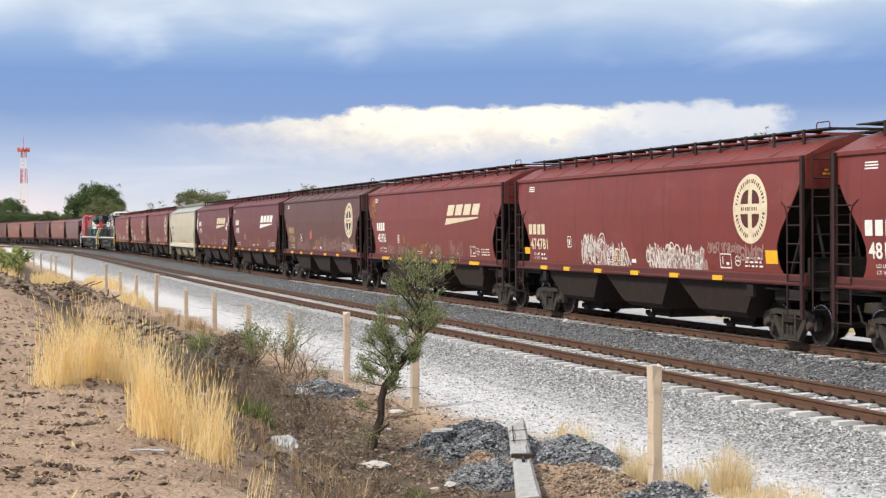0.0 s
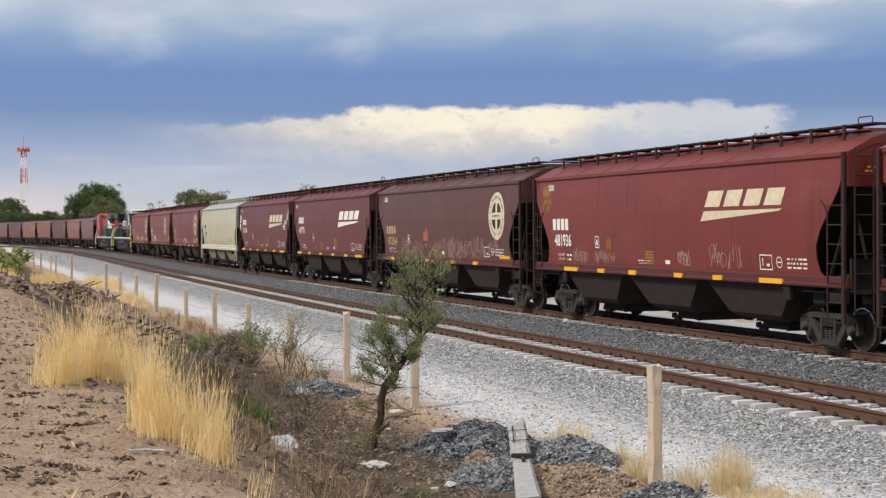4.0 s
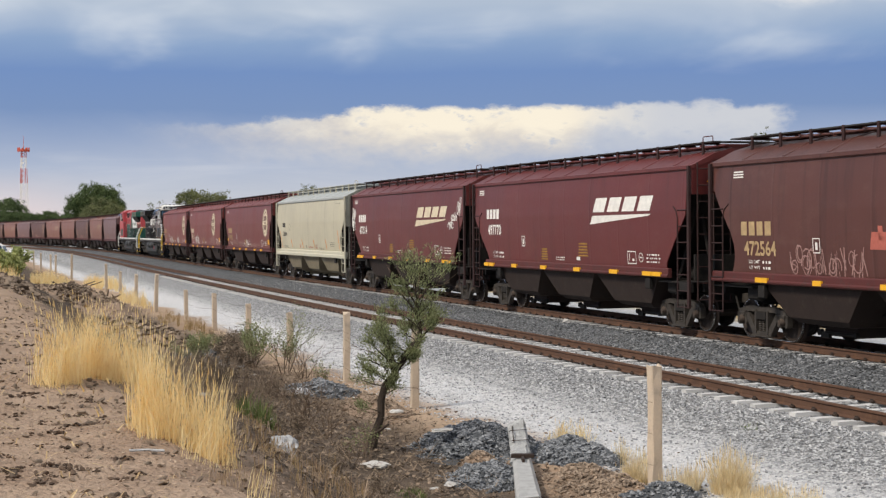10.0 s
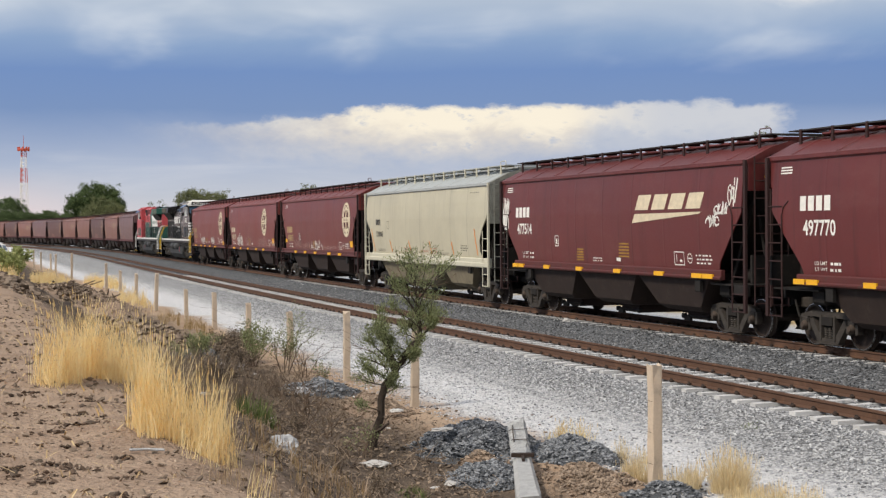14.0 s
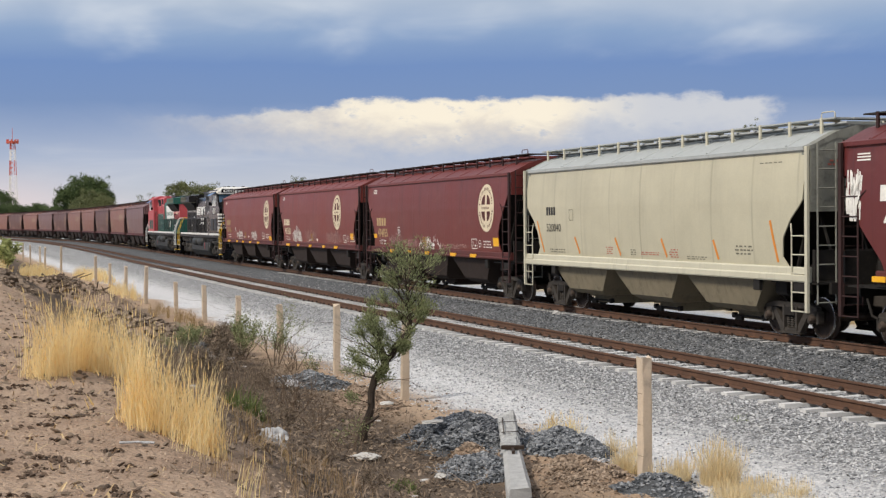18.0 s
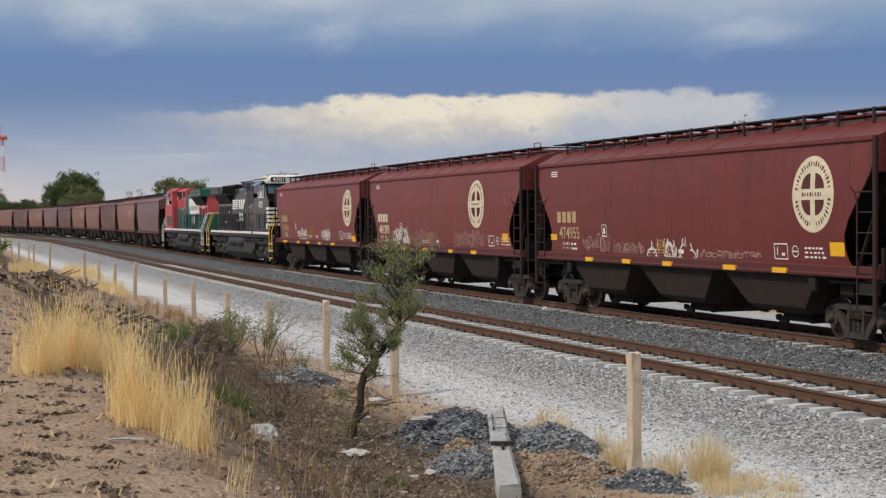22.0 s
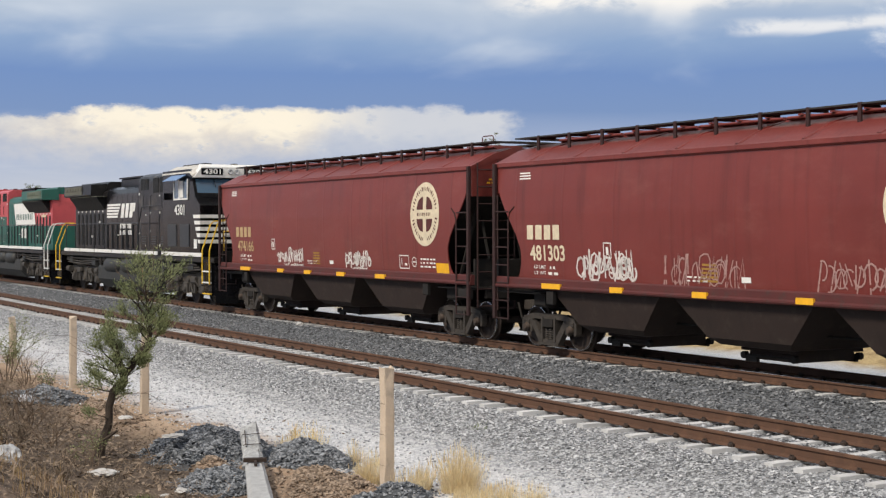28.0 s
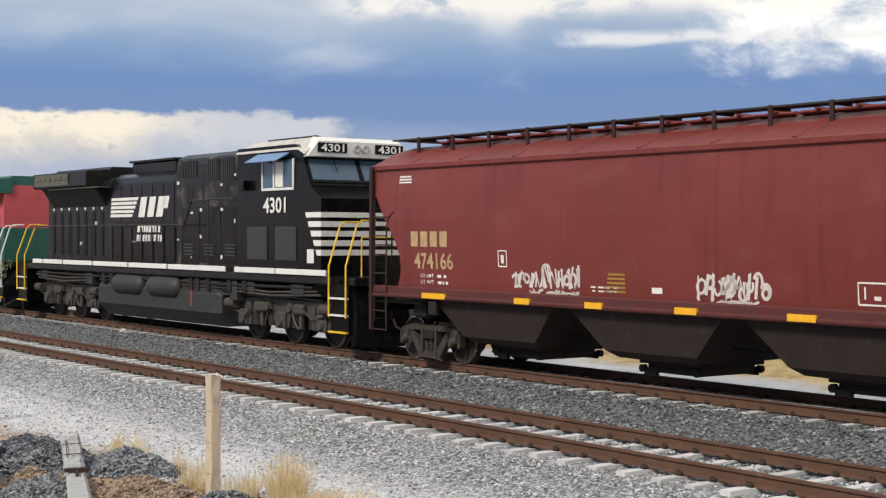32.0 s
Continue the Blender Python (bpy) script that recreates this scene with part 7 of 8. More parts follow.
def slab(x0, x1, half, z0, z1, c=0.05, top=None):
    """A hood section with a rounded shoulder."""
    t = half * 0.72 if top is None else top
    ring = [(-half, z0), (half, z0), (half, z1 - 0.30), (half - 0.06, z1 - 0.12), (t, z1), (-t, z1), (-half + 0.06, z1 - 0.12), (-half, z1 - 0.30)]
    return Mesh().loft([[(x, y, z) for y, z in ring] for x in (x0, x1)])


def loco(key, scheme):
    P = scheme
    root = tagged(new("locomotive"), P["label"], "locomotive", "locomotives of the freight train")
    # deck, tank and trucks
    m = Mesh()
    m.box(-10.55, 10.55, -1.5, 1.5, 1.52, 1.70, c=0.03)
    m.box(-10.3, 10.3, -0.7, 0.7, 1.15, 1.52)
    part("deck", m, M["nblack_dull"], root)
    for x0, x1 in ((-9.15, -8.3), (-8.22, -6.6), (-6.5, -4.2), (-4.1, -1.6), (-1.5, 1.0), (1.1, 4.45), (4.95, 7.0), (7.05, 9.35)):
        for y in (-1.525, 1.525):
            m = Mesh()
            m.box(x0, x1, min(y, y * 0.98), max(y, y * 0.98), 1.715, 1.85, c=0.006)
            part("sill_stripe", m, M[P["stripe"]], root, "pale stripe along the deck edge")
    ring = [(-1.32, 1.25), (-1.42, 1.1), (-1.42, 0.62), (-1.1, 0.26), (1.1, 0.26), (1.42, 0.62), (1.42, 1.1), (1.32, 1.25)]
    m = Mesh().loft([[(x, y * k, 0.7 + (z - 0.7) * k) for y, z in ring] for x, k in ((-4.0, 0.94), (-3.9, 1.0), (3.8, 1.0), (3.95, 0.94))])
    tank = part("fuel_tank", m, M["tank"], root, "dusty dark fuel tank")
    m = Mesh()
    for x in (2.35,):
        m.box(x - 0.02, x + 0.02, -1.44, -1.40, 0.75, 1.2)
        m.box(x - 0.02, x + 0.02, 1.40, 1.44, 0.75, 1.2)
    part("sight_gauge", m, M["fred"], tank)
    m = Mesh().loft([[(x, -1.40 * k, 1.10), (x, -1.40 * k, 1.46), (x, 1.40 * k, 1.46), (x, 1.40 * k, 1.10)] for x, k in ((1.75, 1.0), (3.7, 1.0), (4.3, 0.9))])
    part("tank_saddle", m, M["tank"], tank)
    for x0, x1 in ((-2.75, -0.75), (-0.35, 1.6)):
        for y in (-1.3, 1.3):
            m = Mesh().lathe([(0.0, x0), (0.16, x0 + 0.02), (0.27, x0 + 0.12), (0.31, x0 + 0.25), (0.31, x1 - 0.25), (0.27, x1 - 0.12), (0.16, x1 - 0.02), (0.0, x1)], 18, Matrix.Translation((0, y, 1.22)), "x")
            part("air_reservoir", m, M["tank"], root, "grey cylindrical air tank", smooth=True)
    m = Mesh()
    for x in (-3.6, -3.0, 2.2, 2.6, 3.2, 4.4, 5.2):
        m.box(x, x + 0.22, -1.45, -1.3, 1.2, 1.5)
        m.box(x, x + 0.22, 1.3, 1.45, 1.2, 1.5)
    for y in (-1.4, 1.4):
        m.tube([(-9.0, y, 1.42), (-4.2, y, 1.40), (4.2, y, 1.38), (8.6, y, 1.42)], 0.04, 6)
        m.tube([(-3.9, y, 1.30), (4.6, y, 1.28)], 0.025, 5)
    part("pipework", m, M["grime_and_shade"], root)
    loco_truck(root, -6.75)
    loco_truck(root, 6.75)
    # hood
    body = {}
    for nm, x0, x1, z1, half in (("radiator_hood", -9.1, -3.95, 4.40, 1.0), ("engine_hood", -3.9, 0.62, 4.45, 1.02), ("equipment_hood", 0.68, 4.95, 4.85, 1.06)):
        if P["lower"]:
            lo = Mesh()
            lo.box(x0, x1, -half, half, 1.71, 2.88)
            part("lower_" + nm, lo, M[P["lower"]], root)
            hood = part(nm, slab(x0, x1, half, 2.88, z1), M[P[nm]], root)
        else:
            hood = part(nm, slab(x0, x1, half, 1.71, z1), M[P[nm]], root)
        body[nm] = (hood, half)
    hood, half = body["engine_hood"]
    for k in range(6):
        for y in (-half, half):
            m = Mesh().box(-3.8 + k * 0.72, -3.8 + k * 0.72 + 0.66, min(y, y * 1.012), max(y, y * 1.012), 3.0, 4.08, c=0.004)
            part("hood_door", m, M[P["engine_hood"]], hood)
    for k in range(6):
        for y in (-half, half):
            m = Mesh().box(-3.8 + k * 0.72, -3.8 + k * 0.72 + 0.66, min(y, y * 1.012), max(y, y * 1.012), 1.85, 2.84, c=0.004)
            part("lower_door", m, M[P["lower"] or "nblack"], hood)
    hood, half = body["radiator_hood"]
    for k in range(7):
        for y in (-half, half):
            m = Mesh().box(-8.7 + k * 0.66, -8.7 + k * 0.66 + 0.22, min(y, y * 1.02), max(y, y * 1.02), 2.0, 3.35, c=0.004)
            part("vent_slot", m, M["grille"], hood)
    for y in (-1, 1):
        # wing of the radiator, with a slanting screen beneath it
        m = Mesh()
        m.loft([[(x, y * 0.7, 4.66), (x, y * 1.50, 4.60), (x, y * 1.52, 4.16), (x, y * 1.46, 4.12), (x, y * 0.7, 4.12)] for x in (-9.15, -4.7)])
        wing = part("radiator_wing", m, M[P["wing"]], root)
        m = Mesh()
        m.loft([[(x, y * 1.42, 4.12), (x, y * 1.40, 4.08), (x, y * 1.01, 3.52), (x, y * 0.95, 3.52), (x, y * 0.95, 4.12)] for x in (-8.6, -4.3)])
        part("radiator_screen", m, M["grille"], wing)
        m = Mesh()
        m.box(-8.0, -3.9, min(y * 1.05, y * 1.45), max(y * 1.05, y * 1.45), 4.075, 4.10)
        part("screen_lip", m, M[P["lip"]], wing)
        fas = Mesh()
        fas.box(-8.95, -6.1, min(y * 1.515, y * 1.535), max(y * 1.515, y * 1.535), 4.19, 4.55, c=0.006)
        for k in range(6):
            fas.box(-8.7 + k * 0.46, -8.42 + k * 0.46, min(y * 1.53, y * 1.56), max(y * 1.53, y * 1.56), 4.36, 4.48, c=0.006)
        part("wing_fascia", fas, M[P["fascia"]], wing, "dusty panel on the radiator wing")
        for k in range(7):
            part("slot_marker", Mesh().box(-8.66 + k * 0.66, -8.56 + k * 0.66, min(y * 1.0, y * 1.012), max(y * 1.0, y * 1.012), 3.42, 3.50), M["nwhite"], root)
    m = slab(-9.1, -4.6, 0.85, 4.4, 4.74, top=0.7)
    part("radiator_roof", m, M[P["roof"]], root)
    m = Mesh()
    m.box(-3.4, -0.45, -0.55, 0.55, 4.44, 4.80, c=0.04)
    m.box(-3.5, -0.35, -0.62, 0.62, 4.80, 4.86)
    part("exhaust_housing", m, M["nblack_dull"], root)
    hood, half = body["equipment_hood"]
    for x0, x1, z0, z1 in ((1.0, 1.95, 4.22, 4.66), (2.55, 3.25, 4.08, 4.66), (3.4, 4.1, 4.08, 4.66), (4.25, 4.75, 4.38, 4.66)):
        for y in (-half, half):
            m = Mesh()
            m.box(x0, x1, min(y, y * 1.012), max(y, y * 1.012), z0, z1, c=0.004)
            g = part("intake_grille", m, M["grille"], hood)
            for j in range(6):
                xx = x0 + (x1 - x0) * (j + 0.5) / 6
                n = Mesh().box(xx - 0.015, xx + 0.015, min(y * 1.01, y * 1.025), max(y * 1.01, y * 1.025), z0, z1)
                part("grille_bar", n, M["louver_grey"], g)
    for x0, x1 in ((1.0, 2.1), (2.2, 3.3), (3.4, 4.8)):
        for y in (-half, half):
            m = Mesh()
            m.box(x0, x1, min(y, y * 1.012), max(y, y * 1.012), 1.9, 3.4, c=0.005)
            part("hood_door", m, M[P["lower"] or "nblack"], hood)
            n = Mesh()
            for j in range(4):
                n.box(x0 + 0.2, x0 + 0.75, min(y * 1.01, y * 1.03), max(y * 1.01, y * 1.03), 2.1 + j * 0.09, 2.14 + j * 0.09)
            part("louver", n, M["louver_grey"], hood)
    # cab: side outline swept across, windscreen raked back above a wide nose
    cab = Mesh()
    cab.plate([(5.0, 1.71), (9.05, 1.71), (9.05, 3.5), (8.55, 3.82), (8.1, 4.72), (7.85, 4.80), (5.0, 4.80)], -1.46, 1.46)
    cab_ob = part("cab", cab, M[P["cab"]], root)
    m = Mesh()
    ring = [(-1.5, 4.66), (-1.46, 4.72), (-0.95, 4.98), (0.95, 4.98), (1.46, 4.72), (1.5, 4.66)]
    m.loft([[(x, y, z - d) for y, z in ring] for x, d in ((4.95, 0.02), (5.0, 0.0), (8.05, 0.0), (8.34, 0.12))])
    part("cab_roof", m, M[P["cab_roof"]], root)
    m = Mesh()
    for x, y in ((7.2, -0.5), (7.2, 0.5), (6.4, 0.0), (5.6, -0.4)):
        m.box(x - 0.12, x + 0.12, y - 0.1, y + 0.1, 4.96, 5.05, c=0.02)
    m.tube([(5.4, -0.8, 5.02), (7.8, -0.8, 5.02)], 0.02, 5)
    part("roof_fittings", m, M["nblack_dull"], root)
    m = Mesh()
    m.loft([[(8.16, y * k, 4.97), (8.46, y * k, 4.86), (8.45, y, 4.50), (8.24, y, 4.48)] for y, k in ((-1.46, 0.80), (1.46, 0.80))])
    part("headlight_panel", m, M[P["brow"]], cab_ob)
    for y in (-0.12, 0.12):
        m = Mesh().lathe([(0.0, 8.42), (0.085, 8.42), (0.10, 8.49), (0.08, 8.50), (0.0, 8.47)], 14, Matrix.Translation((0, y, 4.70)), "x")
        part("headlight", m, M["plastic"], cab_ob, "unlit twin headlight")
    for y0, y1 in ((-1.2, -0.4), (0.4, 1.2)):
        m = Mesh().box(8.40, 8.475, y0, y1, 4.59, 4.82, c=0.01)
        nb = part("number_board", m, M["nblack"], cab_ob, "lit-up style number board with white digits")
        t = lettering(P["number"], y0 + 0.08, y1 - 0.08, -0.09, 0.09, M["nwhite"], nb, "white number", y=0.0)
        t.matrix_basis = Matrix.Translation((8.48, 0, 4.705)) @ Matrix.Rotation(math.pi / 2, 4, "Z")
    for y0, y1 in ((-1.36, -0.06), (0.06, 1.36)):
        rake = lambda z, d: 8.55 - 0.5 * (z - 3.82) + d
        g = Mesh().loft([[(rake(z, d), y, z) for z, d in ((3.95, -0.02), (3.95, 0.02), (4.44, 0.02), (4.44, -0.02))] for y in (y0, y1)])
        fr = Mesh()
        for za, zb, ya, yb in ((3.89, 3.95, y0 - 0.05, y1 + 0.05), (4.44, 4.49, y0 - 0.05, y1 + 0.05), (3.95, 4.44, y0 - 0.05, y0), (3.95, 4.44, y1, y1 + 0.05)):
            fr.loft([[(rake(z, d), y, z) for z, d in ((za, -0.02), (za, 0.035), (zb, 0.035), (zb, -0.02))] for y in (ya, yb)])
        part("windscreen_frame", fr, M["nblack"], cab_ob, "black rubber windscreen surround")
        part("windscreen", g, M["glass"], cab_ob, "dark blue-grey windscreen pane")
        w = Mesh().tube([(8.32, (y0 + y1) / 2, 4.50), (8.46, (y0 + y1) / 2 + 0.05, 4.15)], 0.012, 5)
        part("wiper", w, M["nblack"], cab_ob)
    for y in (-1, 1):
        # side window, white frame, sunshade
        yy = y * 1.47
        m = Mesh()
        m.box(6.32, 7.80, min(yy, yy * 1.006), max(yy, yy * 1.006), 3.78, 4.44)
        part("side_window", m, M["glass"], cab_ob)
        f = Mesh()
        for x0, x1, z0, z1 in ((6.30, 6.36, 3.74, 4.46), (6.86, 6.92, 3.74, 4.46), (7.79, 7.85, 3.74, 4.46), (6.30, 7.85, 3.72, 3.78), (6.98, 7.34, 3.8, 4.4)):
            f.box(x0, x1, min(yy * 1.004, yy * 1.02), max(yy * 1.004, yy * 1.02), z0, z1, c=0.004)
        part("window_frame", f, M["nwhite"], cab_ob)
        s_ = Mesh()
        s_.loft([[(x, yy, 4.62), (x, yy + y * 0.36, 4.42), (x, yy + y * 0.36, 4.40), (x, yy, 4.58)] for x in (6.05, 7.6)])
        part("sunshade", s_, M["shade_blue"], cab_ob, "faded blue sunshade over the cab window")
        mr = Mesh().box(5.45, 5.62, min(yy, yy + y * 0.16), max(yy, yy + y * 0.16), 3.75, 4.0, c=0.02)
        part("mirror", mr, M["nblack"], cab_ob)
        for x0, x1 in ((5.55, 6.55), (6.95, 7.95)):
            g = Mesh()
            g.box(x0, x1, min(yy, yy * 1.006), max(yy, yy * 1.006), 2.05, 2.85, c=0.004)
            for j in range(9):
                g.box(x0 + 0.05, x1 - 0.05, min(yy, yy * 1.014), max(yy, yy * 1.014), 2.1 + j * 0.083, 2.14 + j * 0.083)
            part("cab_louver", g, M[P["lower"] or "louver_grey"], cab_ob)
        q = Mesh().box(8.45, 8.75, min(yy, yy * 1.006), max(yy, yy * 1.006), 2.0, 2.32)
        part("notice", q, M["nwhite"], cab_ob)
        m_side = Matrix.Identity(4) if y < 0 else TURN
        a0, a1 = (6.35, 7.45) if y < 0 else (-7.45, -6.35)
        if P["cab_number"]:
            lettering(P["number"], a0, a1, 3.18, 3.56, M["nwhite"], cab_ob, "white cab-side number", y=-1.478, m=m_side)
        P["art"](root, y, m_side)
        # latches, hinges, lifting marks and small notices on the doors
        rnd = random.Random(5)
        for x in (-8.8, -7.6, -6.2, -5.0, -3.7, -2.2, -0.8, 0.75, 1.6, 2.15, 3.35, 4.1, 4.85):
            for z in (rnd.uniform(2.0, 2.6), rnd.uniform(2.9, 3.3), rnd.uniform(3.9, 4.3)):
                if rnd.random() < 0.62 and not (-4.0 < x < 0.2 and z > 2.8):
                    q = Mesh().box(x, x + rnd.uniform(0.05, 0.13), min(y * 1.02, y * 1.085), max(y * 1.02, y * 1.085), z, z + rnd.uniform(0.05, 0.10))
                    part("small_notice", q, M["nwhite"], root)
        for x in (-3.82, -3.10, -2.38, -1.66, -0.94, -0.22, 0.50, 1.0, 2.15, 3.35, 4.82):
            part("door_seam", Mesh().box(x - 0.012, x + 0.012, min(y * 1.0, y * 1.078), max(y * 1.0, y * 1.078), 1.9, 2.86), M["louver_grey"], root)
        for x, z in ((1.5, 3.75), (2.4, 3.75), (3.8, 3.75)):
            q = Mesh().tube([(x, y * 1.08, z - 0.25), (x, y * 1.12, z - 0.22), (x, y * 1.12, z + 0.22), (x, y * 1.08, z + 0.25)], 0.014, 5)
            part("grab_iron", q, M[P["rail"]], root)
        # under-deck pipes and brake gear
        for k, (x0, x1, z) in enumerate(((-9.2, -4.2, 1.34), (4.4, 8.7, 1.32), (-4.2, 1.6, 1.50), (4.4, 8.9, 1.24), (-9.0, -4.5, 1.24))):
            q = Mesh().tube([(x0, y * 1.36, z), ((x0 + x1) / 2, y * 1.40, z - 0.06), (x1, y * 1.36, z + 0.02)], 0.03, 6)
            part("air_pipe", q, M["loco_truck"], root)
        for x, w_, h_ in ((-4.9, 0.5, 0.36), (4.55, 0.35, 0.5), (5.3, 0.5, 0.25), (7.6, 0.6, 0.25), (-8.6, 0.5, 0.25)):
            q = Mesh().box(x, x + w_, min(y * 1.1, y * 1.42), max(y * 1.1, y * 1.42), 1.48 - h_, 1.50, c=0.03)
            part("equipment_box", q, M["tank"], root)
        # railings along the deck
        pts = [(-9.0, 2.92), (2.0, 2.92), (2.45, 3.56), (4.9, 3.58)]
        rail = Mesh().tube([(x, y * 1.47, z) for x, z in pts], 0.022, 6)
        r_ob = part("handrail", rail, M[P["rail"]], root)
        for k in range(9):
            x = -9.0 + k * 1.55
            part("stanchion", Mesh().tube([(x, y * 1.47, 1.7), (x, y * 1.47, lerp(x, pts))], 0.02, 5), M[P["rail"]], r_ob)
        # end steps with grab irons
        for x, col in ((9.55, P["grab"]), (-9.75, P["grab"])):
            d = 1 if x > 0 else -1
            st = Mesh()
            st.box(min(x, x + d * 0.75), max(x, x + d * 0.75), min(y * 0.95, y * 1.5), max(y * 0.95, y * 1.5), 0.42, 1.70)
            box = part("step_well", st, M["nblack"], root)
            for k in range(3):
                t = Mesh().box(min(x, x + d * 0.75), max(x, x + d * 0.75), min(y * 1.5, y * 1.58), max(y * 1.5, y * 1.58), 0.45 + k * 0.38, 0.49 + k * 0.38)
                part("step", t, M["handrail_yellow"] if k == 0 else M["nwhite"], box)
            for e, up in ((0.02, 2.95), (0.74, 2.98)):
                g = Mesh().tube([(x + d * e, y * 1.57, 0.8), (x + d * e, y * 1.57, 1.95), (x + d * (e - 0.05), y * 1.25, up - 0.12), (x + d * (e - 0.05), y * 1.12, up), (x + d * (e - 0.05), y * 0.75, up)], 0.024, 6)
                part("grab_iron", g, M[col], box, "bent grab iron")
    # nose stripes and pilots
    for k, (z0, z1) in enumerate(((3.06, 3.18), (2.84, 2.97), (2.62, 2.75), (2.40, 2.53), (2.18, 2.31))):
        if not P["nose_stripes"]:
            break
        m = Mesh()
        m.box(9.045, 9.062, -1.46, 1.46, z0, z1)
        part("nose_stripe", m, M["nwhite"], cab_ob, "white stripe wrapped round the nose")
        for y in (-1, 1):
            m = Mesh()
            m.plate([(8.35 + k * 0.12, z1), (9.06, z1), (9.06, z0), (8.40 + k * 0.12, z0)], y * 1.455, y * 1.472)
            part("nose_stripe", m, M["nwhite"], cab_ob)
    for d in (-1, 1):
        m = Mesh()
        m.loft([[(d * x, y, 1.55), (d * (x + 0.12), y, 0.9), (d * (x + 0.22 - abs(y) * 0.10), y, 0.16), (d * (x - 0.1), y, 0.16), (d * (x - 0.1), y, 1.55)] for y, x in ((-1.42, 10.4), (-0.7, 10.55), (0.0, 10.6), (0.7, 10.55), (1.42, 10.4))])
        part("pilot", m, M["nblack"], root)
        m = Mesh()
        m.box(min(d * 10.5, d * 10.95), max(d * 10.5, d * 10.95), -0.14, 0.14, 0.72, 1.0, c=0.03)
        m.loft([[(d * 10.93, -0.15, z), (d * 10.93, 0.13, z), (d * 11.08, 0.18, z), (d * 11.14, 0.08, z), (d * 11.05, 0.02, z), (d * 11.11, -0.12, z)] for z in (0.68, 1.02)])
        part("coupler", m, M["truck"], root)
        m = Mesh()
        for y in (-0.55, 0.55):
            m.tube([(d * 10.55, y, 0.95), (d * 10.8, y, 0.6), (d * 11.0, y * 0.8, 0.5)], 0.03, 6)
        part("brake_hoses", m, M["grime_and_shade"], root)
    m = Mesh()
    m.tube([(9.9, 0.9, 1.7), (9.9, 0.9, 2.6), (9.9, -0.9, 2.6), (9.9, -0.9, 1.7)], 0.022, 6)
    part("front_rail", m, M[P["grab"]], root)
    return root


def ns_art(root, y, m):
    """White stripes, a plain monogram of slabs, and two bars for the name."""
    a = Mesh()
    yy = -1.034
    for k in range(5):
        z = 3.17 + k * 0.122
        quad(a, -3.95 + k * 0.02, -2.35 + k * 0.10, z, z + 0.085, 0.4, y=yy)
    part("logo", a, M["nwhite"], root, "white striped logo on the hood", m)
    b = Mesh()
    for k in range(3):
        quad(b, -1.92 + k * 0.6, -1.50 + k * 0.6, 3.16, 3.74, 0.35, y=yy - 0.002)
    quad(b, -0.30, 0.05, 3.40, 3.74, 0.35, y=yy - 0.002)
    part("monogram", b, M["nwhite"], root, "white slab-shaped monogram", m)
    c = Mesh()
    rnd = random.Random(2)
    for z, x0, x1 in ((2.72, -2.0, -0.55), (2.46, -2.05, -0.35)):
        x = x0
        while x < x1:
            w = rnd.uniform(0.12, 0.17)
            c = Mesh()
            quad(c, x, x + w, z, z + 0.19, 0.2, y=yy)
            part("name_bar", c, M["nwhite"], root, "white painted bar", m)
            x += w + 0.05


def fx_art(root, y, m):
    """White slanted field with dark bars, and the road number on the red field."""
    s = 1 if y < 0 else -1
    a = Mesh()
    yy = -1.036
    a.plate([(s * -5.7, 2.90), (s * -1.2, 2.90), (s * -0.7, 4.05), (s * -5.2, 4.05)], yy - 0.004, yy)
    part("white_field", a, M["nwhite"], root, "white slanted field on the hood", m)
    b = Mesh()
    rnd = random.Random(7)
    x = -5.0
    while x < -1.3:
        w = rnd.uniform(0.16, 0.24)
        u0, u1 = sorted((s * x, s * (x + w)))
        b = Mesh()
        quad(b, u0, u1, 3.20, 3.50 + (0.14 if x < -4.7 else 0.0), 0.15, y=yy - 0.008)
        part("name_bar", b, M["fgreen"], root, "dark green bar", m)
        x += w + 0.20
    a0, a1 = sorted((s * -7.6, s * -6.3))
    lettering("4683", a0, a1, 3.56, 3.82, M["decal"], root, "pale road number", y=-1.03, m=m)
    c = Mesh()
    u0, u1 = sorted((s * -7.9, s * -6.9))
    quad(c, u0, u1, 3.30, 3.42, y=-1.03)
    part("name_bar", c, M["decal"], root, "", m)
    d = Mesh()
    for k in range(3):
        u0, u1 = sorted((s * (-3.6 + k * 0.4), s * (-3.3 + k * 0.4)))
        quad(d, u0, u1, 2.25, 2.75, y=-1.036)
    part("crest", d, M["nwhite"], root, "white painted crest", m)


M["shade_blue"] = material("faded_blue_canvas", (0.16, 0.25, 0.42), 0.7, var=0.2)
CAR["NS"] = loco("NS", dict(label="black diesel locomotive with white nose stripes and logo", number="4301", lower=None, radiator_hood="nblack_dull", engine_hood="nblack", equipment_hood="nblack_smear",
                            wing="nblack_dull", fascia="lip_dusty", lip="lip_dusty", roof="nblack_dull", cab="nblack", cab_roof="roof_white", brow="nwhite", stripe="nwhite", rail="rail_black", grab="handrail_yellow",
                            cab_number=True, nose_stripes=True, art=ns_art))
CAR["FX"] = loco("FX", dict(label="red, white and green diesel locomotive coupled back to back", number="4683", lower="fgreen", radiator_hood="fred", engine_hood="fgreen", equipment_hood="fred",
                            wing="fgreen", fascia="fgreen_dusty", lip="lip_dusty", roof="fgreen", cab="fred", cab_roof="fred", brow="fred", stripe="nwhite", rail="rail_black", grab="nwhite",
                            cab_number=False, nose_stripes=False, art=fx_art))
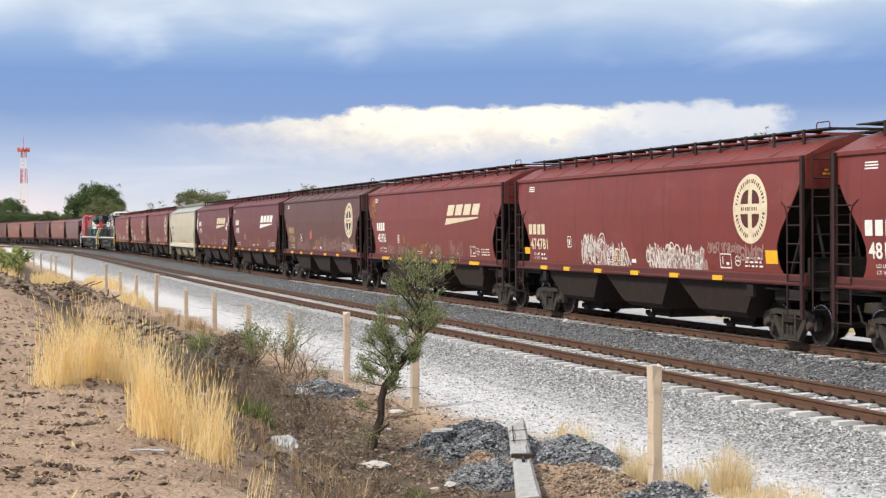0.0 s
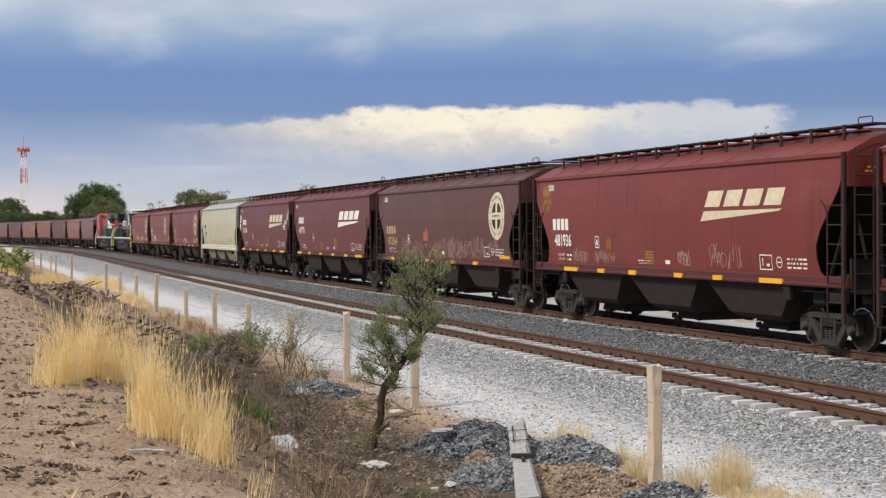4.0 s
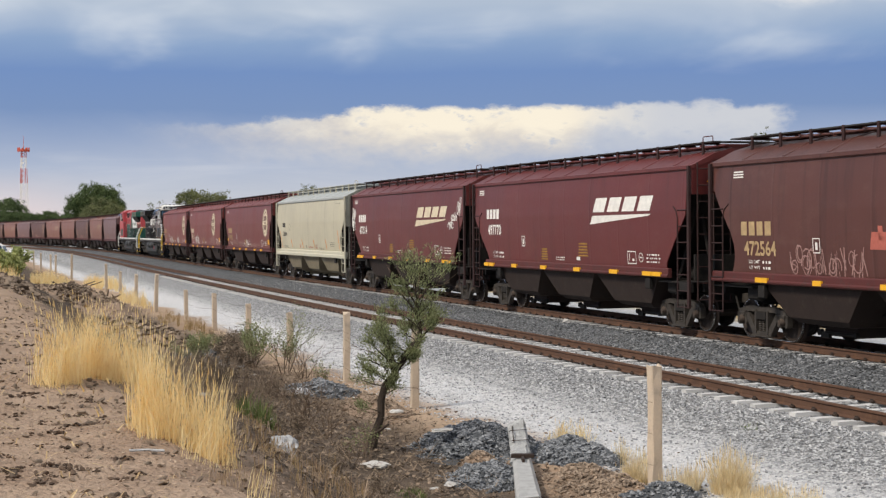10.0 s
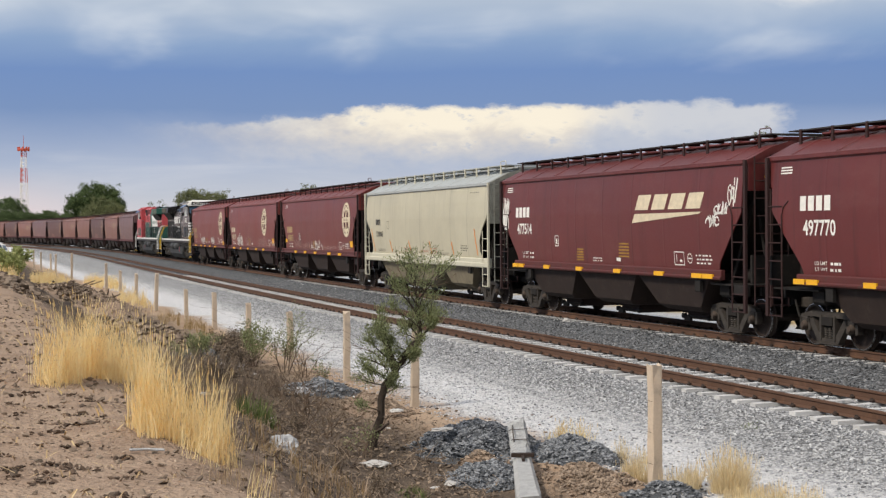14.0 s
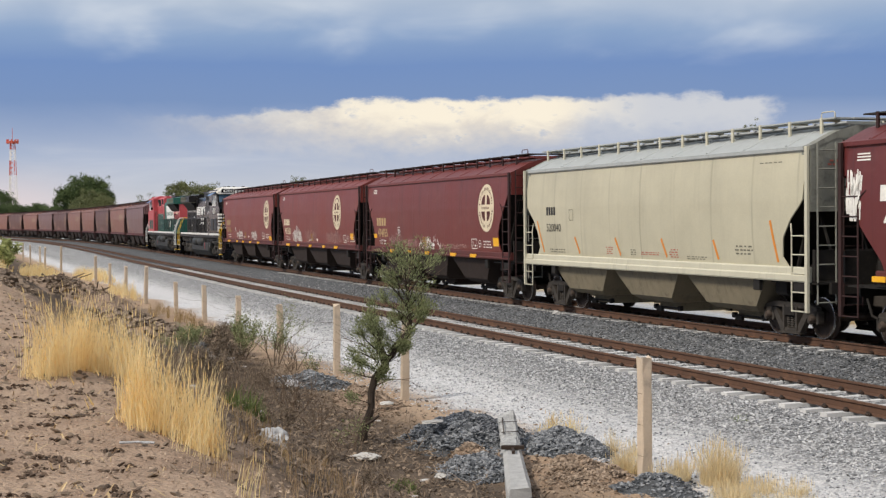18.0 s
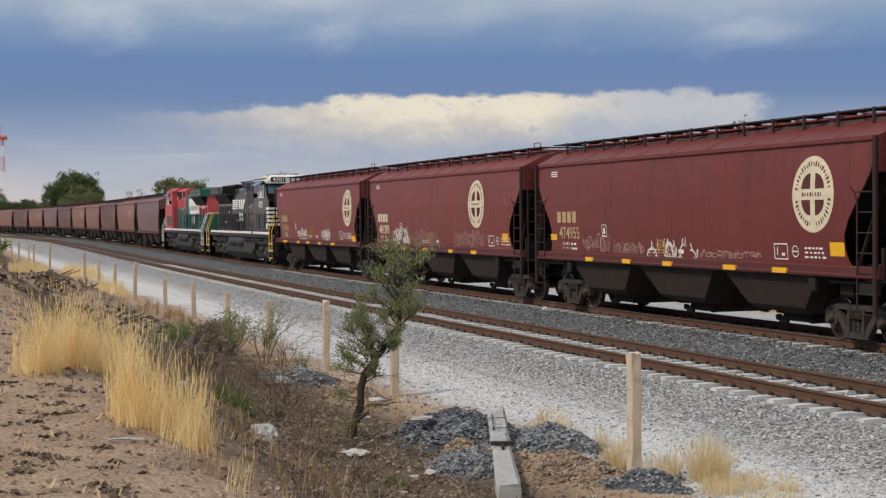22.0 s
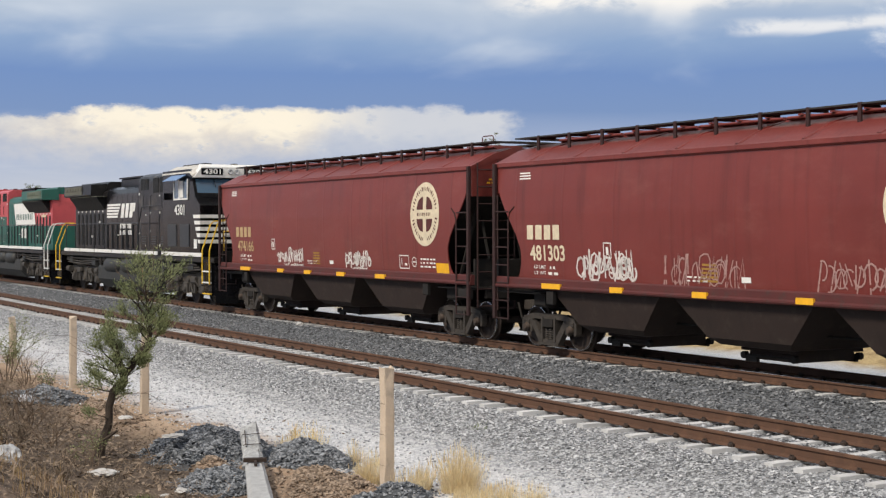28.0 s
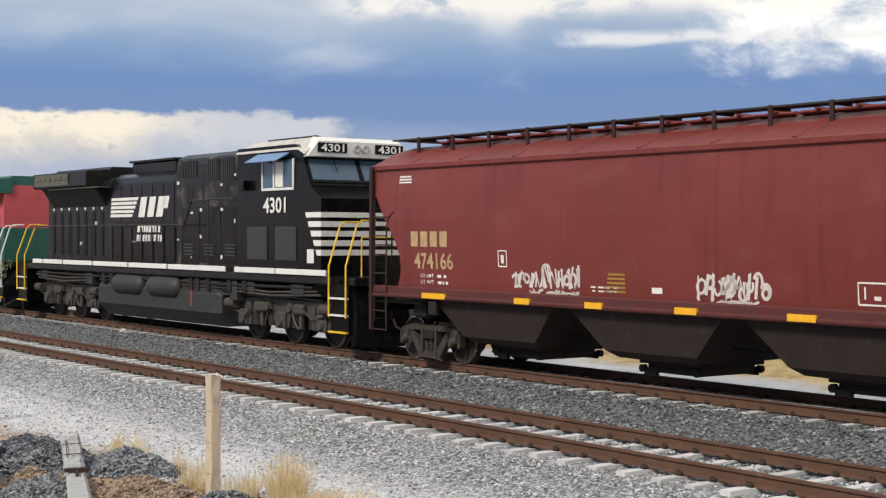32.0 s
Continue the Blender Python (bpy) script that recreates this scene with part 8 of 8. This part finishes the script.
TRAIN.append((CAR["NS"], LOCO_X["NS"], 13.5, 0.0))
TRAIN.append((CAR["FX"], LOCO_X["FX"], 13.5, math.pi))


# ---------------------------------------------------------------- distance
def far_place(az, dist, z=0.0):
    """A spot by bearing in degrees right of the view axis at the start, and distance."""
    return Vector((dist * math.sin(radians(az)), dist * math.cos(radians(az)), z))


def far_tree(az, dist, wide, high, seed, label, tint="leaf_far", trunk=0.3, clumps=42, per=70, base=-1.5):
    """A broad tree: trunk, limbs and a crown of many leaf clumps with gaps."""
    rnd = random.Random(seed)
    root = tagged(new("tree"), label, "tree", "trees beyond the railway")
    root.matrix_basis = Matrix.Translation(far_place(az, dist, base))
    st, tips = Mesh(), []
    st.tube([(0, 0, -0.5), (0.1 * wide * 0.2, 0, high * 0.22), (0.02 * wide, 0, high * 0.5)], wide * 0.03, 8, wide * 0.014)
    cents = []
    mid, up = high * (1 + trunk) / 2, high * (1 - trunk) / 2
    while len(cents) < clumps:
        v = Vector((rnd.uniform(-1, 1), rnd.uniform(-1, 1), rnd.uniform(-1, 1)))
        if 0.35 < v.length < 1.0 and v.z > -0.75:
            v *= rnd.uniform(0.78, 1.0) / max(v.length, 0.6) if rnd.random() < 0.6 else 1.0
            cents.append(Vector((v.x * wide * 0.43, v.y * wide * 0.43, mid + v.z * up * 0.9)))
    for c in cents[:14]:
        st.tube([(0.02 * wide, 0, high * 0.3), c * 0.5 + Vector((0, 0, high * 0.12)), c], wide * 0.010, 5, wide * 0.003)
    part("trunk", st, M["bark"], root)
    for c in cents:
        k = wide * rnd.uniform(0.035, 0.06)
        for _ in range(per // 10):
            q = c + Vector((rnd.gauss(0, k), rnd.gauss(0, k), rnd.gauss(0, k * 0.6)))
            tips.append((q, Vector((0, 0, 1))))
    part("crown", leaf_mesh(tips, rnd, 26, wide * 0.020, wide * 0.026, M[tint], "crown"), None, root)


M["leaf_pale"] = island_material("olive_leaf", (0.085, 0.105, 0.045), (0.19, 0.205, 0.10))
far_tree(-13.35, 330, 14.0, 14.2, 1, "broad dark green tree beyond the railway", clumps=110, per=130, trunk=0.36)
far_tree(-13.1, 305, 10.0, 10.8, 2, "rounded bright green tree beyond the railway", "leaf_pale", clumps=60, per=100, trunk=0.4)
far_tree(-9.4, 300, 12.6, 12.3, 3, "spreading olive-green tree beyond the railway", "leaf_pale", clumps=64, per=90, trunk=0.5)
far_tree(-10.95, 320, 6.0, 10.8, 4, "thin-leaved grey-green tree beyond the railway", "leaf_pale", clumps=22, per=50, trunk=0.5)
far_tree(-5.2, 260, 6.4, 12.1, 5, "olive-green treetop beyond the railway", "leaf_pale", clumps=40, trunk=0.6)
far_tree(12.3, 200, 3.0, 18.0, 6, "small treetop beyond the railway", "leaf_pale", clumps=20, trunk=0.7)
far_tree(-15.1, 380, 8.0, 9.4, 7, "low dark green tree beyond the railway", clumps=80, per=110)
far_tree(-15.9, 380, 8.0, 8.8, 8, "low dark green tree beyond the railway", clumps=80, per=110)
far_tree(-14.3, 390, 7.0, 8.4, 11, "low dark green tree beyond the railway", clumps=70, per=110)
far_tree(-16.6, 380, 8.0, 9.2, 9, "low dark green tree beyond the railway", clumps=80, per=110)
far_tree(-16.75, 420, 15.0, 13.2, 10, "flat-topped thorn tree at the field edge", "leaf_far", clumps=60, per=90, trunk=0.5)
for k, (a_, w_, h_) in enumerate(((-14.0, 10, 9.0), (-14.5, 11, 9.4), (-15.0, 11, 9.2), (-15.5, 12, 9.3), (-16.1, 12, 9.6), (-16.7, 12, 9.4), (-12.3, 8, 8.2), (-11.7, 8, 8.6), (-11.0, 8, 9.0), (-10.2, 8, 9.2))):
    far_tree(a_, 395, w_, h_, 50 + k, "low dark green tree beyond the railway", clumps=70, per=100, trunk=0.2)
for k in range(9):
    far_tree(-19.5 - k * 3.5, 380 + 12 * (k % 3), 12, 6.0 + (k % 4) * 0.8, 20 + k, "low green tree on the far horizon", clumps=26, per=40)


def tree_line():
    """Far scrub along the horizon."""
    rnd = random.Random(9)
    tips = []
    for az in np.arange(-34, 60, 0.22):
        d = 620 + 60 * math.sin(az * 0.7)
        h = 3.2 + 2.0 * noise.noise((az * 0.35, 0, 0)) + rnd.uniform(-0.6, 0.6)
        p = far_place(float(az), d, -2.0)
        for _ in range(9):
            tips.append((p + Vector((rnd.uniform(-2.5, 2.5), rnd.uniform(-4, 4), rnd.uniform(0.3, max(0.6, h)))), Vector((0, 0, 1))))
    ob = new("far_scrub", leaf_mesh(tips, rnd, 7, 0.7, 1.1, M["leaf_far"], "far_scrub"))
    tagged(ob, "line of dark scrub along the horizon", "scrub", kind="stuff")


tree_line()


def mast():
    """Lattice radio mast in red and white bands."""
    root = tagged(new("radio_mast"), "red and white lattice radio mast with round platform", "radio mast")
    root.matrix_basis = Matrix.Translation(far_place(-15.95, 700, -2.0))
    H = 42.0
    w = lambda z: 1.9 - 1.0 * z / H
    cuts = [0.0, 12.0, 19.4, 26.7, 33.5, 38.5, H]
    for k, (z0, z1) in enumerate(zip(cuts, cuts[1:])):
        m = Mesh()
        for sx in (-1, 1):
            for sy in (-1, 1):
                m.tube([(sx * w(z0), sy * w(z0), z0), (sx * w(z1), sy * w(z1), z1)], 0.15, 5)
        steps = 3
        for j in range(steps):
            a, b = z0 + (z1 - z0) * j / steps, z0 + (z1 - z0) * (j + 1) / steps
            for sx in (-1, 1):
                m.tube([(sx * w(a), -w(a), a), (-sx * w(b), -w(b), b)], 0.08, 4)
                m.tube([(-w(a), sx * w(a), a), (-w(b), -sx * w(b), b)], 0.08, 4)
        part("lattice_section", m, M["steel_red" if k in (3, 5) else "steel_white"], root)
    m = Mesh().lathe([(0.8, H - 0.6), (2.6, H - 0.6), (2.8, H + 0.2), (2.6, H + 0.3), (0.8, H + 0.1)], 16, None, "z")
    part("platform", m, M["steel_red"], root)
    m = Mesh()
    for a in range(9):
        t = a * 2 * math.pi / 9
        m.box(2.5 * math.cos(t) - 0.25, 2.5 * math.cos(t) + 0.25, 2.5 * math.sin(t) - 0.25, 2.5 * math.sin(t) + 0.25, H - 0.8, H + 1.1)
    part("antenna_panels", m, M["steel_red"], root)
    m = Mesh().tube([(0, 0, H), (0, 0, H + 6.5)], 0.14, 5, 0.06)
    part("spike", m, M["steel_red"], root)


mast()


# ---------------------------------------------------------------- the car that pulls up beside the line
def white_car():
    root = tagged(new("car"), "small white hatchback car pulling up on the verge", "car")
    side = [(-2.05, 0.35), (2.05, 0.35), (2.1, 0.75), (1.15, 0.95), (0.55, 1.45), (-1.2, 1.48), (-2.0, 1.0), (-2.1, 0.7)]
    m = Mesh()
    m.loft([[(x, y, z) for x, z in side] for y in (-0.82, -0.78, 0.78, 0.82)])
    body = part("body", m, M["nwhite"], root, "white painted body")
    for y in (-0.825, 0.825):
        for pts in ([(0.95, 0.98), (0.5, 1.38), (0.0, 1.40), (0.0, 0.98)], [(-0.1, 0.98), (-0.1, 1.40), (-1.1, 1.40), (-1.5, 1.0)]):
            g = Mesh().plate(pts, y - 0.006, y + 0.006)
            part("side_window", g, M["glass"], body)
    g = Mesh().add([(1.16, -0.7, 0.98), (1.16, 0.7, 0.98), (0.6, 0.66, 1.42), (0.6, -0.66, 1.42)], [(0, 1, 2, 3)])
    part("windscreen", g, M["glass"], body)
    for x in (-1.3, 1.3):
        for y in (-0.78, 0.78):
            t = part("wheel", Mesh().lathe([(0.0, -0.10), (0.28, -0.10), (0.31, -0.06), (0.31, 0.06), (0.28, 0.10), (0.0, 0.10)], 18), M["nblack"], root, "black tyre", pose(x, y, 0.31))
            part("hubcap", Mesh().lathe([(0.0, -0.12), (0.17, -0.115), (0.17, 0.115), (0.0, 0.12)], 12), M["steel_white"], t)
            CAR_WHEELS.append((t, x, y))
    for y in (-0.6, 0.6):
        part("headlight", Mesh().box(2.02, 2.11, y - 0.15, y + 0.15, 0.62, 0.76, c=0.02), M["plastic"], body)
    return root


CAR_WHEELS = []
CAR_STOP = (-61.2, 200.0)
white = white_car()


# ---------------------------------------------------------------- movement


def train_s(t):
    """How far the train has come: a smooth run through the rows."""
    rows = SPEED_ROWS
    i = max(0, min(len(rows) - 2, sum(1 for r in rows if r[0] <= t) - 1))
    grade = [(rows[min(k + 1, len(rows) - 1)][1] - rows[max(k - 1, 0)][1]) / (rows[min(k + 1, len(rows) - 1)][0] - rows[max(k - 1, 0)][0]) for k in range(len(rows))]
    (a, p), (b, q) = rows[i], rows[i + 1]
    h = b - a
    u = (t - a) / h
    return p * (1 + 2 * u) * (1 - u) ** 2 + h * grade[i] * u * (1 - u) ** 2 + q * u * u * (3 - 2 * u) + h * grade[i + 1] * u * u * (u - 1)


def motions():
    times = [i * 0.5 for i in range(65)]
    for thing, off, tc, turn in TRAIN:
        rows = []
        for t in times:
            s = train_s(t) + off
            a, b = line_at(s + tc / 2), line_at(s - tc / 2)
            d = a - b
            rows.append((t, Matrix.Translation((a + b) / 2) @ Matrix.Rotation(math.atan2(d.y, d.x) + turn, 4, "Z")))
        walk(thing, rows)
    s0, fine = train_s(0.0), [i * 32.0 / 256 for i in range(257)]
    for w, x, r in SPINNING:
        way = -1 if w.parent.parent is CAR["FX"] else 1
        walk(w, [(t, pose(x, 0, r, 0, way * math.degrees((train_s(t) - s0) / r) % 360, 0)) for t in fine])
    for t_, x, y in CAR_WHEELS:
        walk(t_, [(t, pose(x, y, 0.31, 0, math.degrees(car_s(t) / 0.31) % 360, 0)) for t in [k * 0.1 for k in range(0, 321)]])
    walk(white, [(t, car_pose(car_s(t))) for t in times])


def car_s(t):
    """The car's way to its halt: it rolls in and stops."""
    u = max(0.0, min(1.0, (t - 2.0) / 6.0))
    return -8.3 * (1 - u) ** 2


def car_pose(s):
    ends = []
    for e in (1.3, -1.3):
        q = Vector((CAR_STOP[0] + s + e, CAR_STOP[1], 0.0))
        r = LAND_INV @ q
        ends.append(Vector((q.x, q.y, ground_z(r.x, r.y))))
    a, b = ends
    return Matrix.Translation((a + b) / 2) @ (a - b).to_track_quat("X", "Z").to_matrix().to_4x4()


motions()
